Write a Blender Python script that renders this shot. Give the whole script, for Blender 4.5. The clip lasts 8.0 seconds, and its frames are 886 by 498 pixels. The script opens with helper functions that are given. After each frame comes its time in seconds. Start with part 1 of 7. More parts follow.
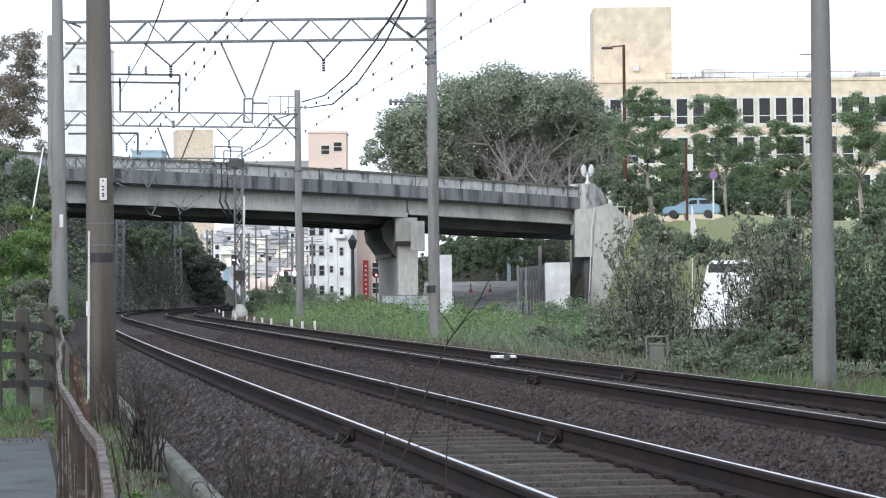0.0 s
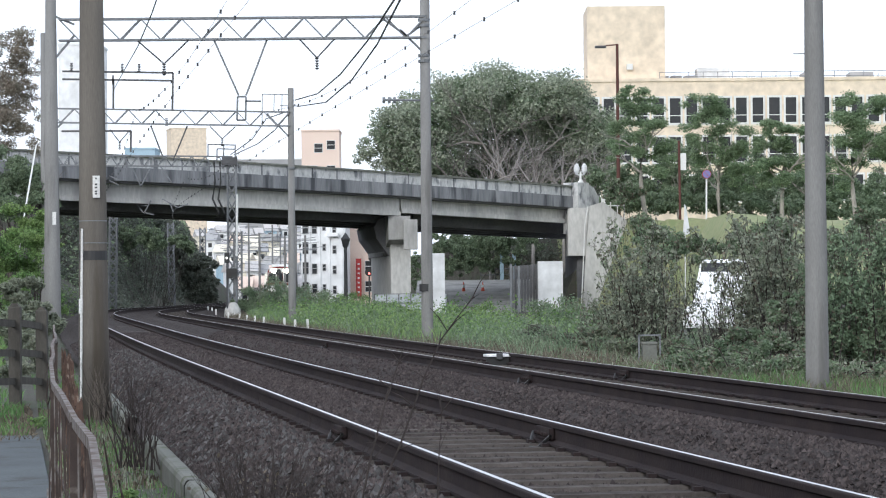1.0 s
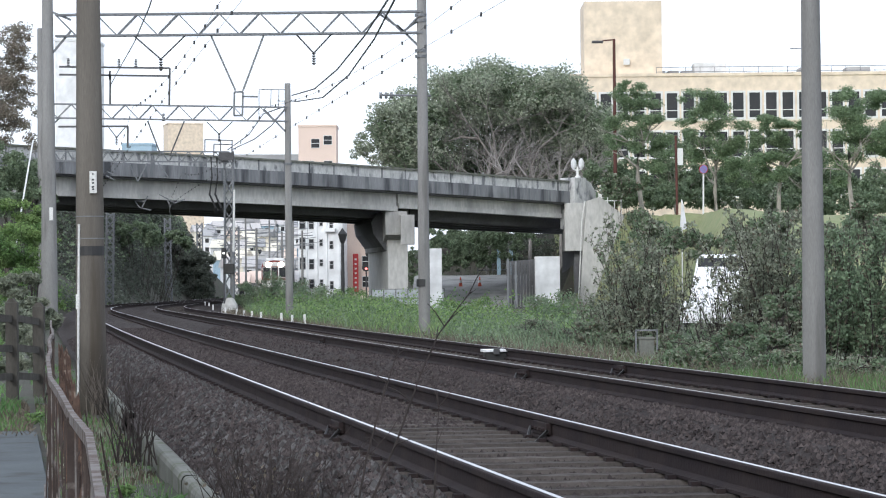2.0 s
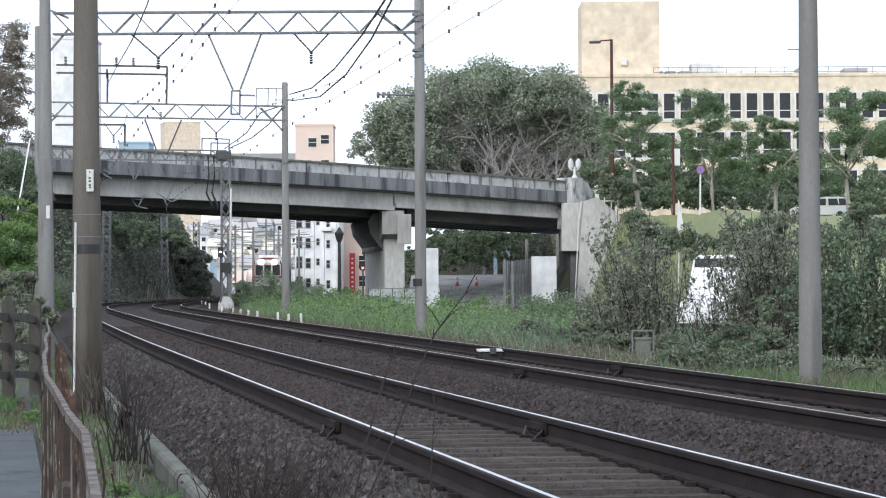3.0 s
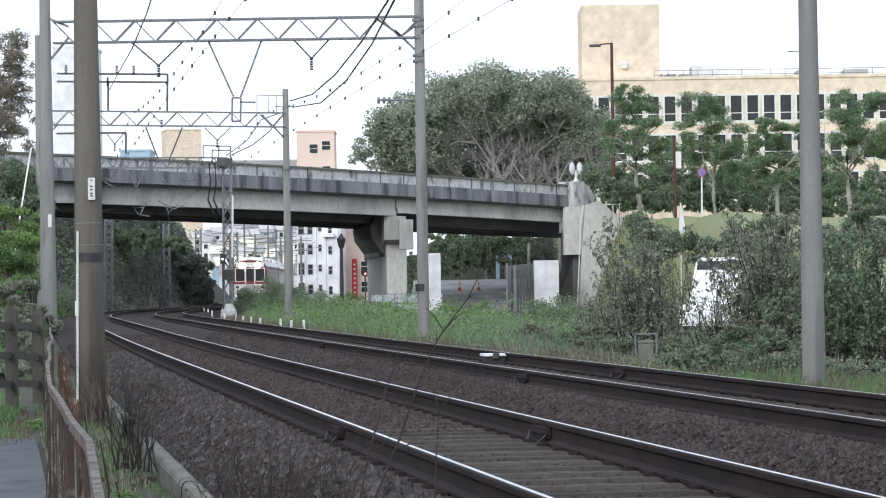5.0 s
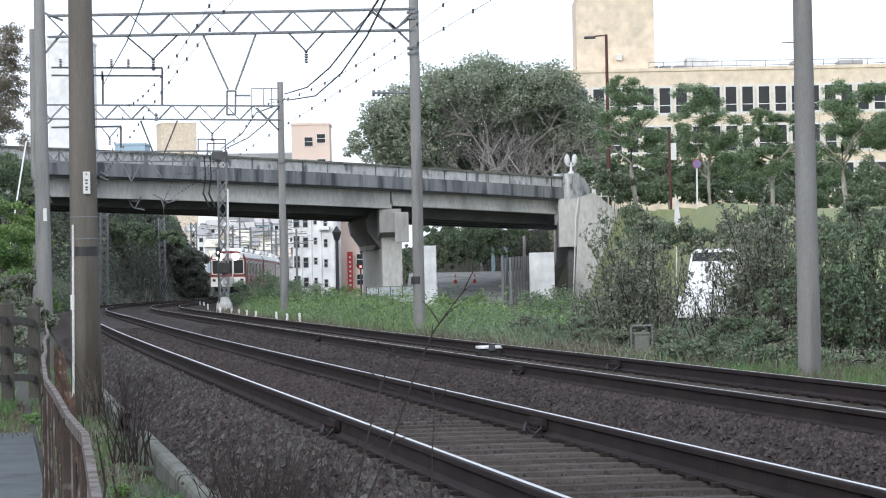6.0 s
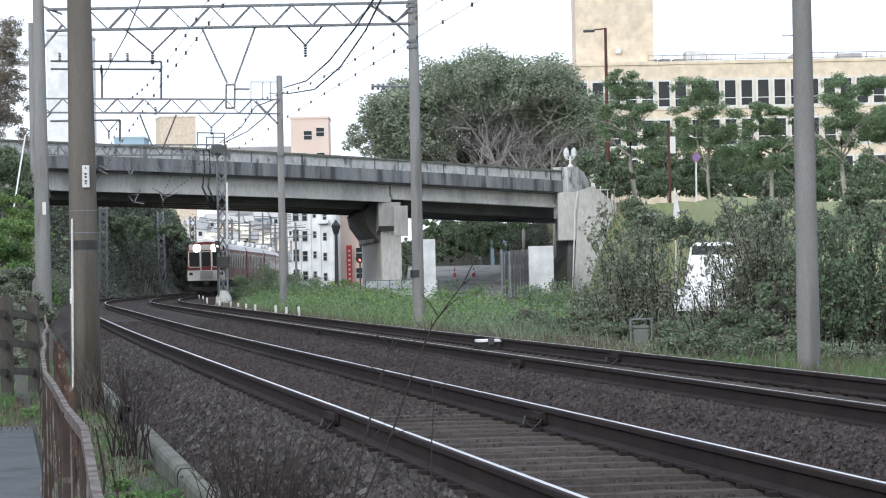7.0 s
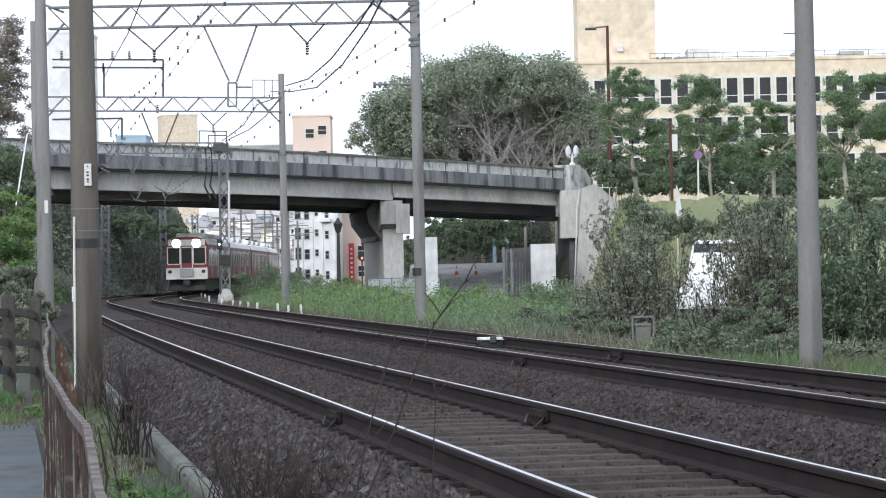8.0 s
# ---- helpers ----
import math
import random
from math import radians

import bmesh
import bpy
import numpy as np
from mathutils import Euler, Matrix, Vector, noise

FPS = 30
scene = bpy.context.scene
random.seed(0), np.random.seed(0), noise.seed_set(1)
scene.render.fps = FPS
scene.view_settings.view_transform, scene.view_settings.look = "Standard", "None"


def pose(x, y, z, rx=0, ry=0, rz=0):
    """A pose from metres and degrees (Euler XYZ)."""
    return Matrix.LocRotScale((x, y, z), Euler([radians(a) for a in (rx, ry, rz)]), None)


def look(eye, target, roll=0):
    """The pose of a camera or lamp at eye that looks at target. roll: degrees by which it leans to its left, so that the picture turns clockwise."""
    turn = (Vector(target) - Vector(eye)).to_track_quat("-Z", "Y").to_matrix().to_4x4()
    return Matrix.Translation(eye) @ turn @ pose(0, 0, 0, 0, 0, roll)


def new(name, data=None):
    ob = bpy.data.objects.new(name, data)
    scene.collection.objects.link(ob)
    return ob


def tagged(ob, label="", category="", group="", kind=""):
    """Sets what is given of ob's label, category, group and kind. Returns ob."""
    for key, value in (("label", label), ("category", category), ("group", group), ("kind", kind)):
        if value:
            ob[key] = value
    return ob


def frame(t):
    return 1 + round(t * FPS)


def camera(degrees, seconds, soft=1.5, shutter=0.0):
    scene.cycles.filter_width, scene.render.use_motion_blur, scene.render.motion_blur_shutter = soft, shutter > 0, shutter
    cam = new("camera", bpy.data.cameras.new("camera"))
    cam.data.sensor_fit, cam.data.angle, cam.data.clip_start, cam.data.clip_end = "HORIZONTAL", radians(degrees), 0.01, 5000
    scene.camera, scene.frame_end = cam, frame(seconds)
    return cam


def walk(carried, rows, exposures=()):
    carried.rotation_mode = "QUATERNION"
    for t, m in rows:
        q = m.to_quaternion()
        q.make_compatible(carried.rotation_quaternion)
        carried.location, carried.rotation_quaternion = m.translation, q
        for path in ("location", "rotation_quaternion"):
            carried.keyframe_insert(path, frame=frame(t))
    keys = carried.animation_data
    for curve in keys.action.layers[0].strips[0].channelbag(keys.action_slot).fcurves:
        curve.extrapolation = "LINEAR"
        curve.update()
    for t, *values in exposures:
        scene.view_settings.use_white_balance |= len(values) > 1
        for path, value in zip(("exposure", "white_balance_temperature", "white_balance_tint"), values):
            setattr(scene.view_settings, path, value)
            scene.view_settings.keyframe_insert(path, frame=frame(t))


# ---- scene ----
# The camera stands on a tripod beside a double-track railway; z = 0 is the top of the rails.
EYE = Vector((0.0, 0.0, 1.012))


def aim(yaw, pitch, roll):
    a, b = radians(yaw), radians(pitch)
    way = Vector((math.sin(a) * math.cos(b), math.cos(a) * math.cos(b), math.sin(b)))
    return look(EYE, EYE + way * 100.0, roll)


cam = camera(17.84, 8.0, soft=1.1)
AIMS = (
    (0.0, -0.279, 0.862, -0.635),
    (0.5, -0.235, 0.869, -0.510),
    (1.0, -0.136, 0.830, -0.500),
    (1.5, -0.105, 0.752, -0.610),
    (3.0, -0.009, 0.723, -0.329),
    (3.5, -0.043, 0.779, -0.350),
    (4.0, -0.072, 0.840, -0.700),
    (4.5, -0.092, 0.849, -0.770),
    (6.0, 0.039, 0.671, -1.100),
    (6.5, 0.074, 0.578, -1.020),
    (7.0, 0.052, 0.540, -1.125),
    (7.5, 0.055, 0.507, -1.160),
    (8.0, 0.010, 0.500, -1.170),
)
walk(cam, [(t, aim(y, p, r)) for t, y, p, r in AIMS], exposures=[(0.0, 0.05, 5950, 7.0), (8.0, 0.05, 5950, 7.0)])

# ---- light: a bright, hazy overcast afternoon ----
SUN_TURN, SUN_HEIGHT = radians(205), radians(24)
world = bpy.data.worlds.new("sky")
scene.world = world
world.use_nodes = True
wn, wl = world.node_tree.nodes, world.node_tree.links
sky = wn.new("ShaderNodeTexSky")
sky.sky_type, sky.sun_disc = "NISHITA", False
sky.sun_elevation, sky.sun_rotation = SUN_HEIGHT, SUN_TURN
sky.dust_density, sky.air_density = 4.0, 1.0
haze = wn.new("ShaderNodeMixRGB")
haze.inputs["Fac"].default_value = 0.78
haze.inputs["Color2"].default_value = (9.6, 9.7, 10.4, 1)
wl.new(sky.outputs[0], haze.inputs["Color1"])
wl.new(haze.outputs[0], wn["Background"].inputs["Color"])
wn["Background"].inputs["Strength"].default_value = 0.15
sun = new("sun", bpy.data.lights.new("sun", "SUN"))
sun.data.energy, sun.data.angle, sun.data.color = 1.5, radians(20), (1.0, 0.97, 0.93)
sun.matrix_basis = look((math.sin(SUN_TURN) * math.cos(SUN_HEIGHT) * 50, math.cos(SUN_TURN) * math.cos(SUN_HEIGHT) * 50, math.sin(SUN_HEIGHT) * 50), (0, 0, 0))


# ---- materials ----
def mat(name, a, b=None, scale=3.0, rough=0.8, metal=0.0, bump=0.25, fine=40.0, spots=None, spot_scale=0.8, spot_at=0.6, vary=0.0, stretch=(1, 1, 1), island=0.0, gloss=0.5):
    """Two colours mixed by noise at two scales, stains of a third, and a fine relief."""
    m = bpy.data.materials.new(name)
    m.use_nodes = True
    n, l = m.node_tree.nodes, m.node_tree.links
    p = n["Principled BSDF"]
    p.inputs["Roughness"].default_value, p.inputs["Metallic"].default_value = rough, metal
    p.inputs["Specular IOR Level"].default_value = gloss
    b = b or tuple(c * 0.75 for c in a)
    co = n.new("ShaderNodeTexCoord")
    mp = n.new("ShaderNodeMapping")
    mp.inputs["Scale"].default_value = stretch
    l.new(co.outputs["Object"], mp.inputs["Vector"])

    def cloud(s, detail):
        x = n.new("ShaderNodeTexNoise")
        x.inputs["Scale"].default_value, x.inputs["Detail"].default_value = s, detail
        l.new(mp.outputs[0], x.inputs["Vector"])
        return x

    def ramp(src, lo, hi):
        r = n.new("ShaderNodeMapRange")
        r.inputs["From Min"].default_value, r.inputs["From Max"].default_value = lo, hi
        l.new(src, r.inputs["Value"])
        return r.outputs[0]

    def blend(fac, c1, c2, mode="MIX"):
        x = n.new("ShaderNodeMixRGB")
        x.blend_type = mode
        for sock, v in ((x.inputs["Fac"], fac), (x.inputs["Color1"], c1), (x.inputs["Color2"], c2)):
            if isinstance(v, tuple):
                sock.default_value = (*v, 1)
            elif isinstance(v, float):
                sock.default_value = v
            else:
                l.new(v, sock)
        return x.outputs[0]

    big, small = cloud(scale, 6), cloud(fine, 4)
    col = blend(ramp(big.outputs["Fac"], 0.32, 0.68), tuple(a), tuple(b))
    col = blend(ramp(small.outputs["Fac"], 0.3, 0.75), col, blend(0.3, col, (0.02, 0.02, 0.02)))
    if spots:
        st = cloud(spot_scale, 8)
        col = blend(ramp(st.outputs["Fac"], spot_at, spot_at + 0.12), col, tuple(spots))
    if vary or island:
        if island:
            src = n.new("ShaderNodeNewGeometry").outputs["Random Per Island"]
        else:
            src = n.new("ShaderNodeObjectInfo").outputs["Random"]
        r = n.new("ShaderNodeMapRange")
        v = vary or island
        r.inputs["To Min"].default_value, r.inputs["To Max"].default_value = 1 - v, 1 + v
        l.new(src, r.inputs["Value"])
        hv = n.new("ShaderNodeHueSaturation")
        l.new(r.outputs[0], hv.inputs["Value"])
        l.new(col, hv.inputs["Color"])
        col = hv.outputs[0]
    l.new(col, p.inputs["Base Color"])
    if bump:
        bp = n.new("ShaderNodeBump")
        bp.inputs["Strength"].default_value, bp.inputs["Distance"].default_value = bump, 0.02
        l.new(small.outputs["Fac"], bp.inputs["Height"])
        l.new(bp.outputs[0], p.inputs["Normal"])
    return m


def leafy(name, a, b, island=0.45):
    m = mat(name, a, b, scale=0.9, rough=0.65, bump=0, fine=9.0, island=island, gloss=0.25)
    n, l = m.node_tree.nodes, m.node_tree.links
    p, out = n["Principled BSDF"], n["Material Output"]
    tr, mix = n.new("ShaderNodeBsdfTranslucent"), n.new("ShaderNodeMixShader")
    mix.inputs[0].default_value = 0.42
    l.new(p.inputs["Base Color"].links[0].from_socket, tr.inputs["Color"])
    l.new(p.outputs[0], mix.inputs[1])
    l.new(tr.outputs[0], mix.inputs[2])
    l.new(mix.outputs[0], out.inputs["Surface"])
    return m


def glow(name, colour, strength):
    m = bpy.data.materials.new(name)
    m.use_nodes = True
    p = m.node_tree.nodes["Principled BSDF"]
    p.inputs["Emission Color"].default_value, p.inputs["Emission Strength"].default_value = (*colour, 1), strength
    p.inputs["Base Color"].default_value = (0.8, 0.8, 0.8, 1)
    return m


M = {
    "earth": mat("earth", (0.062, 0.054, 0.043), (0.042, 0.044, 0.03), 2.6, 0.95, bump=0.8, fine=24, spots=(0.04, 0.058, 0.027), spot_scale=1.1, spot_at=0.52),
    "lawn": mat("lawn", (0.22, 0.26, 0.12), (0.27, 0.27, 0.14), 0.5, 0.95, bump=0.6, fine=5, spots=(0.17, 0.205, 0.09), spot_scale=1.3, spot_at=0.5),
    "asphalt": mat("asphalt", (0.066, 0.079, 0.087), (0.108, 0.123, 0.132), 0.8, 0.9, fine=70, bump=0.5, spots=(0.05, 0.056, 0.054), spot_scale=1.7, spot_at=0.53),
    "ballast": mat("ballast", (0.040, 0.034, 0.033), (0.067, 0.057, 0.055), 9.0, 0.95, bump=1.0, fine=45, spots=(0.082, 0.071, 0.068), spot_scale=0.4, gloss=0.1),
    "stone": mat("stone", (0.082, 0.068, 0.066), (0.05, 0.042, 0.042), 5, 0.95, fine=30, island=0.45, gloss=0.1),
    "stone_grey": mat("stone_grey", (0.105, 0.1, 0.1), (0.065, 0.062, 0.062), 5, 0.92, fine=30, island=0.45, gloss=0.12),
    "rail_side": mat("rail_side", (0.022, 0.016, 0.018), (0.036, 0.026, 0.025), 2.5, 0.85, fine=30, gloss=0.15),
    "rail_top": mat("rail_top", (0.74, 0.73, 0.76), (0.64, 0.63, 0.66), 4, 0.3, metal=1.0, bump=0.0),
    "rail_top_old": mat("rail_top_old", (0.52, 0.48, 0.47), (0.42, 0.38, 0.36), 4, 0.4, metal=0.9, bump=0.0),
    "sleeper": mat("sleeper", (0.112, 0.1, 0.093), (0.074, 0.065, 0.06), 4, 0.95, fine=45, bump=0.5, spots=(0.042, 0.035, 0.031), spot_scale=5, spot_at=0.5, vary=0.25, gloss=0.1),
    "pole": mat("pole", (0.26, 0.257, 0.25), (0.2, 0.197, 0.19), 0.9, 0.9, fine=26, spots=(0.135, 0.13, 0.125), spot_scale=0.8, spot_at=0.56, stretch=(4, 4, 0.45), gloss=0.25),
    "pole_brown": mat("pole_brown", (0.155, 0.14, 0.122), (0.105, 0.094, 0.08), 0.9, 0.9, fine=26, spots=(0.075, 0.063, 0.05), spot_scale=0.7, spot_at=0.55, stretch=(5, 5, 0.4), gloss=0.2),
    "steel": mat("steel", (0.22, 0.23, 0.245), (0.17, 0.18, 0.19), 2, 0.65, metal=0.2, fine=20),
    "steel_dark": mat("steel_dark", (0.10, 0.10, 0.105), (0.07, 0.07, 0.075), 2, 0.6, metal=0.3, fine=20),
    "wire": mat("wire", (0.07, 0.07, 0.075), (0.05, 0.05, 0.05), 2, 0.6, bump=0),
    "porcelain": mat("porcelain", (0.45, 0.44, 0.42), (0.3, 0.28, 0.27), 4, 0.3, bump=0),
    "concrete": mat("concrete", (0.60, 0.59, 0.56), (0.46, 0.455, 0.44), 0.35, 0.92, fine=5, spots=(0.29, 0.285, 0.275), spot_scale=0.28, spot_at=0.56, stretch=(1, 1, 0.35)),
    "parapet": mat("parapet", (0.62, 0.62, 0.61), (0.40, 0.405, 0.405), 1.6, 0.92, fine=9, spots=(0.15, 0.155, 0.165), spot_scale=1.7, spot_at=0.52, stretch=(1.0, 1.0, 0.5)),
    # Stained concrete; its dark tone also holds the shade of the overhang.
    "edge_stain_shade": mat("edge_stain_shade", (0.16, 0.165, 0.178), (0.27, 0.275, 0.285), 0.9, 0.93, fine=8, spots=(0.055, 0.058, 0.066), spot_scale=0.7, spot_at=0.5, stretch=(1.5, 1.5, 0.2)),
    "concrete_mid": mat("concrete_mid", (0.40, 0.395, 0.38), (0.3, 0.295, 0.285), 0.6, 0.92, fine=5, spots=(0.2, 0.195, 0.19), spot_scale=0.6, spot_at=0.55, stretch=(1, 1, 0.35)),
    # Dark fence panels, and the bridge's concrete with shade put into its colour.
    "concrete_dark_shaded": mat("concrete_dark_shaded", (0.15, 0.15, 0.155), (0.11, 0.11, 0.115), 0.5, 0.95, fine=6),
    "kerb": mat("kerb", (0.21, 0.215, 0.195), (0.14, 0.145, 0.125), 1.5, 0.95, fine=20, spots=(0.10, 0.105, 0.075), spot_scale=2.5, spot_at=0.52, gloss=0.2),
    "white_wall": mat("white_wall", (0.74, 0.75, 0.76), (0.62, 0.63, 0.64), 0.5, 0.8, fine=1.5, bump=0.03),
    "bright_white": mat("bright_white", (0.86, 0.87, 0.88), (0.8, 0.81, 0.82), 0.3, 0.7, fine=0.8, bump=0.02),
    "tan_wall": mat("tan_wall", (0.80, 0.68, 0.535), (0.755, 0.64, 0.50), 0.5, 0.85, fine=1.2, bump=0.03),
    "pink_wall": mat("pink_wall", (0.84, 0.68, 0.58), (0.78, 0.62, 0.53), 0.2, 0.85, fine=16, bump=0.05),
    "cream_wall": mat("cream_wall", (0.82, 0.77, 0.64), (0.76, 0.7, 0.58), 0.2, 0.85, fine=16, bump=0.05),
    "grey_wall": mat("grey_wall", (0.42, 0.42, 0.42), (0.34, 0.34, 0.35), 0.2, 0.85, fine=16, bump=0.05),
    "blue_wall": mat("blue_wall", (0.42, 0.56, 0.66), (0.36, 0.5, 0.6), 0.2, 0.85, fine=16, bump=0.05),
    "roof_tile": mat("roof_tile", (0.5, 0.49, 0.49), (0.6, 0.56, 0.53), 0.4, 0.8, fine=3),
    "glass": mat("glass", (0.03, 0.034, 0.038), (0.05, 0.05, 0.052), 0.3, 0.1, bump=0, fine=2, gloss=0.22),
    "skirting": mat("skirting", (0.5, 0.535, 0.56), (0.4, 0.43, 0.455), 0.7, 0.7, fine=6, bump=0.04, spots=(0.3, 0.32, 0.33), spot_scale=1.4, spot_at=0.58, vary=0.12),
    "trim": mat("trim", (0.78, 0.78, 0.76), (0.68, 0.68, 0.66), 1, 0.6, bump=0.03),
    "bark": mat("bark", (0.17, 0.145, 0.12), (0.11, 0.09, 0.075), 3, 0.95, fine=14, stretch=(3, 3, 0.5)),
    "bark_grey": mat("bark_grey", (0.22, 0.20, 0.18), (0.14, 0.125, 0.115), 3, 0.95, fine=14, stretch=(3, 3, 0.5)),
    "bark_pale": mat("bark_pale", (0.42, 0.39, 0.34), (0.25, 0.23, 0.2), 2, 0.95, fine=10, stretch=(2, 2, 0.5)),
    "twig": mat("twig", (0.06, 0.05, 0.047), (0.04, 0.034, 0.032), 5, 0.95, bump=0, fine=30, gloss=0.1),
    "twig_grey": mat("twig_grey", (0.36, 0.33, 0.32), (0.27, 0.25, 0.24), 5, 0.9, bump=0, fine=30),
    "twig_pale": mat("twig_pale", (0.2, 0.17, 0.14), (0.12, 0.1, 0.085), 5, 0.9, bump=0, fine=30),
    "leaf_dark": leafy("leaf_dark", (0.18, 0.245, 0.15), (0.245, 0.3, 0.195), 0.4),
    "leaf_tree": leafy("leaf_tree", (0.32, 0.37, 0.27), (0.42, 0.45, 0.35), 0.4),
    "leaf_autumn": leafy("leaf_autumn", (0.27, 0.26, 0.21), (0.33, 0.275, 0.22), 0.45),
    "leaf_mid": leafy("leaf_mid", (0.175, 0.25, 0.155), (0.24, 0.305, 0.19), 0.35),
    "leaf_fresh": leafy("leaf_fresh", (0.125, 0.235, 0.08), (0.27, 0.37, 0.14), 0.5),
    "leaf_olive": leafy("leaf_olive", (0.23, 0.265, 0.195), (0.31, 0.325, 0.25), 0.45),
    "leaf_weed": leafy("leaf_weed", (0.10, 0.21, 0.07), (0.17, 0.28, 0.10), 0.45),
    "leaf_pine": leafy("leaf_pine", (0.19, 0.275, 0.15), (0.26, 0.335, 0.20), 0.4),
    "leaf_brown": leafy("leaf_brown", (0.14, 0.118, 0.092), (0.19, 0.16, 0.12)),
    # Leaf green lowered so that the shade is part of the colour.
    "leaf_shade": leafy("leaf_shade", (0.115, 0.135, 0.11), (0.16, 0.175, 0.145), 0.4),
    "straw": leafy("straw", (0.26, 0.27, 0.14), (0.22, 0.25, 0.12)),
    "rust": mat("rust", (0.082, 0.064, 0.056), (0.05, 0.038, 0.034), 6, 0.9, fine=60, spots=(0.26, 0.23, 0.21), spot_scale=7, spot_at=0.6, gloss=0.15),
    "rust_red": mat("rust_red", (0.115, 0.072, 0.055), (0.07, 0.046, 0.037), 9, 0.92, fine=60, spots=(0.2, 0.16, 0.13), spot_scale=12, spot_at=0.58, vary=0.35, gloss=0.15),
    "fence_paint": mat("fence_paint", (0.2, 0.183, 0.172), (0.115, 0.097, 0.089), 9, 0.85, fine=50, spots=(0.075, 0.048, 0.038), spot_scale=9, spot_at=0.46),
    "wood": mat("wood", (0.10, 0.093, 0.082), (0.065, 0.06, 0.052), 4, 0.92, fine=25, stretch=(2, 2, 0.6), gloss=0.2),
    "maroon": mat("maroon", (0.22, 0.035, 0.03), (0.19, 0.03, 0.027), 0.6, 0.4, bump=0.02, fine=8),
    "train_white": mat("train_white", (0.78, 0.76, 0.72), (0.72, 0.7, 0.66), 0.8, 0.45, bump=0.0, fine=1.5),
    "train_roof": mat("train_roof", (0.84, 0.84, 0.83), (0.77, 0.77, 0.76), 0.8, 0.5, bump=0.0, fine=1.5),
    "underframe": mat("underframe", (0.05, 0.05, 0.05), (0.035, 0.033, 0.03), 1.5, 0.8, fine=12),
    "black": mat("black", (0.02, 0.02, 0.022), (0.03, 0.03, 0.03), 2, 0.55, bump=0.05),
    "red": mat("red", (0.5, 0.03, 0.03), (0.42, 0.03, 0.03), 1, 0.5, bump=0.02),
    "orange": mat("orange", (0.62, 0.10, 0.05), (0.55, 0.08, 0.04), 2, 0.55, bump=0.02),
    "lamp_brown": mat("lamp_brown", (0.11, 0.045, 0.036), (0.09, 0.038, 0.03), 1, 0.6, bump=0.02, gloss=0.2),
    "sign_blue": mat("sign_blue", (0.2, 0.19, 0.42), (0.17, 0.16, 0.36), 1, 0.4, bump=0.0),
    "car_blue": mat("car_blue", (0.30, 0.46, 0.62), (0.27, 0.42, 0.57), 1, 0.25, metal=0.3, bump=0.0),
    "car_silver": mat("car_silver", (0.78, 0.81, 0.83), (0.73, 0.76, 0.78), 1, 0.3, bump=0.0),
    "car_white": mat("car_white", (0.9, 0.91, 0.93), (0.85, 0.86, 0.88), 1, 0.35, bump=0.0),
    "headlight": glow("headlight", (1.0, 0.84, 0.6), 220.0),
    "signal_red": glow("signal_red", (1.0, 0.05, 0.03), 3.0),
    "signal_white": glow("signal_white", (1.0, 0.95, 0.85), 3.0),
}


# ---- mesh helpers ----
def mesh_of(name, bm, material):
    me = bpy.data.meshes.new(name)
    bm.to_mesh(me)
    bm.free()
    me.materials.append(material)
    return me


def part(name, bm, material, parent=None, label="", smooth=False):
    me = mesh_of(name, bm, material)
    if smooth:
        me.polygons.foreach_set("use_smooth", [True] * len(me.polygons))
    ob = new(name, me)
    if parent is not None:
        ob.parent = parent
    return tagged(ob, label)


def thing(name, at, label, category, group="", kind="", turn=0.0):
    ob = new(name)
    ob.empty_display_size = 0.2
    ob.matrix_basis = pose(*at, 0, 0, turn)
    return tagged(ob, label, category, group, kind)


def box(bm, lo, hi, bevel=0.0, turn=None):
    lo, hi = Vector(lo), Vector(hi)
    d = hi - lo
    g = bmesh.ops.create_cube(bm, size=1.0, matrix=Matrix.Translation((lo + hi) / 2) @ Matrix.Diagonal((abs(d.x), abs(d.y), abs(d.z), 1)))
    vs = g["verts"]
    if bevel:
        es = list({e for v in vs for e in v.link_edges})
        r = bmesh.ops.bevel(bm, geom=es, offset=bevel, segments=2, affect="EDGES", profile=0.6)
        vs = list({v for v in r["verts"]} | {v for v in vs if v.is_valid})
    if turn is not None:
        bmesh.ops.transform(bm, matrix=turn, verts=[v for v in vs if v.is_valid])
    return bm


def rod(bm, a, b, r1, r2=None, sides=8):
    a, b = Vector(a), Vector(b)
    d = b - a
    if d.length < 1e-5:
        return bm
    m = Matrix.Translation((a + b) / 2) @ d.to_track_quat("Z", "Y").to_matrix().to_4x4()
    bmesh.ops.create_cone(bm, cap_ends=True, segments=sides, radius1=r1, radius2=r1 if r2 is None else r2, depth=d.length, matrix=m)
    return bm


def bar(bm, a, b, w, h=None):
    """A square bar from a to b."""
    a, b = Vector(a), Vector(b)
    d = b - a
    m = Matrix.Translation((a + b) / 2) @ d.to_track_quat("Z", "Y").to_matrix().to_4x4() @ Matrix.Diagonal((w, h or w, d.length, 1))
    bmesh.ops.create_cube(bm, size=1.0, matrix=m)
    return bm


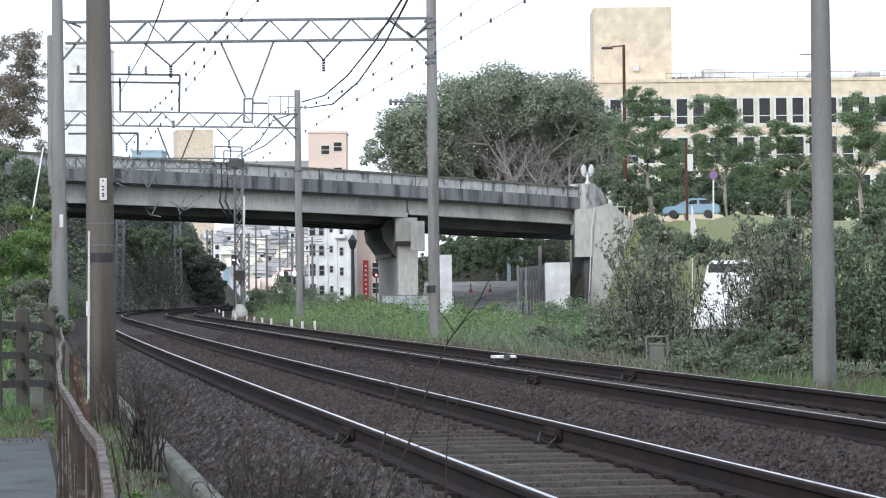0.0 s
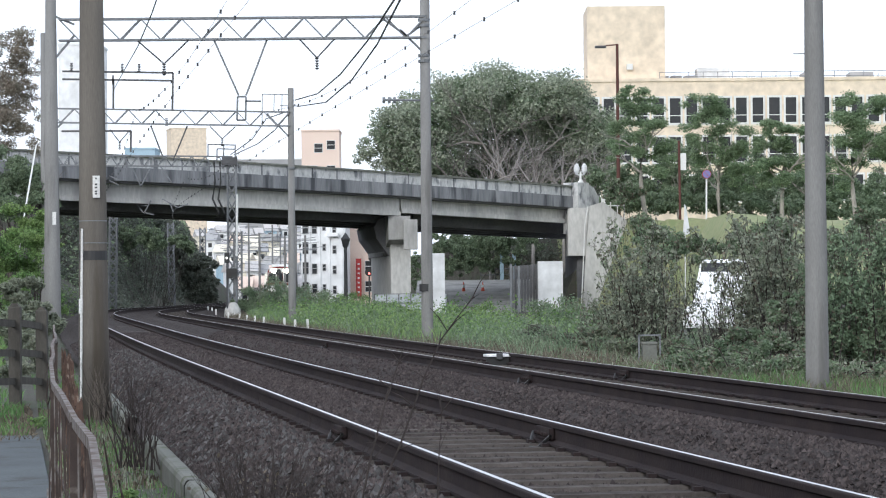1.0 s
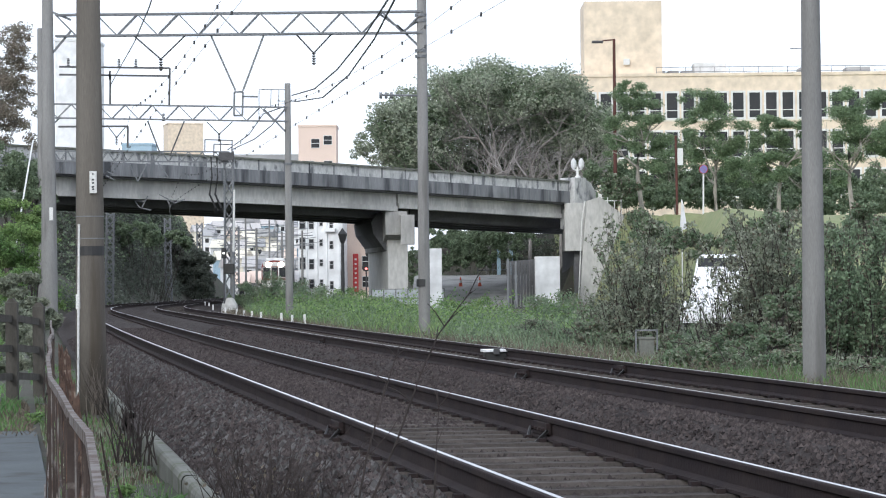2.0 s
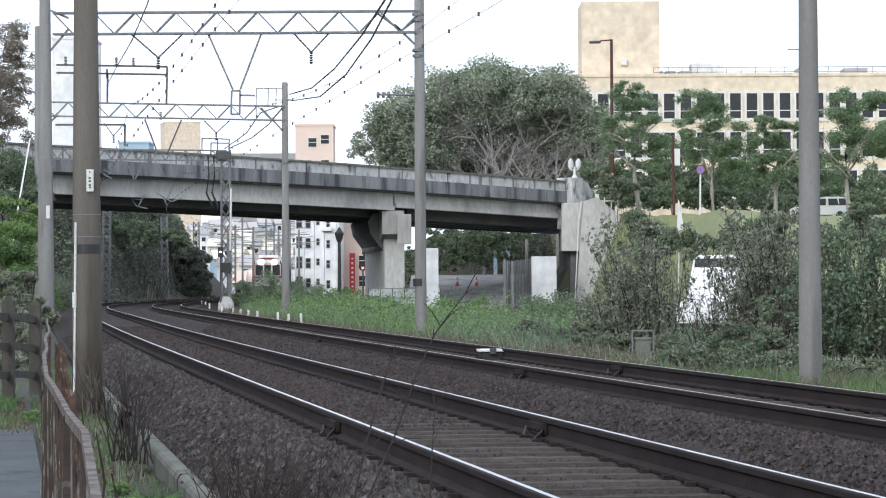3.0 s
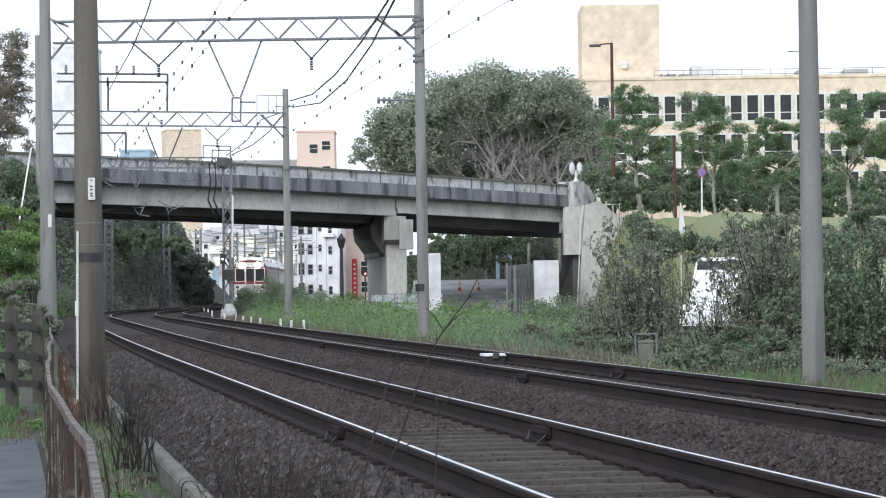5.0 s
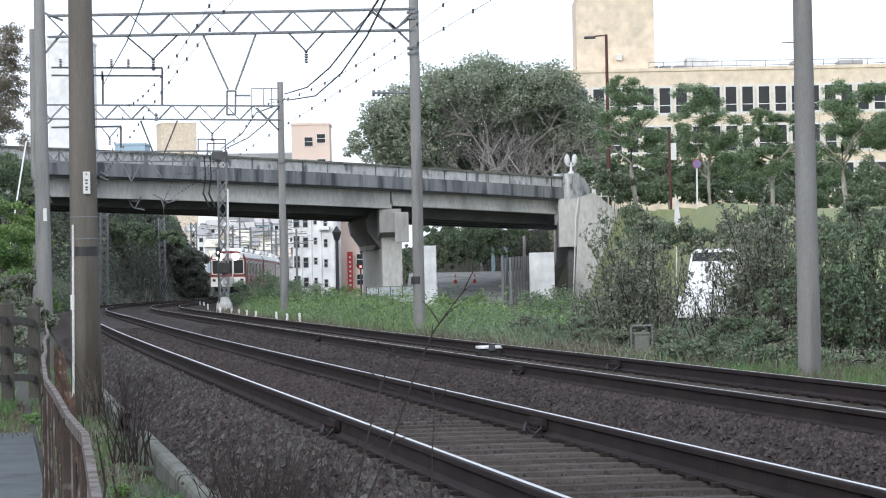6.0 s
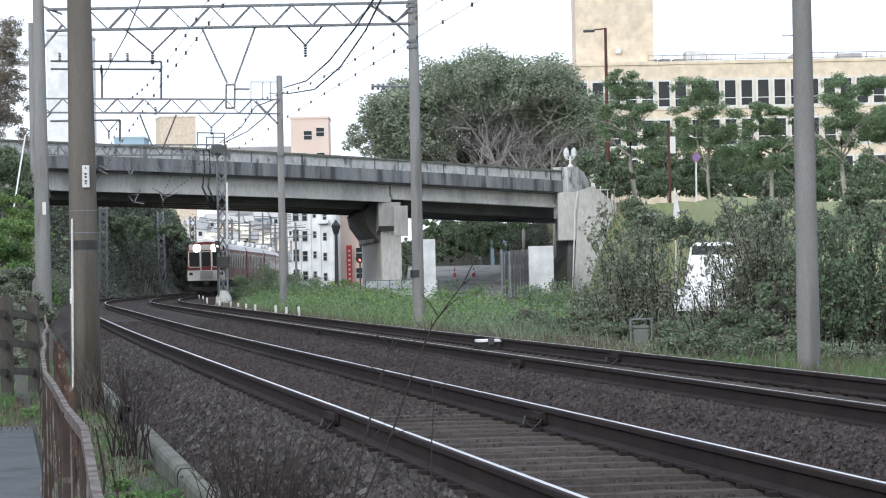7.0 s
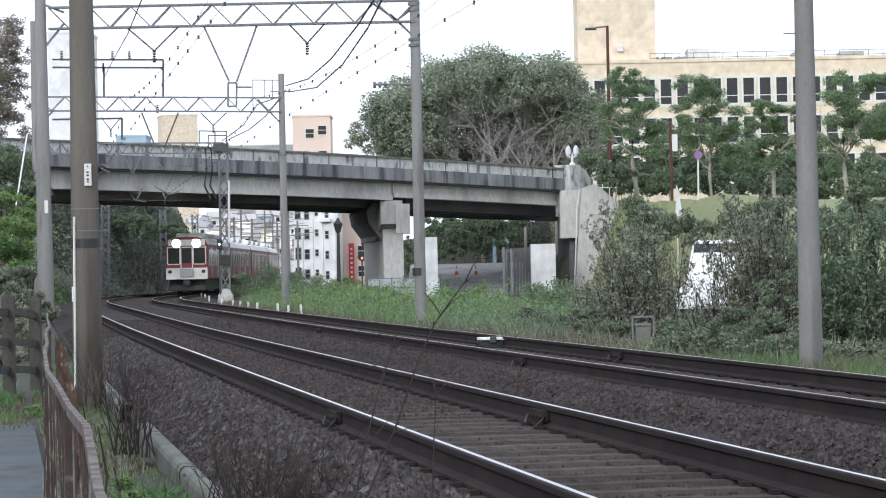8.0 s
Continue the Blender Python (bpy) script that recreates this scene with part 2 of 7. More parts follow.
def tube(bm, pts, radii, sides=6):
    """A bent tapering tube through the points."""
    rings = []
    pts = [Vector(p) for p in pts]
    for i, p in enumerate(pts):
        d = (pts[min(i + 1, len(pts) - 1)] - pts[max(i - 1, 0)]).normalized()
        q = d.to_track_quat("Z", "Y")
        rings.append([bm.verts.new(p + q @ Vector((math.cos(2 * math.pi * k / sides) * radii[i], math.sin(2 * math.pi * k / sides) * radii[i], 0))) for k in range(sides)])
    for r0, r1 in zip(rings, rings[1:]):
        for k in range(sides):
            bm.faces.new((r0[k], r0[(k + 1) % sides], r1[(k + 1) % sides], r1[k]))
    bm.faces.new(rings[-1])
    return bm


def lathe(bm, prof, at=(0, 0, 0), sides=16):
    rings = [[bm.verts.new(Vector(at) + Vector((math.cos(2 * math.pi * k / sides) * r, math.sin(2 * math.pi * k / sides) * r, z))) for k in range(sides)] for r, z in prof]
    for r0, r1 in zip(rings, rings[1:]):
        for k in range(sides):
            bm.faces.new((r0[k], r0[(k + 1) % sides], r1[(k + 1) % sides], r1[k]))
    bm.faces.new(rings[-1])
    bm.faces.new(rings[0][::-1])
    return bm


def prism(bm, outline, axis, lo, hi):
    """A closed outline of (a, b) pushed along axis x or y from lo to hi."""
    put = (lambda a, b, c: (c, a, b)) if axis == "x" else (lambda a, b, c: (a, c, b))
    r0 = [bm.verts.new(put(a, b, lo)) for a, b in outline]
    r1 = [bm.verts.new(put(a, b, hi)) for a, b in outline]
    n = len(outline)
    for k in range(n):
        bm.faces.new((r0[k], r0[(k + 1) % n], r1[(k + 1) % n], r1[k]))
    bm.faces.new(r0[::-1])
    bm.faces.new(r1)
    bmesh.ops.recalc_face_normals(bm, faces=bm.faces)
    return bm


def raw(name, verts, faces, material, parent=None, label="", smooth=False):
    me = bpy.data.meshes.new(name)
    me.from_pydata(np.asarray(verts).tolist(), [], np.asarray(faces).tolist())
    me.materials.append(material)
    if smooth:
        me.polygons.foreach_set("use_smooth", [True] * len(me.polygons))
    ob = new(name, me)
    if parent is not None:
        ob.parent = parent
    return tagged(ob, label)


def leaf_mesh(centres, size, rng, flat=0.0, long=1.6):
    """A small bent leaf of four faces at each centre."""
    c = np.asarray(centres, float)
    n = len(c)
    d = rng.normal(size=(n, 3))
    d[:, 2] *= 1 - flat
    d /= np.linalg.norm(d, axis=1)[:, None]
    e = np.cross(d, rng.normal(size=(n, 3)))
    e /= np.linalg.norm(e, axis=1)[:, None] + 1e-9
    u = np.cross(d, e)
    s = (size * rng.uniform(0.6, 1.35, n))[:, None]
    v = np.stack([c - d * s * long / 2, c + e * s * 0.5 + u * s * 0.12, c + d * s * long / 2, c - e * s * 0.5 + u * s * 0.12], 1).reshape(-1, 3)
    i = np.arange(n)[:, None] * 4
    f = np.concatenate([i + np.array([0, 1, 2]), i + np.array([0, 2, 3])])
    return v, f


def blob_points(blobs, count, rng, shell=0.55):
    """Points scattered in the outer part of ellipsoids (x, y, z, rx, ry, rz)."""
    b = np.asarray(blobs, float)
    w = b[:, 3] * b[:, 5] + b[:, 3] * b[:, 4]
    k = rng.choice(len(b), count, p=w / w.sum())
    d = rng.normal(size=(count, 3))
    d /= np.linalg.norm(d, axis=1)[:, None]
    r = shell + (1 - shell) * rng.random(count) ** 0.6
    r *= 1 + 0.16 * rng.normal(size=count)
    return b[k, :3] + d * b[k, 3:] * r[:, None]


# ---- the line of the railway ----
BENDS = ((0, -0.000324), (50, 0.000334), (100, -0.000174), (150, 0.002863), (200, 0.00044), (250, -0.001219), (300, -0.000052), (460, 0.0))
TRACK_GAP = 3.769


def line_of_track():
    s = np.arange(-60, 460.5, 0.5)
    k = np.where(s < 0, 0.0, np.interp(s, *zip(*BENDS)))
    turn = 0.151 - np.cumsum(np.where(s > 0, k, 0)) * 0.5
    x, y = np.cumsum(-np.sin(turn)) * 0.5, np.cumsum(np.cos(turn)) * 0.5
    i0 = np.searchsorted(s, 0.0)
    return s, x - x[i0] + 2.109, y - y[i0] + 8.0, turn


LS, LX, LY, LT = line_of_track()


def on_track(s, q=0.0, z=0.0):
    """The place at arc length s, q metres to the right of the near track, and the heading (radians left of +y)."""
    x, y, t = np.interp(s, LS, LX), np.interp(s, LS, LY), np.interp(s, LS, LT)
    return Vector((x + math.cos(t) * q, y + math.sin(t) * q, z)), float(t)


def aside(x, y):
    """How far (x, y) lies to the right of the near track."""
    return x - np.interp(y, LY, LX)


def step(a, b, v):
    t = np.clip((v - a) / (b - a), 0, 1)
    return t * t * (3 - 2 * t)


def ground_height(x, y):
    x, y = np.asarray(x, float), np.asarray(y, float)
    q = aside(x, y)
    z = -0.62 + 0.0 * q
    steep = 0.62 + 1.7 * step(205, 228, y)
    bank = np.clip((-q - 3.4) * steep, 0, 8.6) * step(44, 60, y) * (1 - step(330, 420, y))
    near_bank = np.clip((-q - 8.0) * 0.6, 0, 6.0) * (1 - step(44, 60, y))
    z = z + bank + near_bank
    terrace = 6.75 * step(150, 190, y + 0.4 * x) * np.where(y > 205.5, step(8.6, 10.0, x), step(0.0, 2.6, x - 15.2 + 4.8 * np.clip((y - 196) / 8, 0, 1)))
    terrace = terrace * (1 - 0.13 * step(14, 24, x))
    terrace = terrace - 0.55 * step(12, 18, x) * step(198, 203, y) * (terrace > 5)
    behind = 6.05 * step(222, 246, y) * step(-9.0, -3.0, x - 0.1 * (y - 222)) * (1 - step(330, 500, y))
    return np.maximum(z, np.maximum(z * 0 - 0.62 + terrace, -0.62 + behind))


def gz(x, y):
    return float(ground_height(x, y))


# ---- ground ----
def build_ground():
    xs = np.unique(np.concatenate([-np.geomspace(62, 2500, 18), np.arange(-62, 90, 1.25), np.geomspace(90, 2500, 18)]))
    ys = np.unique(np.concatenate([-np.geomspace(60, 1500, 12), np.arange(-60, 0, 10), np.arange(0, 310, 1.5), np.geomspace(310, 4500, 26)]))
    gx, gy = np.meshgrid(xs, ys)
    z = ground_height(gx, gy)
    rng = np.random.default_rng(3)
    z = z + rng.normal(scale=0.03, size=z.shape)
    v = np.stack([gx, gy, z], -1).reshape(-1, 3)
    nx, ny = len(xs), len(ys)
    i = (np.arange(ny - 1)[:, None] * nx + np.arange(nx - 1)).reshape(-1)
    f = np.stack([i, i + 1, i + nx + 1, i + nx], 1)
    g = raw("ground", v, f, M["earth"], smooth=True)
    tagged(g, "earth ground with patchy grass beside the railway", "ground", kind="structure")
    g.data.materials.append(M["lawn"])
    c = v[f].mean(1)
    g.data.polygons.foreach_set("material_index", ((c[:, 2] > 0.3) & (c[:, 0] > 9) & (c[:, 1] < 400)).astype(int).tolist())


build_ground()


def sweep(profile, q, s0, s1, ds, name, material, parent, label="", close=True):
    """A profile of (sideways, height) swept along the railway, q to the right of the near track."""
    ss = np.arange(s0, s1 + ds / 2, ds)
    vs = []
    for s in ss:
        p, t = on_track(s, q)
        c, n = math.cos(t), math.sin(t)
        vs += [(p.x + a * c, p.y + a * n, b) for a, b in profile]
    k = len(profile)
    i = (np.arange(len(ss) - 1)[:, None] * k + np.arange(k if close else k - 1)).reshape(-1)
    j = np.where((i % k) == k - 1, i - k + 1, i + 1)
    return raw(name, vs, np.stack([i, j, j + k, i + k], 1), material, parent, label)


def four_foot(s, q):
    """Ballast heaped between the near rails, over the sleepers, past the first stretch."""
    heap = 0.6 + 0.4 * np.sin(np.asarray(s) * 0.9) * np.sin(np.asarray(s) * 0.37 + np.asarray(q) * 2.0)
    return 0.078 * np.maximum(step(11.0, 22.0, s), 0.22) * (1 - step(0.5, 0.68, abs(np.asarray(q)))) * (0.75 + 0.35 * heap)


def build_ballast():
    ss = np.arange(-40, 420, 1.0)
    qs = np.concatenate([[-1.98, -1.9], np.arange(-1.8, 6.01, 0.1), [6.4, 7.0]])
    rng = np.random.default_rng(5)
    vs = []
    for s in ss:
        p, t = on_track(s, 0)
        for q in qs:
            mid = min(abs(q), abs(q - TRACK_GAP))
            z = -0.245 + 0.085 * step(0.86, 1.0, mid) * (1 - step(1.3, 1.7, mid)) - 0.10 * step(1.25, 1.9, mid) - 0.19 * step(-1.2, -2.06, q) - 0.34 * step(5.6, 7.0, q)
            vs.append((p.x + math.cos(t) * q, p.y + math.sin(t) * q, float(z) + float(four_foot(s, q)) + rng.normal() * 0.012))
    k = len(qs)
    i = (np.arange(len(ss) - 1)[:, None] * k + np.arange(k - 1)).reshape(-1)
    b = raw("ballast", vs, np.stack([i, i + 1, i + k + 1, i + k], 1), M["ballast"], smooth=True)
    tagged(b, "bed of brown crushed stone under the tracks", "ballast", kind="structure")


build_ballast()


def stones(name, count, s0, s1, q0, q1, size, material, seed, label):
    rng = np.random.default_rng(seed)
    base = np.array([(1, 0, 0), (0, 1, 0), (-1, 0, 0), (0, -1, 0), (0.25, 0.2, 1.0)], float)
    base[:4, 2] -= 0.4
    tri = np.array([(0, 1, 4), (1, 2, 4), (2, 3, 4), (3, 0, 4)])
    s = s0 + (s1 - s0) * rng.random(count) ** 1.25
    q = rng.uniform(q0, q1, count)
    x, y, t = np.interp(s, LS, LX), np.interp(s, LS, LY), np.interp(s, LS, LT)
    mid = np.minimum(abs(q), abs(q - TRACK_GAP))
    z = -0.228 + 0.085 * step(0.86, 1.0, mid) * (1 - step(1.3, 1.7, mid)) - 0.10 * step(1.25, 1.9, mid) - 0.19 * step(-1.2, -2.06, q) - 0.34 * step(5.6, 7.0, q)
    z = z + four_foot(s, q)
    c = np.stack([x + np.cos(t) * q, y + np.sin(t) * q, z], 1)
    v = base[None] * rng.uniform(0.5, 1.0, (count, 5, 1)) * (size * rng.uniform(0.6, 1.5, count))[:, None, None]
    a = rng.uniform(0, 6.28, count)
    ca, sa = np.cos(a)[:, None], np.sin(a)[:, None]
    v = np.stack([v[..., 0] * ca - v[..., 1] * sa, v[..., 0] * sa + v[..., 1] * ca, v[..., 2] * 0.8], -1) + rng.normal(scale=size * 0.15, size=v.shape)
    v = v + c[:, None]
    f = (np.arange(count)[:, None, None] * 5 + tri[None]).reshape(-1, 3)
    return tagged(raw(name, v.reshape(-1, 3), f, material), label, "ballast stones", kind="stuff")


stones("ballast_stones", 80000, -2, 75, -1.86, 6.6, 0.028, M["stone"], 11, "loose brown crushed stones lying over the track bed")
stones("ballast_stones_near", 80000, 3.5, 34, -1.86, 6.4, 0.021, M["stone"], 13, "small brown crushed stones close to the path")
stones("ballast_stones_grey", 4000, -2, 50, -1.86, -0.95, 0.036, M["stone_grey"], 12, "loose grey crushed stones at the foot of the bed")

RAIL = [(-0.016, 0.0), (0.016, 0.0), (0.033, -0.004), (0.036, -0.012), (0.034, -0.04), (0.010, -0.052), (0.009, -0.135), (0.066, -0.155), (0.066, -0.174), (-0.066, -0.174), (-0.066, -0.155), (-0.009, -0.135), (-0.010, -0.052), (-0.034, -0.04), (-0.036, -0.012), (-0.033, -0.004)]


def build_track(q0, name, label, top):
    tr = thing(name, (0, 0, 0), label, "railway track", "railway tracks")
    for side in (-0.75, 0.75):
        r = sweep(RAIL, q0 + side, -30, 440, 1.0, "rail", M["rail_side"], tr, "brown rusty rail with a polished running top")
        r.data.materials.append(top)
        idx = [1 if i % len(RAIL) == 0 else 0 for i in range(len(r.data.polygons))]
        r.data.polygons.foreach_set("material_index", idx)
    bm = bmesh.new()
    prism(bm, [(-0.12, -0.345), (0.12, -0.345), (0.10, -0.182), (-0.10, -0.182)], "x", -1.05, 1.05)
    one = mesh_of("sleeper", bm, M["sleeper"])
    rest_v, rest_f = [], []
    bv = np.array([v.co[:] for v in one.vertices])
    bf = [list(p.vertices) for p in one.polygons if len(p.vertices) == 4]
    for k, s in enumerate(np.arange(-4, 300, 0.6)):
        p, t = on_track(s, q0)
        m = Matrix.Translation(p) @ Matrix.Rotation(t, 4, "Z")
        if s < 86:
            ob = new("sleeper", one)
            ob.parent, ob.matrix_basis = tr, m
        else:
            o = len(rest_v)
            rest_v += [tuple(m @ Vector(v)) for v in bv]
            rest_f += [[o + i for i in f] for f in bf]
    tagged(raw("far_sleeper", rest_v, rest_f, M["sleeper"], tr), "grey sleepers further along the track", kind="stuff")
    bm = bmesh.new()
    for s in np.arange(-4, 120, 0.6):
        for side in (-0.75, 0.75):
            for e in (-0.105, 0.105):
                p, t = on_track(s, q0 + side + e)
                box(bm, (-0.028, -0.04, -0.19), (0.028, 0.04, -0.155), turn=Matrix.Translation(p) @ Matrix.Rotation(t, 4, "Z"))
    tagged(part("rail_clip", bm, M["rail_side"], tr), "small brown rail clips", kind="stuff")
    return tr


near_track = build_track(0.0, "railway_track", "near railway track with brown rails shining on top", M["rail_top"])
far_track = build_track(TRACK_GAP, "railway_track", "far railway track with dull brown rails beside weeds", M["rail_top_old"])


# ---- the road bridge ----
BR_A, BR_B = Vector((-26.2, 167.0, 0)), Vector((8.93, 205.3, 0))
BR_DIR = (BR_B - BR_A).normalized()
BR_LEN = (BR_B - BR_A).length
BR_TURN = math.degrees(math.atan2(BR_DIR.y, BR_DIR.x))
BR_TOP_A, BR_TOP_B = 9.62, 8.52


def br_top(u):
    return BR_TOP_A + (BR_TOP_B - BR_TOP_A) * max(u, -12.0) / BR_LEN + 0.16 * math.sin(math.pi * min(max(u / BR_LEN, 0), 1))


def along_bridge(bm, u0, u1, w0, w1, d0, d1, step_u=4.0):
    """A beam along the bridge: u along it, w across it (away from the near face), d below the parapet's top."""
    n = max(1, round((u1 - u0) / step_u))
    rings = []
    for i in range(n + 1):
        u = u0 + (u1 - u0) * i / n
        t = br_top(u)
        rings.append([bm.verts.new((u, w, t - d)) for w, d in ((w0, d0), (w1, d0), (w1, d1), (w0, d1))])
    for r0, r1 in zip(rings, rings[1:]):
        for k in range(4):
            bm.faces.new((r0[k], r0[(k + 1) % 4], r1[(k + 1) % 4], r1[k]))
    bm.faces.new(rings[0][::-1])
    bm.faces.new(rings[-1])
    bmesh.ops.recalc_face_normals(bm, faces=bm.faces)
    return bm


def build_bridge():
    br = thing("road_bridge", BR_A, "stained grey concrete road bridge over the railway", "bridge", turn=BR_TURN)
    U0, U1 = -78.0, BR_LEN
    WID = 12.0
    skew = BR_DIR.y / BR_DIR.x
    for k in range(6):
        w = 0.15 + k * 1.95
        part("deck_strip", along_bridge(bmesh.new(), U0, U1 + w * skew, w, w + 1.95, 1.46, 1.75), M["concrete_dark_shaded"], br, "grey road deck, underside shade put into its colour")
    pier_u = 34.6
    for w in (0.0, WID - 0.28):
        part("coping", along_bridge(bmesh.new(), U0, U1, w - 0.05, w + 0.33, 0.0, 0.13), M["kerb"], br, "stained concrete coping")
        u = U0
        while u < U1 - 0.2:
            e = min(u + 2.3, U1)
            part("parapet_panel", along_bridge(bmesh.new(), u + 0.03, e - 0.03, w + 0.06, w + 0.22, 0.13, 0.78), M["parapet"], br)
            part("parapet_post", along_bridge(bmesh.new(), e - 0.05, e + 0.05, w + 0.03, w + 0.25, 0.10, 0.80), M["edge_stain_shade"], br)
            u = e
        part("edge_beam", along_bridge(bmesh.new(), U0, U1, w - 0.1, w + 0.38, 0.78, 1.62), M["edge_stain_shade"], br, "stained edge beam, darkened also for the overhang's shade")
    for u0, u1 in ((U0, pier_u - 0.08), (pier_u + 0.08, U1)):
        drop = 2.93 if u0 < 0 else 2.72
        part("fascia_girder", along_bridge(bmesh.new(), u0, u1, 0.75, 1.25, 1.74, drop), M["concrete"], br, "pale concrete outer girder")
        part("girder_flange", along_bridge(bmesh.new(), u0, u1, 0.62, 1.38, drop - 0.32, drop), M["concrete"], br, "pale concrete girder foot")
        # inner girders, like the deck strips, carry the underside's shade in their colour
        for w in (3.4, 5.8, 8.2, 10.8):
            part("girder", along_bridge(bmesh.new(), u0 + (w * skew if u0 > 0 else 0), u1 + w * skew, w - 0.3, w + 0.3, 1.74, 3.35), M["concrete_dark_shaded"], br, "girder under the deck, shade put into its colour")
    # pier and abutment stand parallel to the tracks, askew to the road
    askew = Matrix.Rotation(radians(-BR_TURN), 4, "Z")

    def set_at(ob, u, w, turn=0.0):
        ob.matrix_basis = Matrix.Translation((u, w, 0)) @ askew @ Matrix.Rotation(radians(turn), 4, "Z")
        return ob

    top = br_top(pier_u) - 2.95
    bm = prism(bmesh.new(), [(-0.3, top), (15.5, top), (15.5, top - 1.2), (12.0, top - 2.7), (3.2, top - 2.7), (-0.3, top - 1.6)], "x", -0.75, 0.75)
    set_at(part("pier_head", bm, M["concrete_mid"], br, "grey concrete pier head"), pier_u - 0.2, 0.7, 8.0)
    set_at(part("pier_block", box(bmesh.new(), (0.2, -0.9, top - 2.3), (1.15, -0.32, top - 0.25), 0.05), M["concrete_mid"], br, "grey concrete block on the pier"), pier_u, 0.7)
    set_at(part("pier_stem", box(bmesh.new(), (-0.65, 0.6, -1.0), (0.75, 12.5, top - 1.4), 0.06), M["concrete"], br, "concrete pier stem"), pier_u, 0.7, 8.0)
    for k in range(6):
        bm = box(bmesh.new(), (-2.0 + k * 0.82, -0.9, -0.8), (-1.24 + k * 0.82, -0.86, 0.72), 0.01)
        set_at(part("skirting_panel", bm, M["skirting"], br, "pale blue-grey panel round the pier's foot"), pier_u, 0.4)
    for k in range(7):
        bm = box(bmesh.new(), (-2.05 + k * 0.82, -0.93, -0.8), (-1.99 + k * 0.82, -0.84, 0.78))
        set_at(part("skirting_post", bm, M["steel_dark"], br, "thin dark post between panels"), pier_u, 0.4)
    for z in (0.1, 0.74):
        bm = box(bmesh.new(), (-2.05, -0.925, z), (2.9, -0.89, z + 0.05))
        set_at(part("skirting_rail", bm, M["steel"], br, "thin grey rail"), pier_u, 0.4)
    # the pier's shaded round side, painted with the darker concrete
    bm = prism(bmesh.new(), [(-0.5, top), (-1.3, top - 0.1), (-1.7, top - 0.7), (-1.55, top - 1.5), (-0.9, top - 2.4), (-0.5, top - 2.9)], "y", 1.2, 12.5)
    set_at(part("pier_haunch", bm, M["concrete_dark_shaded"], br, "curved haunch of the pier, darkened as its shaded side"), pier_u, 0.7, 8.0)
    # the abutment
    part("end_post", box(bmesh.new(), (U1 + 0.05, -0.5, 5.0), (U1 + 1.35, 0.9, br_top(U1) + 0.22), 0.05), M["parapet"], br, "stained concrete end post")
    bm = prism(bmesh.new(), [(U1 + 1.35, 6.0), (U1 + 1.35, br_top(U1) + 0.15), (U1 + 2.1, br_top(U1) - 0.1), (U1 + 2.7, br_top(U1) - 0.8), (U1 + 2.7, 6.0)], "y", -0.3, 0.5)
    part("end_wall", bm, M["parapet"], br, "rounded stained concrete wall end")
    set_at(part("abutment_head", box(bmesh.new(), (-0.35, -0.3, 3.4), (2.0, 3.5, 6.9), 0.05), M["concrete"], br, "grey concrete abutment, shade under the deck put into its colour head"), U1, 0.0)
    # stem darker than the head: shade below the deck is in its colour
    set_at(part("abutment_stem", box(bmesh.new(), (0.35, 0.4, -1.0), (1.9, 15.0, 6.0), 0.05), M["concrete_dark_shaded"], br, "grey concrete abutment, shade under the deck put into its colour"), U1, 0.0, 1.0)
    bm = prism(bmesh.new(), [(0.6, -1.0), (0.9, 3.4), (1.2, 7.0), (2.2, 7.3), (5.6, 4.6), (6.6, -1.0)], "y", -0.75, -0.35)
    set_at(part("wing_wall", bm, M["concrete"], br, "pale sloping concrete wing wall"), U1, 0.0, 2.0)
    bm = bmesh.new()
    tube(bm, [(0.55, -0.85, -0.6), (0.75, -0.85, 3.0), (0.85, -0.85, 5.5), (1.1, -0.85, 7.0)], [0.05] * 4, 6)
    set_at(part("drain_pipe", bm, M["trim"], br, "pale thin drain pipe"), U1, 0.0)
    return br


build_bridge()


# ---- poles, gantries and wires ----
def pole(at, top, r0, r1, label, material="pole", name="utility_pole", parent=None):
    bm = bmesh.new()
    x, y, z = at
    if parent is not None:
        lathe(bm, [(r0, z), (r0 * 0.99 + r1 * 0.01, z + 0.05), (r1, top), (r1 * 0.6, top + 0.02)], (x, y, 0), 20)
        return part("pole", bm, M[material], parent, label, smooth=True)
    t = thing(name, at, label, "pole")
    lathe(bm, [(r0, 0.0), (r1, top - z), (r1 * 0.6, top - z + 0.02)], (0, 0, 0), 20)
    part("shaft", bm, M[material], t, smooth=True)
    return t


def lattice(bm, a, b, depth, bays, w=0.06, gap=0.5, drop=Vector((0, 0, -1))):
    """A two-chord lattice girder from a to b, its lower chord depth below."""
    a, b = Vector(a), Vector(b)
    off = drop * depth
    side = (b - a).cross(drop).normalized() * gap / 2
    for sd in (side, -side):
        bar(bm, a + sd, b + sd, w)
        bar(bm, a + sd + off, b + sd + off, w)
        for i in range(bays):
            p, q, r = (a.lerp(b, k / bays) for k in (i, i + 0.5, i + 1))
            bar(bm, p + sd, q + sd + off, w * 0.6)
            bar(bm, q + sd + off, r + sd, w * 0.6)
    for i in range(bays + 1):
        p = a.lerp(b, i / bays)
        bar(bm, p + side, p - side, w * 0.5)
        bar(bm, p + side + off, p - side + off, w * 0.5)
    return bm


def insulator(bm, at, n=4, r=0.07, up=True):
    s = 1 if up else -1
    for k in range(n):
        p = Vector(at) + Vector((0, 0, s * 0.07 * k))
        rod(bm, p, p + Vector((0, 0, s * 0.05)), r, r * 0.5, 10)
    return bm


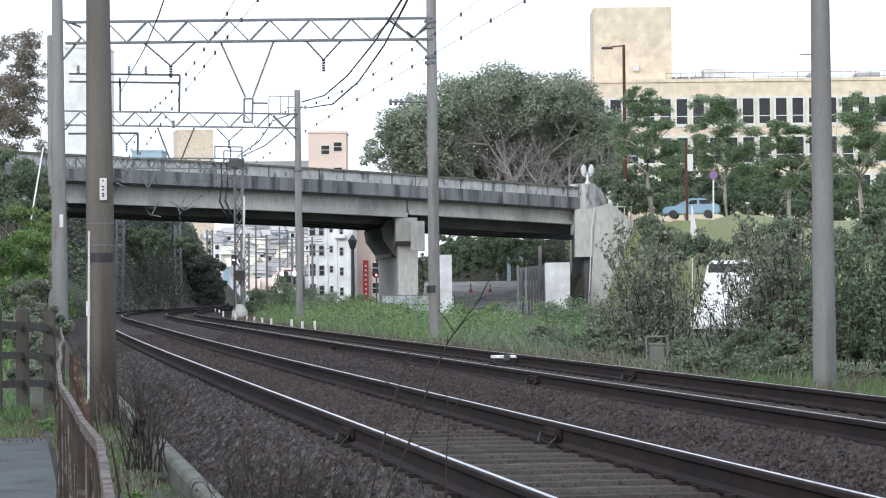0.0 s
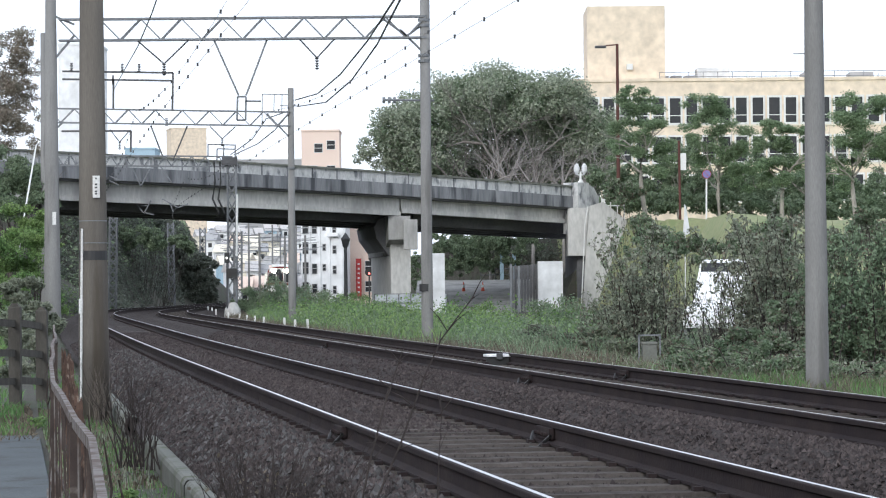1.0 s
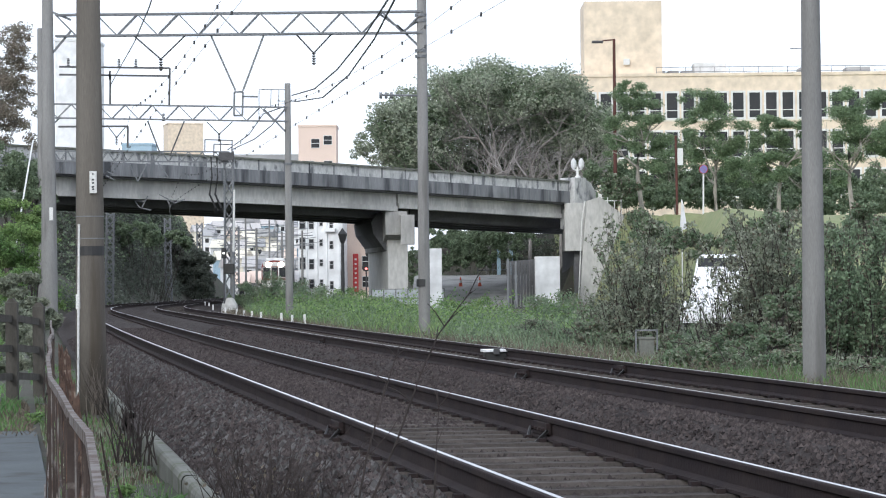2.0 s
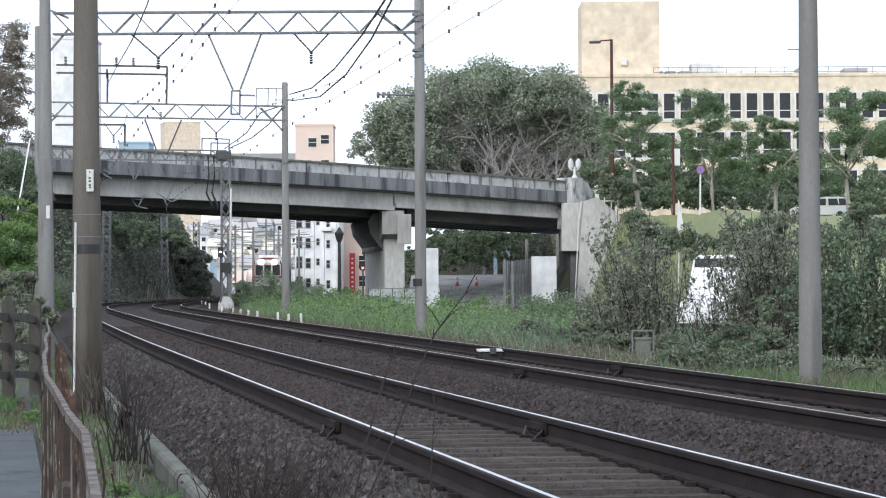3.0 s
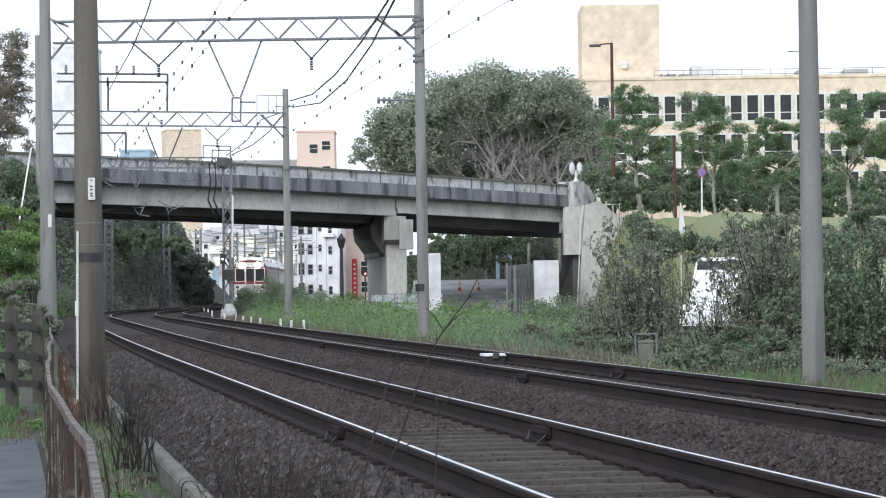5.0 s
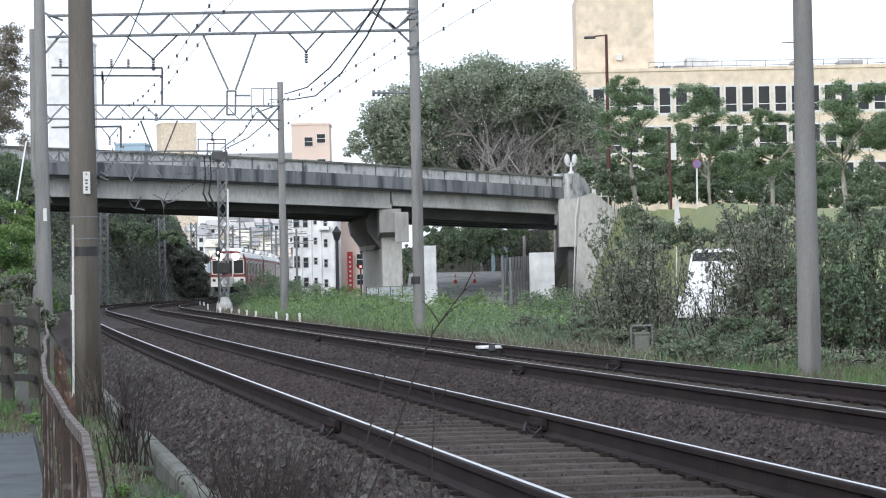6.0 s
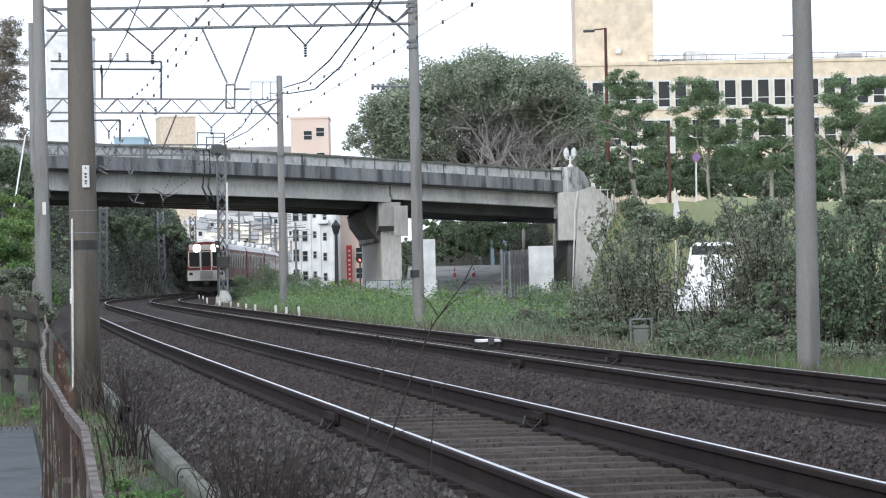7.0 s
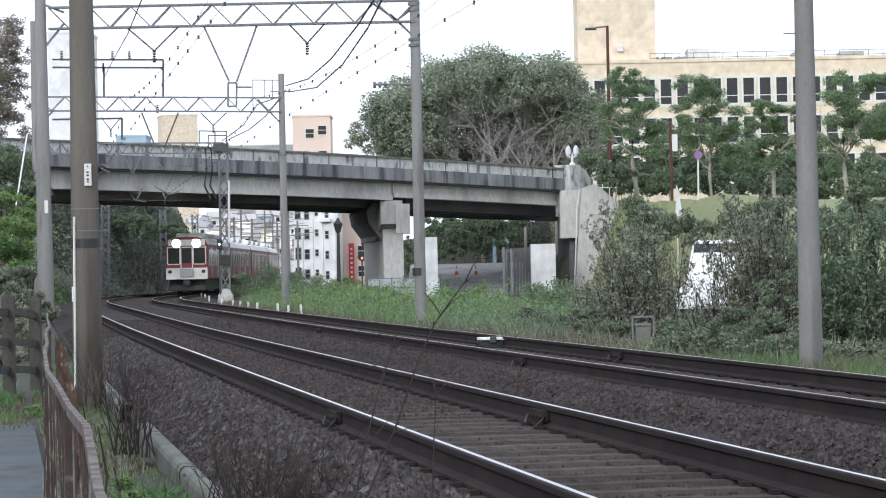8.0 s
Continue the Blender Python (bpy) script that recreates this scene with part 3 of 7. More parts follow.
def build_gantry_near():
    g = thing("catenary_gantry", (0, 0, 0.085), "concrete poles carrying a grey steel lattice beam over both tracks", "gantry", "catenary gantries")
    L, R = Vector((-11.27, 80.00, -0.1)), Vector((-0.65, 80.00, -0.78))
    pole(L, 9.6, 0.245, 0.15, "grey concrete pole", parent=g)
    pole(R, 9.7, 0.17, 0.135, "grey concrete pole", parent=g)
    a, b = Vector((-11.03, 80.00, 8.69)), Vector((-0.61, 80.00, 8.69))
    part("lattice_beam", lattice(bmesh.new(), a, b, 0.60, 9, 0.055, 0.25), M["steel"], g, "grey steel lattice beam")
    bm = bmesh.new()
    for p, q in (((-10.61, 80.00, 8.23), (-11.17, 80.00, 7.57)), ((-10.60, 80.00, 8.55), (-11.14, 80.00, 8.78)), ((-1.35, 80.00, 8.32), (-0.53, 80.00, 7.50)), ((-1.90, 80.00, 8.68), (-1.19, 80.00, 8.16)), ((-0.51, 80.00, 8.62), (-1.19, 80.00, 8.12))):
        part("knee_brace", bar(bmesh.new(), p, q, 0.06), M["steel"], g, "grey steel knee brace")
    bm = bmesh.new()
    for z in ((-0.58, 80.00, 8.59), (-0.58, 80.00, 8.43), (-0.56, 80.00, 7.58), (-0.57, 80.00, 7.42)):
        part("pole_band", lathe(bmesh.new(), [(0.17, z[2] - 0.04), (0.17, z[2] + 0.04)], (R.x - 0.03, R.y, 0), 16), M["steel"], g, "steel band round the pole")
    for p, q, e in (((-8.85, 80.00, 8.11), (-7.36, 80.00, 8.08), (-8.06, 80.00, 7.41)), ((-4.24, 80.00, 8.11), (-3.20, 80.00, 8.09), (-3.72, 80.00, 7.54))):
        bm = bmesh.new()
        rod(bm, p, e, 0.022, sides=6)
        rod(bm, q, e, 0.022, sides=6)
        insulator(bm, e, 5, 0.06, False)
        part("hanger", bm, M["steel_dark"], g, "V-shaped wire hanger with insulator")
    bm = bmesh.new()
    for p, q in (((-6.64, 80.00, 8.08), (-5.95, 80.00, 6.50)), ((-5.12, 80.00, 8.11), (-5.74, 80.00, 6.49))):
        bar(bm, p, q, 0.05)
    for p, q in (((-5.98, 80.00, 6.46), (-5.74, 80.00, 6.46)), ((-6.00, 80.00, 5.79), (-5.76, 80.00, 5.79)), ((-5.98, 80.00, 6.46), (-6.00, 80.00, 5.79)), ((-5.74, 80.00, 6.46), (-5.76, 80.00, 5.79)), ((-5.75, 80.00, 6.33), (-5.32, 80.00, 6.32))):
        bar(bm, p, q, 0.05)
    part("drop_frame", bm, M["steel"], g, "grey steel drop frame between the tracks")
    bm = bmesh.new()
    rod(bm, (-1.79, 80.00, 6.33), (-0.40, 80.00, 6.30), 0.03)
    for x in (-0.15, 0.0, 0.15):
        c = Vector((-1.68, 80.00, 6.32)) + Vector((x, 0, 0))
        rod(bm, c - Vector((0.04, 0, 0)), c + Vector((0.04, 0, 0)), 0.09)
    part("side_arm", bm, M["steel"], g, "side arm with insulators")
    bm = bmesh.new()
    p = Vector((-11.15, 79.60, 3.04))
    box(bm, p - Vector((0.05, 0.02, 0.18)), p + Vector((0.05, 0.02, 0.18)), 0.005)
    part("plate", bm, M["trim"], g, "small white plate")
    bm = bmesh.new()
    lathe(bm, [(0.178, -0.05), (0.178, 0.16)], Vector((-0.69, 80.00, 0.94)), 18)
    part("black_band", bm, M["black"], g, "black band round the pole")
    return g


def build_gantry_mid():
    g = thing("catenary_gantry", (0, 0, 0), "slim concrete poles with a lattice beam and an upper feeder frame", "gantry", "catenary gantries")
    L, R = Vector((-17.93, 125.00, -0.49)), Vector((-6.99, 125.00, -0.63))
    pole(L, 12.55, 0.2, 0.14, "grey concrete pole", parent=g)
    pole(R, 10.0, 0.175, 0.13, "grey concrete pole", parent=g)
    a, b = Vector((-17.79, 125.00, 9.21)), Vector((-7.01, 125.00, 8.95))
    part("lattice_beam", lattice(bmesh.new(), a, b, 0.62, 9, 0.055, 0.3), M["steel"], g, "grey steel lattice beam")
    bm = bmesh.new()
    for p, q in (((-8.06, 125.00, 8.90), (-6.96, 125.00, 7.73)), ((-7.57, 125.00, 8.34), (-7.01, 125.00, 8.98)), ((-17.07, 125.00, 8.62), (-17.82, 125.00, 7.88))):
        part("knee_brace", bar(bmesh.new(), p, q, 0.07), M["steel"], g, "grey steel knee brace")
    bm = bmesh.new()
    for p, q in (((-17.11, 125.00, 10.85), (-12.20, 125.00, 10.74)), ((-17.11, 125.00, 10.50), (-12.21, 125.00, 10.39)), ((-12.20, 125.00, 10.74), (-12.24, 125.00, 9.09)), ((-14.84, 125.00, 10.45), (-14.86, 125.00, 9.15)), ((-14.86, 125.00, 10.65), (-14.87, 125.00, 10.25)), ((-17.16, 125.00, 8.19), (-14.08, 125.00, 8.18)), ((-14.08, 125.00, 8.18), (-14.10, 125.00, 7.23))):
        bar(bm, p, q, 0.08)
    part("feeder_frame", bm, M["steel_dark"], g, "dark steel feeder frame above the beam")
    for p in ((-16.70, 125.00, 10.89), (-14.45, 125.00, 10.84), (-13.70, 125.00, 10.82), (-12.50, 125.00, 8.40)):
        part("insulator", insulator(bmesh.new(), p, 5, 0.08), M["steel_dark"], g, "ribbed insulator")
    bm = bmesh.new()
    for p, q in (((-8.25, 125.00, 9.76), (-6.99, 125.00, 9.73)), ((-8.25, 125.00, 9.76), (-8.27, 125.00, 8.43)), ((-7.72, 125.00, 9.75), (-7.74, 125.00, 9.00)), ((-7.37, 125.00, 9.74), (-7.39, 125.00, 8.99)), ((-7.48, 125.00, 9.24), (-6.68, 125.00, 9.22))):
        bar(bm, p, q, 0.035)
    part("wire_frame", bm, M["steel"], g, "thin steel wire frame on the pole")
    for p, q, e in (((-15.01, 125.00, 8.25), (-14.16, 125.00, 8.18), (-14.59, 125.00, 7.69)), ((-10.58, 125.00, 8.35), (-9.45, 125.00, 8.33), (-10.04, 125.00, 7.79))):
        bm = bmesh.new()
        rod(bm, p, e, 0.022, sides=6)
        rod(bm, q, e, 0.022, sides=6)
        insulator(bm, e, 5, 0.06, False)
        part("hanger", bm, M["steel_dark"], g, "V-shaped wire hanger with insulator")
    for p, q in (((-13.20, 125.00, 8.41), (-12.68, 125.00, 7.02)), ((-11.58, 125.00, 8.38), (-12.23, 125.00, 6.84))):
        part("drop_bar", bar(bmesh.new(), p, q, 0.06), M["steel_dark"], g, "slanting drop bar")
    bm = bmesh.new()
    lathe(bm, [(0.175, -0.05), (0.175, 0.05)], Vector((-6.99, 125.00, 6.45)), 16)
    part("pole_band", bm, M["steel"], g, "steel band round the pole")
    bm = bmesh.new()
    p = Vector((-17.79, 124.60, 2.70))
    box(bm, p - Vector((0.06, 0.02, 0.16)), p + Vector((0.06, 0.02, 0.16)), 0.005)
    part("plate", bm, M["trim"], g, "small white plate")
    return g


def lattice_mast(g, base, top, w=0.5, bays=10, name="lattice_mast", label="grey steel lattice mast"):
    bm = bmesh.new()
    b, t = Vector(base), Vector(top)
    for sx in (-1, 1):
        for sy in (-1, 1):
            o = Vector((sx * w / 2, sy * w / 2, 0))
            bar(bm, b + o, t + o, 0.09)
    for i in range(bays):
        z0, z1 = b.lerp(t, i / bays), b.lerp(t, (i + 1) / bays)
        for o1, o2 in (((-1, -1), (1, -1)), ((-1, 1), (1, 1)), ((-1, -1), (-1, 1)), ((1, -1), (1, 1))):
            a, c = Vector((*o1, 0)) * w / 2, Vector((*o2, 0)) * w / 2
            bar(bm, z0 + a, z1 + c, 0.05)
            bar(bm, z0 + c, z1 + a, 0.05)
    return part(name, bm, M["steel"], g, label)


def build_gantry_bridge():
    g = thing("catenary_gantry", (0, 0, 0), "grey lattice mast with a lattice beam before the bridge", "gantry", "catenary gantries")
    base, top = Vector((-12.80, 166.00, 0.36)), Vector((-12.78, 166.00, 9.01))
    lattice_mast(g, base, top)
    bm = bmesh.new()
    lathe(bm, [(0.5, -0.45), (0.46, 0.0), (0.24, 0.42)], Vector((-12.80, 166.00, -0.03)), 10)
    part("footing", bm, M["concrete"], g, "grey concrete footing")
    a, b = Vector((-23.88, 166.00, 9.14)), Vector((-12.75, 166.00, 8.97))
    part("lattice_beam", lattice(bmesh.new(), a, b, 0.6, 14, 0.06, 0.5), M["steel"], g, "grey steel lattice beam")
    bm = bmesh.new()
    for p, q in (((-13.64, 166.00, 9.43), (-12.58, 166.00, 9.40)), ((-13.64, 166.00, 9.43), (-13.66, 166.00, 8.69)), ((-12.57, 166.00, 9.67), (-12.59, 166.00, 8.67)), ((-13.24, 166.00, 9.68), (-13.26, 166.00, 8.69)), ((-14.17, 166.00, 9.70), (-12.57, 166.00, 9.64)), ((-14.17, 166.00, 9.70), (-14.18, 166.00, 8.94))):
        bar(bm, p, q, 0.06)
    box(bm, Vector((-12.83, 165.60, 8.66)) - Vector((0.5, 0.15, 0.2)), Vector((-12.83, 165.60, 8.66)) + Vector((0.4, 0.15, 0.25)))
    part("mast_head", bm, M["steel_dark"], g, "dark fittings on the mast's head")
    bm = bmesh.new()
    for x in ((-13.74, 165.00, 8.65), (-13.41, 165.00, 8.64)):
        tube(bm, [Vector(x), Vector(x) + Vector((0.05, 0, -1.2)), Vector(x) + Vector((-0.1, 0, -2.2)), Vector(x) + Vector((0.25, 0.1, -3.0))], [0.06] * 4)
        insulator(bm, Vector(x) + Vector((0.25, 0.1, -3.0)), 5, 0.11, False)
    part("cable", bm, M["black"], g, "hanging black cables with insulators")
    for s0, s1, e in (((-18.42, 164.00, 8.28), (-17.37, 164.00, 8.26), (-17.92, 164.00, 7.19)), ((-16.78, 164.00, 8.34), (-16.80, 164.00, 7.42), (-16.14, 164.00, 7.41))):
        bm = bmesh.new()
        for p, q in ((s0, e), (s1, e)):
            bar(bm, p, q, 0.07)
        part("hanger", bm, M["steel"], g, "steel wire hanger")
    bm = bmesh.new()
    rod(bm, Vector((-12.39, 165.00, 6.71)), Vector((-12.47, 165.00, 3.08)), 0.06)
    part("conduit", bm, M["trim"], g, "white conduit pipe")
    bm = bmesh.new()
    box(bm, Vector((-12.78, 165.50, 2.1)) - Vector((0.3, 0.25, 0.3)), Vector((-12.78, 165.50, 2.1)) + Vector((0.3, 0.25, 0.28)), 0.03)
    part("equipment_box", bm, M["underframe"], g, "dark equipment box on the mast")
    return g


build_gantry_near()
build_gantry_mid()
build_gantry_bridge()

FAR_MASTS = (((-23.35, 195.00, -0.26), (-23.22, 195.00, 6.29)), ((-23.65, 240.00, -0.43), (-23.74, 240.00, 6.92)), ((-22.88, 262.00, -0.46), (-22.94, 262.00, 6.98)), ((-22.36, 300.00, -0.64), (-22.31, 300.00, 7.46)))
for b, t in FAR_MASTS:
    m = thing("catenary_mast", (0, 0, 0), "grey lattice catenary mast beyond the bridge", "mast", "catenary masts")
    lattice_mast(m, Vector((b[0], b[1], min(b[2], gz(b[0], b[1])))), t, 0.5, 12)


def wires():
    lines = (
        ("contact_wire", 0.0, 5.1, 0.004), ("contact_wire", TRACK_GAP, 5.1, 0.004), ("messenger_wire", 0.0, 6.1, 0.004), ("messenger_wire", TRACK_GAP, 6.1, 0.004))
    for name, q, z, r in lines:
        bm = bmesh.new()
        stations = [20, 72, 118, 160, 230, 290]
        for s0, s1 in zip(stations, stations[1:]):
            pts = []
            for k in range(9):
                u = k / 8
                sag = (0.7 if name[0] == "m" else 0.0) * 4 * u * (1 - u)
                pts.append(on_track(s0 + (s1 - s0) * u, q, z - sag)[0])
            tube(bm, pts, [r] * 9, 4)
            for k in range(1, 18):
                u = k / 18
                sag = (0.7 if name[0] == "m" else 0.0) * 4 * u * (1 - u)
                p = on_track(s0 + (s1 - s0) * u, q, z - sag)[0]
                rod(bm, p - Vector((0, 0, 0.035)), p + Vector((0, 0, 0.03)), 0.02, sides=6)
        tagged(part(name, bm, M["wire"]), "thin overhead wire above a track", "wire", "overhead wires")
    for name, pts in (
        ("feeder_cable", ((-1.00, 60.00, 7.21), (-2.00, 80.00, 8.01), (-3.25, 95.00, 8.11), (-4.78, 110.00, 8.37), (-6.68, 125.00, 9.20))),
        ("feeder_cable", ((-1.12, 60.00, 7.22), (-2.28, 80.00, 8.10), (-3.63, 95.00, 8.31), (-5.10, 110.00, 8.71), (-6.80, 125.00, 9.48))),
        ("feeder_cable", ((-6.80, 125.00, 9.28), (-8.50, 138.00, 8.91), (-10.16, 150.00, 8.87), (-12.57, 165.00, 9.02))),
        ("feeder_cable", ((-7.01, 125.00, 9.03), (-8.91, 138.00, 9.47), (-10.45, 150.00, 9.12), (-12.77, 165.00, 9.03))),
        ("feeder_cable", ((-5.95, 60.00, 7.95), (-7.34, 70.00, 7.96), (-8.80, 80.00, 8.00), (-11.52, 100.00, 8.85), (-14.75, 124.00, 9.88)))):
        bm = bmesh.new()
        tube(bm, pts, [0.017 if pts[0][1] == 60.0 and pts[0][0] < -5 else 0.026] * len(pts), 6)
        tagged(part(name, bm, M["wire"]), "black feeder cable sagging between gantries", "cable", "feeder cables")


wires()


def near_poles():
    a = thing("utility_pole", (-4.55, 36.00, -0.55), "weathered brown concrete pole with bands and a white plate", "pole")
    bm = bmesh.new()
    lathe(bm, [(0.2, -0.2), (0.192, 1.0), (0.135, 7.0)], (0, 0, 0), 24)
    part("shaft", bm, M["pole_brown"], a, smooth=True)
    b0 = Vector(a.matrix_basis.translation)
    for y, h, r, nm, mt, lb in ((432, 0.12, 0.186, "black_band", "black", "black rubber band"), (371, 0.012, 0.18, "wire_band", "steel", "thin steel band"), (410, 0.012, 0.185, "wire_band", "steel", "thin steel band")):
        z = Vector((-4.53, 36.00, 1.49)).z + (432 - y) * 36 / 5000 - b0.z
        bm = bmesh.new()
        lathe(bm, [(r, z - h / 2), (r, z + h / 2)], (0, 0, 0), 24)
        part(nm, bm, M[mt], a, lb)
    c = Vector((-4.48, 35.80, 2.36)) - b0
    bm = bmesh.new()
    box(bm, c - Vector((0.045, 0.01, 0.14)), c + Vector((0.045, 0.012, 0.14)), 0.004)
    pl = part("number_plate", bm, M["trim"], a, "white plate with dark marks")
    bm = bmesh.new()
    for dz, w in ((0.105, 0.016), (0.03, 0.03), (-0.01, 0.03), (-0.06, 0.03), (-0.09, 0.03)):
        box(bm, c + Vector((-w / 2, -0.016, dz - 0.011)), c + Vector((w / 2, -0.012, dz + 0.011)))
    part("plate_marks", bm, M["steel_dark"], pl, "dark marks on the plate")
    bm = bmesh.new()
    p0, p1 = Vector((-4.67, 35.85, 1.83)) - b0, Vector((-4.70, 35.85, -0.47)) - b0
    rod(bm, p0, p1, 0.016)
    rod(bm, Vector((-4.69, 35.85, 0.94)) - b0, Vector((-4.69, 35.85, 0.75)) - b0, 0.028)
    part("conduit", bm, M["trim"], a, "thin white conduit down the pole")
    r = thing("utility_pole", (5.84, 45.00, -0.69), "grey concrete pole among the bushes", "pole")
    bm = bmesh.new()
    lathe(bm, [(0.192, -0.3), (0.187, 0.4), (0.15, 6.2), (0.14, 8.0)], (0, 0, 0), 24)
    part("shaft", bm, M["pole"], r, smooth=True)
    b0 = Vector(r.matrix_basis.translation)
    bm = bmesh.new()
    c = Vector((5.66, 45.00, 4.73)) - b0
    rod(bm, c + Vector((-0.15, 0, 0)), c + Vector((0.1, 0, 0)), 0.008)
    part("step_pin", bm, M["steel"], r, "thin steel step pin")
    return a, r


near_poles()


# ---- buildings ----
def window_unit(parent, x, z, w, h, y=0.0, mullion=0.0, frame_mat="trim", rim=0.07):
    """A window in a wall that faces -y: glass set back in a proud frame."""
    bm = bmesh.new()
    t = rim * max(1.0, w / 1.2)
    for lo, hi in (((x - w / 2 - t, y - 0.06, z - t), (x - w / 2, y + 0.05, z + h + t)), ((x + w / 2, y - 0.06, z - t), (x + w / 2 + t, y + 0.05, z + h + t)),
                   ((x - w / 2, y - 0.06, z + h), (x + w / 2, y + 0.05, z + h + t)), ((x - w / 2, y - 0.08, z - t), (x + w / 2, y + 0.05, z))):
        box(bm, lo, hi)
    if mullion:
        box(bm, (x - w / 2, y - 0.05, z + h * mullion - 0.04), (x + w / 2, y + 0.03, z + h * mullion + 0.04))
    win = part("window", bm, M[frame_mat], parent, "framed window")
    bm = bmesh.new()
    box(bm, (x - w / 2, y - 0.02, z), (x + w / 2, y + 0.02, z + h))
    part("pane", bm, M["glass"], win, "dark glass pane")
    return win


def block(name, at, size, wall, label, windows=(), roof="grey_wall", turn=0.0, category="building", group="", ww=1.2, wh=1.3, mullion=0.5, frame_mat="trim"):
    """A plain building: size (wide, deep, high), its front towards -y; windows as (x, z) of their lower middle."""
    b = thing(name, at, label, category, group, turn=turn)
    w, d, h = size
    bm = bmesh.new()
    box(bm, (-w / 2, 0, -1.0), (w / 2, d, h))
    part("wall", bm, M[wall], b, "plastered wall")
    bm = bmesh.new()
    box(bm, (-w / 2 - 0.12, -0.12, h), (w / 2 + 0.12, d + 0.12, h + 0.35), 0.03)
    part("roof", bm, M[roof], b, "flat roof edge")
    for x, z in windows:
        window_unit(b, x, z, ww, wh, -0.02, mullion=mullion, frame_mat=frame_mat)
    return b


def build_hall():
    """The long tan building on the hill, with a tower."""
    y = 270.0
    k = y / 5000.0
    left, right = Vector((11.92, 270.00, 12.89)), Vector((50.81, 270.00, 12.06))
    roof_z = Vector((27.23, 270.00, 20.78)).z
    w = right.x - left.x
    base = 5.5
    b = thing("office_building", ((left.x + right.x) / 2, y, base), "long tan office building with white-framed windows on the hill", "building")
    part("wall", box(bmesh.new(), (-w / 2, 0, -2), (w / 2, 18, roof_z - base)), M["tan_wall"], b, "tan tiled wall")
    part("roof_edge", box(bmesh.new(), (-w / 2 - 0.1, -0.12, roof_z - base), (w / 2 + 0.1, 18.1, roof_z - base + 0.3)), M["tan_wall"], b, "tan roof edge")
    for row, (ytop, h) in enumerate(((138, 44), (207, 44), (276, 44))):
        z = Vector((0, 0, 0)).z + roof_z - base - (ytop + h - 108) * k
        for i in range(-6, 16):
            x = (1181 + i * 29.3 - 1360) * k
            if abs(x) > w / 2 - 1:
                continue
            window_unit(b, x, z, 1.02, h * k, -0.02, mullion=0.3, rim=0.19)
        bm = bmesh.new()
        box(bm, (-w / 2, -0.09, z - 0.34), (w / 2, -0.02, z - 0.2))
        part("string_course", bm, M["cream_wall"], b, "pale band under the windows")
    tl, tr, top = Vector((13.45, 272.00, 23.85)), Vector((20.95, 272.00, 23.68)), Vector((16.70, 272.00, 28.24)).z
    part("tower", box(bmesh.new(), (tl.x - b.location.x, 2, roof_z - base), (tr.x - b.location.x, 10, top - base)), M["tan_wall"], b, "plain tan tower")
    bm = bmesh.new()
    c = Vector((17.50, 272.00, 22.34)) - b.location
    box(bm, (c.x - 0.3, 1.6, c.z - 0.3), (c.x + 0.3, 2.05, c.z + 0.3), 0.08)
    part("vent", bm, M["trim"], b, "white vent hood")
    for i, (x0, x1, y0) in enumerate(((1173, 1182, 94), (1187, 1206, 94), (1212, 1236, 94), (1234, 1292, 80), (1425, 1452, 90), (1510, 1552, 90))):
        p, q = Vector((W0(x0, y))), Vector((W0(x1, y)))
        hgt = (106 - y0) * k
        bm = bmesh.new()
        box(bm, (p.x - b.location.x, 5, roof_z - base + 0.28), (q.x - b.location.x, 8, roof_z - base + 0.28 + hgt), 0.05)
        part("roof_unit", bm, M["white_wall" if i == 3 else "grey_wall"], b, "pale roof machine")
    bm = bmesh.new()
    for z in (0.5, 0.95):
        rod(bm, (W0(1160, y).x - b.location.x, 1.0, roof_z - base + z), (w / 2, 1.0, roof_z - base + z), 0.03, sides=6)
    for i in range(30):
        x = W0(1160, y).x - b.location.x + i * 1.4
        rod(bm, (x, 1.0, roof_z - base + 0.2), (x, 1.0, roof_z - base + 0.95), 0.03, sides=6)
    part("roof_railing", bm, M["steel"], b, "thin roof railing")
    part("link_wing", box(bmesh.new(), (W0(985, y).x - b.location.x, 3, -2), (W0(1020, y).x - b.location.x, 10, roof_z - base - 0.5)), M["tan_wall"], b, "lower tan wing")


def W0(x, y):
    """A place beside the line of sight at depth y."""
    return Vector(((x - 784.0) * y / 5000.0, y, 0.0))


build_hall()


def grid_windows(cols, rows, x0, dx, z0, dz):
    return [(x0 + i * dx, z0 + j * dz) for i in range(cols) for j in range(rows)]


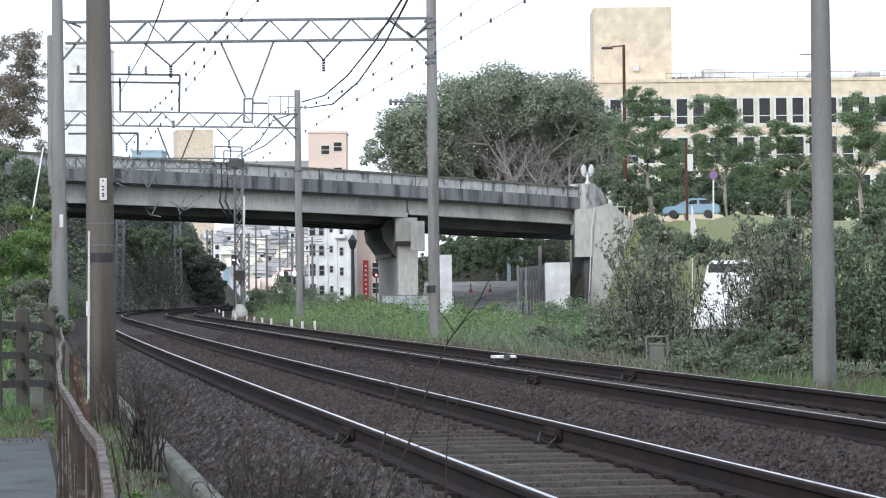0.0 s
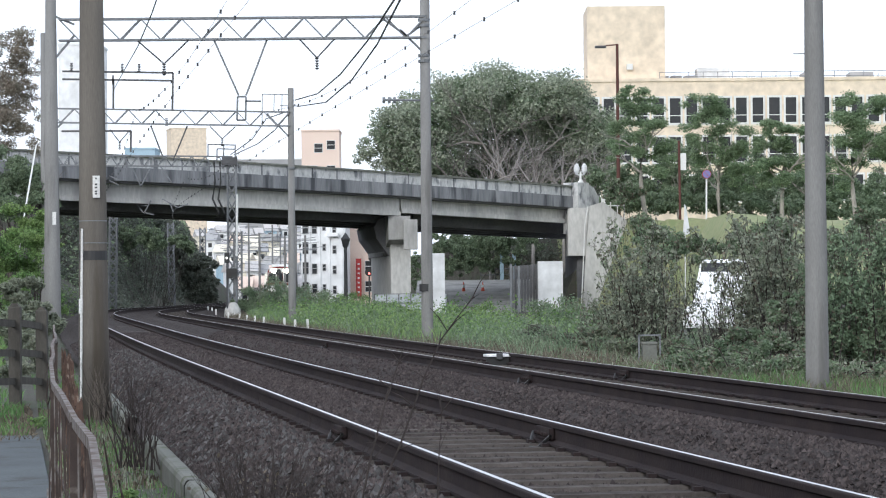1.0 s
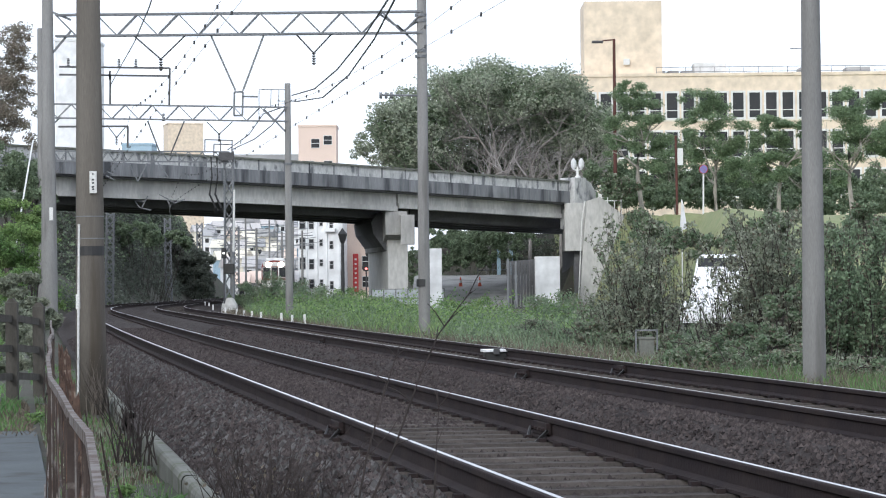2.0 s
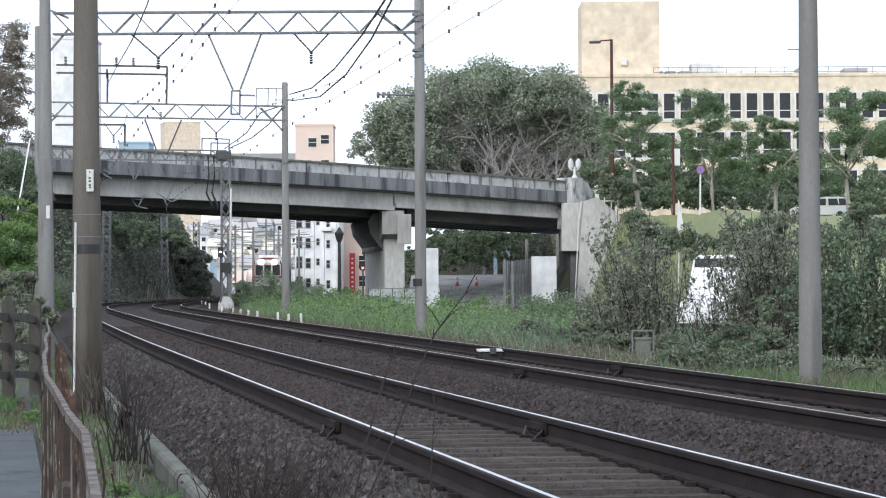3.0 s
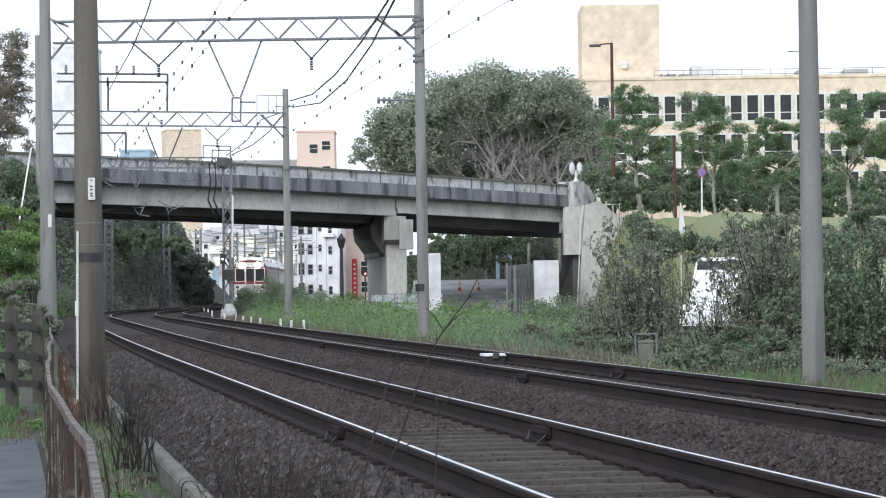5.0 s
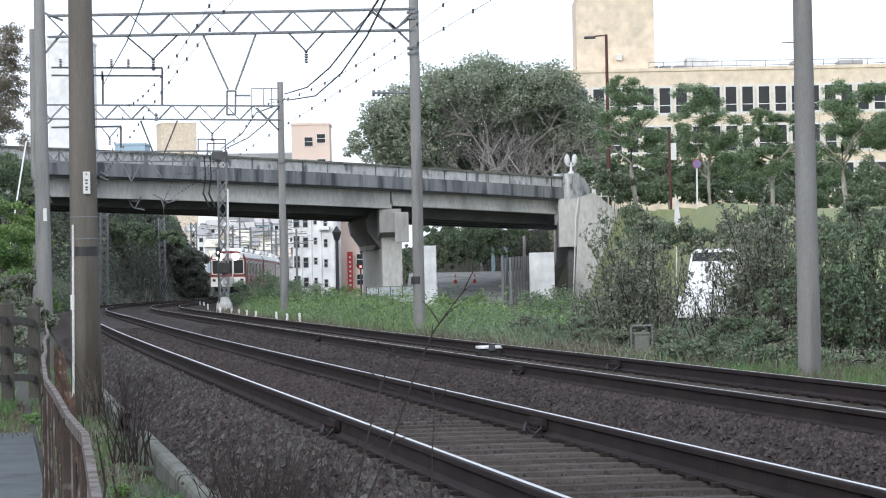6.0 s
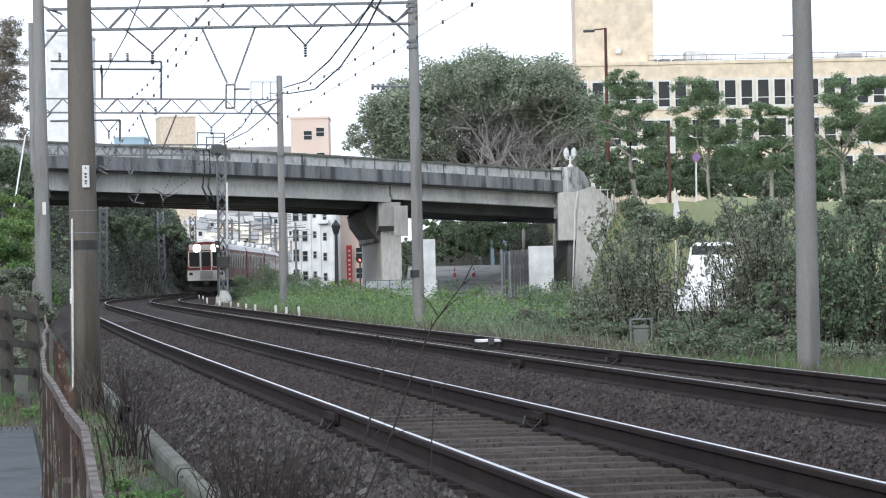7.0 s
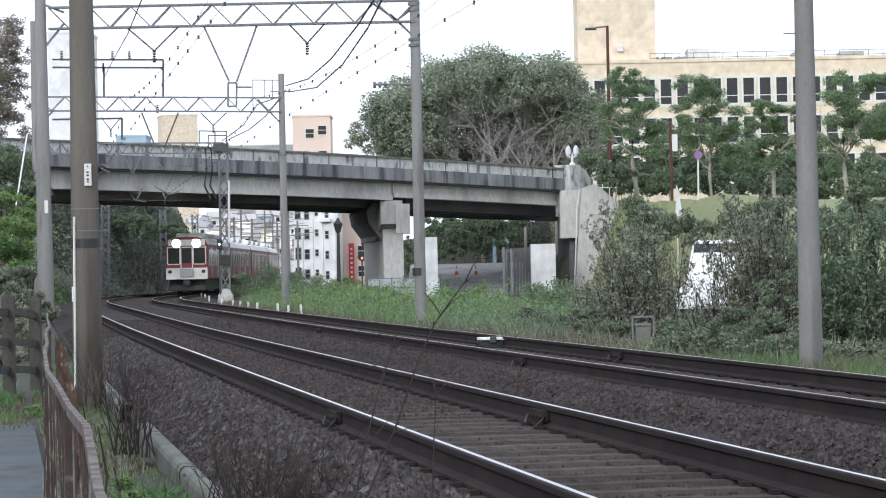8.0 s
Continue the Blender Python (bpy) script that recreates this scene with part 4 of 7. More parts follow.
def city():
    # towers over the bridge
    p, q, t = Vector((-24.04, 460.00, 22.19)), Vector((-17.87, 460.00, 22.06)), Vector((-20.99, 460.00, 27.01))
    w = q.x - p.x
    block("apartment_tower", ((p.x + q.x) / 2, 460, 0), (w, 9, t.z), "pink_wall", "pink apartment tower seen over the bridge", [(w * -0.05, t.z - 3.4), (w * 0.28, t.z - 2.9), (w * -0.2, t.z - 7), (w * 0.28, t.z - 7)], roof="pink_wall", ww=1.3, wh=1.4)
    p, q, t = Vector((-78.76, 800.00, 38.63)), Vector((-68.68, 800.00, 38.42)), Vector((-73.30, 800.00, 47.32))
    w = q.x - p.x
    block("apartment_tower", ((p.x + q.x) / 2, 800, 0), (w, 12, t.z), "tan_wall", "plain beige tower seen over the bridge", roof="tan_wall", turn=12)
    p, q, t = Vector((-70.97, 900.00, 42.96)), Vector((-39.46, 900.00, 42.29)), Vector((-64.66, 900.00, 43.01))
    w = q.x - p.x
    block("long_building", ((p.x + q.x) / 2, 900, 0), (w, 12, t.z), "grey_wall", "low pale long building behind the bridge", grid_windows(16, 3, -w / 2 + 1.4, 1.9, t.z - 4, -4.2), roof="white_wall")
    p, q, t = Vector((-57.43, 500.00, 24.70)), Vector((-52.13, 500.00, 24.59)), Vector((-54.89, 500.00, 26.35))
    block("blue_building", ((p.x + q.x) / 2, 500, 0), (q.x - p.x, 9, t.z), "blue_wall", "pale blue building behind the bridge", roof="blue_wall")
    p, q, t = Vector((-52.54, 380.00, 19.20)), Vector((-47.07, 380.00, 19.09)), Vector((-49.80, 380.00, 34.36))
    b = block("glass_building", ((p.x + q.x) / 2, 380, 0), (q.x - p.x, 9, t.z), "bright_white", "pale glazed building behind the poles", roof="bright_white")
    # white apartment house beyond the bridge
    p, q, t = Vector((-17.37, 330.00, 0.36)), Vector((-12.16, 330.00, 0.25)), Vector((-14.59, 330.00, 10.53))
    w = q.x - p.x
    b = block("apartment_house", ((p.x + q.x) / 2, 330, -0.6), (w, 9, t.z + 0.6), "bright_white", "white apartment house with narrow windows and pipes", [], roof="bright_white", turn=-4)
    rng = random.Random(5)
    for i, x in enumerate((-w / 2 + 0.5, -w / 2 + 1.55, -w / 2 + 2.7, -w / 2 + 3.9)):
        for j in range(4):
            window_unit(b, x, 1.3 + j * 2.35 + (0.35 if i == 2 else 0), (0.6, 0.5, 0.3, 0.34)[i], (1.3, 1.1, 0.7, 0.85)[i], -0.02, mullion=0.55, frame_mat="grey_wall")
    for x in (-w / 2 + 1.05, -w / 2 + 2.25, -w / 2 + 3.4, w / 2 - 0.35):
        part("drain_pipe", rod(bmesh.new(), (x, -0.1, -0.5), (x, -0.1, t.z - 0.3), 0.06, sides=8), M["bright_white"], b, "white drain pipe")
    for j in (3,):
        part("balcony", box(bmesh.new(), (-w / 2 + 3.1, -0.7, 0.9 + j * 2.35), (-w / 2 + 4.4, 0.0, 1.35 + j * 2.35), 0.03), M["bright_white"], b, "small white balcony")
    p, q, t = Vector((-12.15, 335.00, 0.23)), Vector((-9.00, 335.00, 0.17)), Vector((-10.81, 335.00, 9.59))
    w = q.x - p.x
    block("shop_house", ((p.x + q.x) / 2, 335, -0.6), (w, 9, t.z + 0.6), "pink_wall", "pale pink house with a red shop sign", grid_windows(1, 3, 0.9, 1, 1.5, 2.4), ww=0.7, wh=1.2, roof="pink_wall")
    s = thing("shop_sign", (-10.77, 334.00, 0.21), "tall red vertical shop sign with white marks", "sign")
    bm = bmesh.new()
    box(bm, (-0.35, -0.12, 0.0), (0.3, 0.12, 4.6), 0.03)
    sg = part("board", bm, M["red"], s, "red board")
    bm = bmesh.new()
    for k in range(7):
        box(bm, (-0.14, -0.16, 0.55 + k * 0.55), (0.09, -0.122, 0.74 + k * 0.55))
    part("marks", bm, M["trim"], sg, "white marks")
    # houses on the rising ground behind
    rng = random.Random(8)
    names = ("cream_wall", "bright_white", "white_wall", "blue_wall", "bright_white", "cream_wall", "bright_white")
    houses, walls = [], []
    for row, (yt, d) in enumerate(((374, 660), (392, 600), (408, 540), (424, 480), (440, 430), (458, 385))):
        x = 338 + row * 14
        while x < 548:
            w = rng.uniform(11, 24)
            houses.append((x, x + w, yt + rng.uniform(-7, 7), d + rng.uniform(-12, 12)))
            walls.append(rng.choice(names))
            x += w + rng.uniform(2, 9)
    for (x0, x1, yt, d), wl in zip(houses, walls):
        w = (x1 - x0) * d / 5000.0
        zt = 1.0 + (492 - yt) * d / 5000.0
        cx = ((x0 + x1) / 2 - 784.0) * d / 5000.0
        h = thing("house", (cx, d, -0.6), "small %s house with a tiled roof" % wl.split("_")[0], "house", "hillside houses", turn=rng.uniform(-15, 15))
        part("wall", box(bmesh.new(), (-w / 2, 0, -1), (w / 2, 7, zt - 1.0)), M[wl], h, "plastered wall")
        part("roof", prism(bmesh.new(), [(-0.5, zt - 1.05), (7.5, zt - 1.05), (3.5, zt + 0.6)], "x", -w / 2 - 0.3, w / 2 + 0.3), M[rng.choice(("roof_tile", "cream_wall", "grey_wall", "concrete_mid", "pink_wall", "roof_tile"))], h, "pale tiled roof")
        for i in range(max(1, int(w / 1.7))):
            for dz in (2.5, 4.4):
                window_unit(h, -w / 2 + 0.9 + i * 1.7, zt - dz, 0.8, 0.9, -0.02, mullion=0.0)
    # poles and wires over the roofs
    rng = random.Random(15)
    for i, (x, d) in enumerate(((402, 290), (428, 330), (447, 280), (470, 350), (492, 300), (512, 340), (528, 290), (415, 380), (484, 400))):
        X = (x - 784.0) * d / 5000.0
        h = 1.6 + (484.6 - rng.uniform(368, 392) - 0.0213 * (x - 784.0)) * d / 5000.0
        t = thing("distant_pole", (X, d, -0.7), "thin grey pole with crossarms among the houses", "pole", "distant poles")
        part("shaft", rod(bmesh.new(), (0, 0, 0), (0, 0, h), 0.13, 0.1, 8), M["pole"], t)
        for z in (h - 0.5, h - 1.5):
            part("crossarm", bar(bmesh.new(), (-1.1, 0, z), (1.1, 0, z), 0.1), M["steel"], t, "grey crossarm")
    for i in range(10):
        d = 285 + 9 * i
        z = 1.0 + (484.6 - 380 - 8.5 * i + 7) * d / 5000.0
        bm = tube(bmesh.new(), [(-24.5 - i * 0.4, d, z), (-20.0, d + 4, z - 0.5), (-14.8, d + 8, z + 0.2)], [0.028] * 3, 5)
        tagged(part("distant_wire", bm, M["steel"]), "thin grey wire strung over the houses", "wire", "distant wires")


city()


# ---- trees and bushes ----
def limb(bm, a, d, length, r, depth, rng, tips, sides=6, droop=0.0, spread=0.6):
    pts, rad = [Vector(a)], [r]
    d = Vector(d).normalized()
    n = 4
    for i in range(n):
        d = (d + Vector((rng.uniform(-1, 1), rng.uniform(-1, 1), rng.uniform(-0.5, 0.7) - droop)) * 0.18).normalized()
        pts.append(pts[-1] + d * length / n)
        rad.append(r * (1 - 0.55 * (i + 1) / n))
    tube(bm, pts, rad, sides)
    if depth <= 0:
        tips.append(pts[-1])
        return
    for k in range(rng.choice((2, 3, 3))):
        j = rng.choice((2, 3, 4))
        nd = (d + Vector((rng.uniform(-1, 1), rng.uniform(-1, 1), rng.uniform(-0.6, 0.8))) * spread * 1.2).normalized()
        limb(bm, pts[j], nd, length * rng.uniform(0.55, 0.8), rad[j] * 0.75, depth - 1, rng, tips, max(4, sides - 1), droop, spread)


def tree(at, label, trunk_h, r, blobs, leaves, leaf_size, leaf="leaf_mid", bark="bark", seed=1, lean=(0, 0), depth=3, limb_len=2.5, trunks=1, name="tree", shell=0.5, group="", flat=0.3, under=None, pads=False):
    rng, nr = random.Random(seed), np.random.default_rng(seed)
    t = thing(name, at, label, "tree", group)
    bm = bmesh.new()
    tips = []
    for k in range(trunks):
        o = Vector((rng.uniform(-1, 1), rng.uniform(-0.5, 0.5), 0)) * (0.0 if trunks == 1 else r * 3)
        d = Vector((lean[0] + (0 if trunks == 1 else rng.uniform(-0.4, 0.4)), lean[1], 1)).normalized()
        top = o + d * trunk_h
        tube(bm, [o - Vector((0, 0, 0.5)), o + d * trunk_h * 0.1, o + d * trunk_h * 0.55 + Vector((rng.uniform(-1, 1), 0, 0)) * r, top], [r * 1.5, r * 1.1, r * 0.9, r * 0.7], 9)
        for i in range(5):
            a = i * 2 * math.pi / 5 + rng.uniform(-0.4, 0.4)
            limb(bm, o + d * trunk_h * rng.uniform(0.6, 1.0), (math.cos(a), math.sin(a), rng.uniform(0.3, 1.1)), limb_len, r * 0.55, depth - 1, rng, tips)
    part("trunk", bm, M[bark], t, "trunk with spreading limbs", smooth=True)
    b = np.asarray(blobs, float)
    # break each mass into ragged clumps
    clumps = []
    for x, y, z, rx, ry, rz in b:
        n = 9 if pads else max(6, int(9 * (rx * ry * rz) ** 0.33))
        d = nr.normal(size=(n, 3))
        d /= np.linalg.norm(d, axis=1)[:, None]
        rr = nr.uniform(0.55, 1.0, n)[:, None]
        c = np.array([x, y, z]) + d * np.array([rx, ry, rz]) * rr
        s = nr.uniform(0.22, 0.42, n)[:, None] * (rx * ry * rz) ** 0.333
        clumps.append(np.concatenate([c, np.repeat(s, 2, 1) * (1.35 if pads else 1.15), s * 0.8], 1))
    pts = blob_points(np.concatenate(clumps), leaves, nr, shell)
    v, f = leaf_mesh(pts, leaf_size, nr, flat)
    raw("crown", v, f, M[leaf], t, "ragged leafy crown")
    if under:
        # a darker leaf material paints the shade inside the crown
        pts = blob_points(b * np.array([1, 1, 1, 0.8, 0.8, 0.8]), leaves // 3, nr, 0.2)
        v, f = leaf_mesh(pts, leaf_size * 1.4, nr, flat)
        raw("inner_crown", v, f, M[under], t, "inner foliage, the crown's inner shade put into its colour")
    return t


def rel(at, pts):
    return [(p[0] - at[0], p[1] - at[1], p[2] - at[2], *r) for p, r in pts]


def px(x, y, d):
    """Beside and above the line of sight at depth d."""
    return ((x - 784.0) * d / 5000.0, d, 1.012 + (484.6 - y - 0.0213 * (x - 784.0)) * d / 5000.0)


def big_trees():
    at = Vector((3.80, 238.00, 9.72))
    at.z = gz(at.x, at.y)
    blobs = rel(at, [((1.10, 238.00, 16.92), (3.6, 4, 2.7)), ((4.49, 240.00, 17.95), (4.2, 4, 2.4)), ((7.77, 238.00, 16.78), (4.2, 4, 2.6)), ((10.67, 240.00, 14.93), (4.0, 4, 3.0)), ((-2.02, 236.00, 14.97), (3.6, 4, 2.6)), ((-4.17, 236.00, 13.83), (2.9, 3, 2.2)),
                     ((-2.31, 236.00, 12.14), (3.4, 3.5, 2.8)), ((12.65, 242.00, 12.83), (3.0, 3, 3.0)), ((4.04, 246.00, 14.93), (5, 3, 3.5)), ((8.92, 246.00, 12.86), (4.4, 3, 3)), ((0.03, 247.00, 11.86), (4, 3, 2.4)), ((3.98, 247.00, 11.28), (4, 3, 2.2)), ((7.93, 247.00, 11.20), (4, 3, 2.2)), ((11.83, 246.00, 10.83), (3.4, 3, 2.0)), ((-2.92, 244.00, 10.82), (3, 3, 1.8))])
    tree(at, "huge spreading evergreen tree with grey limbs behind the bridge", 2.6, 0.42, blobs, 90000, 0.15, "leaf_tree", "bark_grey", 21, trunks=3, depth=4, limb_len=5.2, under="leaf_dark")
    at = Vector((-6.09, 236.00, 11.98))
    at.z = 5.5
    blobs = rel(at, [((-6.55, 236.00, 12.94), (1.2, 1.5, 0.9)), ((-5.39, 236.00, 11.97), (1.5, 1.5, 0.9)), ((-7.28, 236.00, 12.01), (0.9, 1, 0.7)), ((-5.81, 236.00, 14.34), (1.2, 1.5, 0.8))])
    tree(at, "thin-leaved tree end beside the big evergreen", 1.0, 0.12, blobs, 3500, 0.13, "leaf_tree", "twig", 22, depth=3, limb_len=1.5)
    t = thing("leafless_limbs", (4.68, 234.00, 9.55), "pale grey spreading limbs of an old tree behind the bridge", "tree")
    o = Vector(t.location)
    rng, tips = random.Random(77), []
    for i, pts in enumerate((((4.90, 234.00, 9.08), (3.87, 234.00, 11.35), (2.79, 234.00, 13.11), (1.74, 234.00, 14.53), (0.84, 234.00, 16.19)), ((4.90, 234.00, 9.08), (4.16, 234.00, 11.67), (3.92, 234.00, 13.55), (3.40, 234.00, 15.67)), ((6.77, 234.00, 8.95), (7.14, 234.00, 10.91), (7.78, 234.00, 12.30), (9.21, 234.00, 13.44), (10.86, 234.00, 14.11)),
                             ((6.77, 234.00, 8.95), (7.27, 234.00, 10.43), (6.85, 234.00, 12.55), (5.96, 234.00, 14.68)), ((7.47, 234.00, 8.93), (9.14, 234.00, 10.16), (10.56, 234.00, 10.74), (11.96, 234.00, 10.90)), ((2.79, 234.00, 13.11), (1.24, 234.00, 13.28), (-0.17, 234.00, 12.84)))):
        p = [Vector(v) - o for v in pts]
        bm = bmesh.new()
        n = len(p)
        tube(bm, p, [0.14 * (1 - 0.8 * k / (n - 1)) for k in range(n)], 8)
        for k in range(1, n):
            for _ in range(3):
                limb(bm, p[k], (rng.uniform(-1, 1), rng.uniform(-0.3, 0.3), rng.uniform(0.1, 1)), rng.uniform(1.0, 2.2), 0.035, 2, rng, tips, 5, spread=0.7)
        part("limb", bm, M["bark_grey"], t, "pale grey limb")
    # bare, twiggy trees beside the evergreen
    for i, (p, s) in enumerate((((10.93, 232.00, 10.74), 5), ((8.57, 231.00, 10.51), 6), ((5.55, 230.00, 10.77), 7))):
        at = Vector(p)
        at.z = gz(at.x, at.y)
        rng, tips = random.Random(s), []
        t = thing("bare_tree", at, "bare grey twiggy tree behind the bridge", "tree", "bare trees")
        bm = bmesh.new()
        for j in range(7):
            limb(bm, (rng.uniform(-1, 1), 0, 0), (rng.uniform(-0.8, 0.8), rng.uniform(-0.4, 0.3), 1), 2.0, 0.045, 4, rng, tips, 4, spread=0.8)
        part("branch", bm, M["twig_pale"], t, "bare grey branches")
        nr = np.random.default_rng(s)
        v, f = leaf_mesh(blob_points([(q.x, q.y, q.z, 0.4, 0.4, 0.3) for q in tips], 1600, nr, 0.1), 0.12, nr)
        # sparse green leaves, dark because leaf_shade has shade in its colour
        raw("dry_leaf", v, f, M["leaf_shade"], t, "few dark green leaves, shade in their colour")
    # pale leafless crowns standing before the evergreen
    for i, (x, y, d, h) in enumerate(((855, 290, 229, 4.6), (930, 292, 228, 5.0), (985, 292, 227, 4.6), (1035, 292, 226, 4.2), (890, 280, 230, 5.4))):
        at = Vector(px(x, y, d))
        rng, tips = random.Random(300 + i), []
        at.z = gz(at.x, at.y)
        t = thing("leafless_tree", at, "pale grey leafless tree with fine drooping twigs", "tree", "leafless trees")
        rise = px(x, y, d)[2] - at.z
        bm = bmesh.new()
        tube(bm, [(0, 0, -0.3), (0.1, 0, rise * 0.5), (0, 0, rise)], [0.16, 0.13, 0.11], 7)
        for j in range(6):
            limb(bm, (0, 0, rise * rng.uniform(0.8, 1.0)), (rng.uniform(-1, 1), rng.uniform(-0.4, 0.4), rng.uniform(0.5, 1.2)), h * 0.42, 0.085, 4, rng, tips, 5, droop=0.15, spread=0.75)
        part("branch", bm, M["twig_grey"], t, "pale grey branches and twigs")
    # park trees on the terrace
    specs = (
        (1131, 330, 205, 5.2, ((1120, 145, 1.6, 1.1), (1140, 165, 1.7, 1.0), (1100, 210, 1.8, 1.3), (1150, 205, 1.4, 1.2), (1095, 240, 1.3, 1.0), (1160, 250, 1.4, 1.3), (1110, 130, 1.1, .7)), "leaf_pine"),
        (1263, 335, 208, 5.0, ((1240, 150, 1.6, 0.9), (1265, 175, 1.9, 1.1), (1235, 200, 1.6, 1.1), (1285, 215, 1.6, 1.2), (1250, 245, 1.7, 1.2), (1300, 250, 1.8, 1.5), (1225, 230, 1.2, 1.0)), "leaf_pine"),
        (1372, 340, 204, 5.0, ((1365, 190, 1.3, 0.8), (1395, 205, 1.5, 0.9), (1350, 220, 1.3, 0.8), (1380, 245, 1.5, 1.0), (1345, 275, 1.5, 1.2), (1310, 280, 1.5, 1.3)), "leaf_pine"),
        (1505, 345, 200, 5.2, ((1500, 150, 1.7, 1.0), (1480, 190, 1.9, 1.2), (1530, 185, 1.9, 1.3), (1555, 210, 1.7, 1.3), (1500, 230, 1.9, 1.2), (1465, 280, 1.6, 1.5)), "leaf_pine"),
        (1590, 345, 202, 5.0, ((1570, 150, 1.7, 1.1), (1600, 180, 1.9, 1.2), (1580, 230, 1.8, 1.3)), "leaf_pine"),
        (1190, 330, 225, 3.5, ((1180, 240, 1.8, 1.5), (1205, 270, 2.0, 1.6), (1170, 290, 1.8, 1.5), (1215, 300, 1.7, 1.4)), "leaf_dark"),
        (1320, 335, 222, 3.5, ((1300, 290, 1.8, 1.6), (1335, 300, 1.8, 1.5), (1320, 250, 1.4, 1.2), (1275, 300, 1.6, 1.5)), "leaf_dark"),
        (1430, 335, 224, 3.5, ((1420, 290, 1.8, 1.6), (1455, 300, 1.8, 1.5), (1440, 250, 1.4, 1.2)), "leaf_mid"),
    )
    for i, (x, y, d, h, bl, lf) in enumerate(specs):
        at = Vector(((x - 784.0) * d / 5000.0, d, 0))
        at.z = gz(at.x, at.y)
        blobs = []
        for bx, by, rx, rz in bl:
            X, Z = (bx - 784.0) * d / 5000.0, 1.012 + (484.6 - by - 0.0213 * (bx - 784.0)) * d / 5000.0
            blobs.append((X - at.x, random.Random(i * 31 + bx).uniform(-1, 1), Z - at.z, rx, rx, rz))
        tree(at, "park pine with a pale trunk and layered green crown" if lf == "leaf_pine" else "dark green park tree behind the pines", h, 0.17, blobs, 24000 if lf == "leaf_pine" else 9500, 0.085 if lf == "leaf_pine" else 0.12, lf, "bark_pale", 40 + i, depth=3, limb_len=2.0, group="park trees", flat=0.45, lean=((i % 3 - 1) * 0.05, 0), shell=0.15, pads=lf == "leaf_pine")


big_trees()


def mass(name, label, blobs, leaves, size, leaf, seed, stems=0, stem_h=2.0, category="bush", long=1.6, flat=0.2, shell=0.35, at=None, stem_mat="twig"):
    """A bush: leafy masses on many thin stems that rise from the ground."""
    nr, rng = np.random.default_rng(seed), random.Random(seed)
    b = np.asarray(blobs, float)
    c = Vector((float(b[:, 0].mean()), float(b[:, 1].mean()), 0)) if at is None else Vector(at)
    c.z = gz(c.x, c.y)
    t = thing(name, c, label, category)
    b = b - np.array([c.x, c.y, c.z, 0, 0, 0])
    if stems:
        bm = bmesh.new()
        for k in range(stems):
            i = rng.randrange(len(b))
            tgt = Vector(b[i, :3]) + Vector((rng.uniform(-1, 1) * b[i, 3], rng.uniform(-1, 1) * b[i, 4], rng.uniform(-0.3, 1.1) * b[i, 5]))
            base = Vector((tgt.x * 0.85 + rng.uniform(-0.4, 0.4), tgt.y * 0.85 + rng.uniform(-0.3, 0.3), 0))
            base.z = gz(c.x + base.x, c.y + base.y) - c.z - 0.1
            base = base.lerp(Vector((rng.uniform(-1, 1), rng.uniform(-0.5, 0.5), base.z)), 0.45)
            mid = base.lerp(tgt, 0.5) + Vector((rng.uniform(-0.25, 0.25), rng.uniform(-0.2, 0.2), rng.uniform(-0.1, 0.3)))
            tube(bm, [base, mid, tgt], [0.014, 0.010, 0.004], 4)
        tagged(part("stem", bm, M[stem_mat], t, "thin dark stems"), kind="stuff")
    cl = []
    for x, y, z, rx, ry, rz in b:
        n = 14
        d = nr.normal(size=(n, 3))
        d /= np.linalg.norm(d, axis=1)[:, None]
        r = np.array([rx, ry, rz])
        e = nr.uniform(0.16, 0.4, (n, 1)) * r
        cl.append(np.concatenate([np.array([x, y, z]) + d * r * nr.uniform(0.3, 1.25, (n, 1)), e], 1))
    pts = blob_points(np.concatenate(cl), leaves, nr, shell)
    v, f = leaf_mesh(pts, size, nr, flat, long)
    raw("foliage", v, f, M[leaf], t, "dense small leaves")
    if name in ("bush", "low_bush", "weed_clump"):
        other = "leaf_olive" if leaf == "leaf_mid" else "leaf_mid"
        for nm, k, mt in (("mixed_foliage", leaves // 6, other), ("dry_foliage", leaves // 14, "leaf_brown")):
            v, f = leaf_mesh(blob_points(np.concatenate(cl) * np.array([1, 1, 1, 1.3, 1.3, 1.3]), k, nr, 0.7), size, nr, flat, long)
            raw(nm, v, f, M[mt], t, "leaves of another shade")
    return t


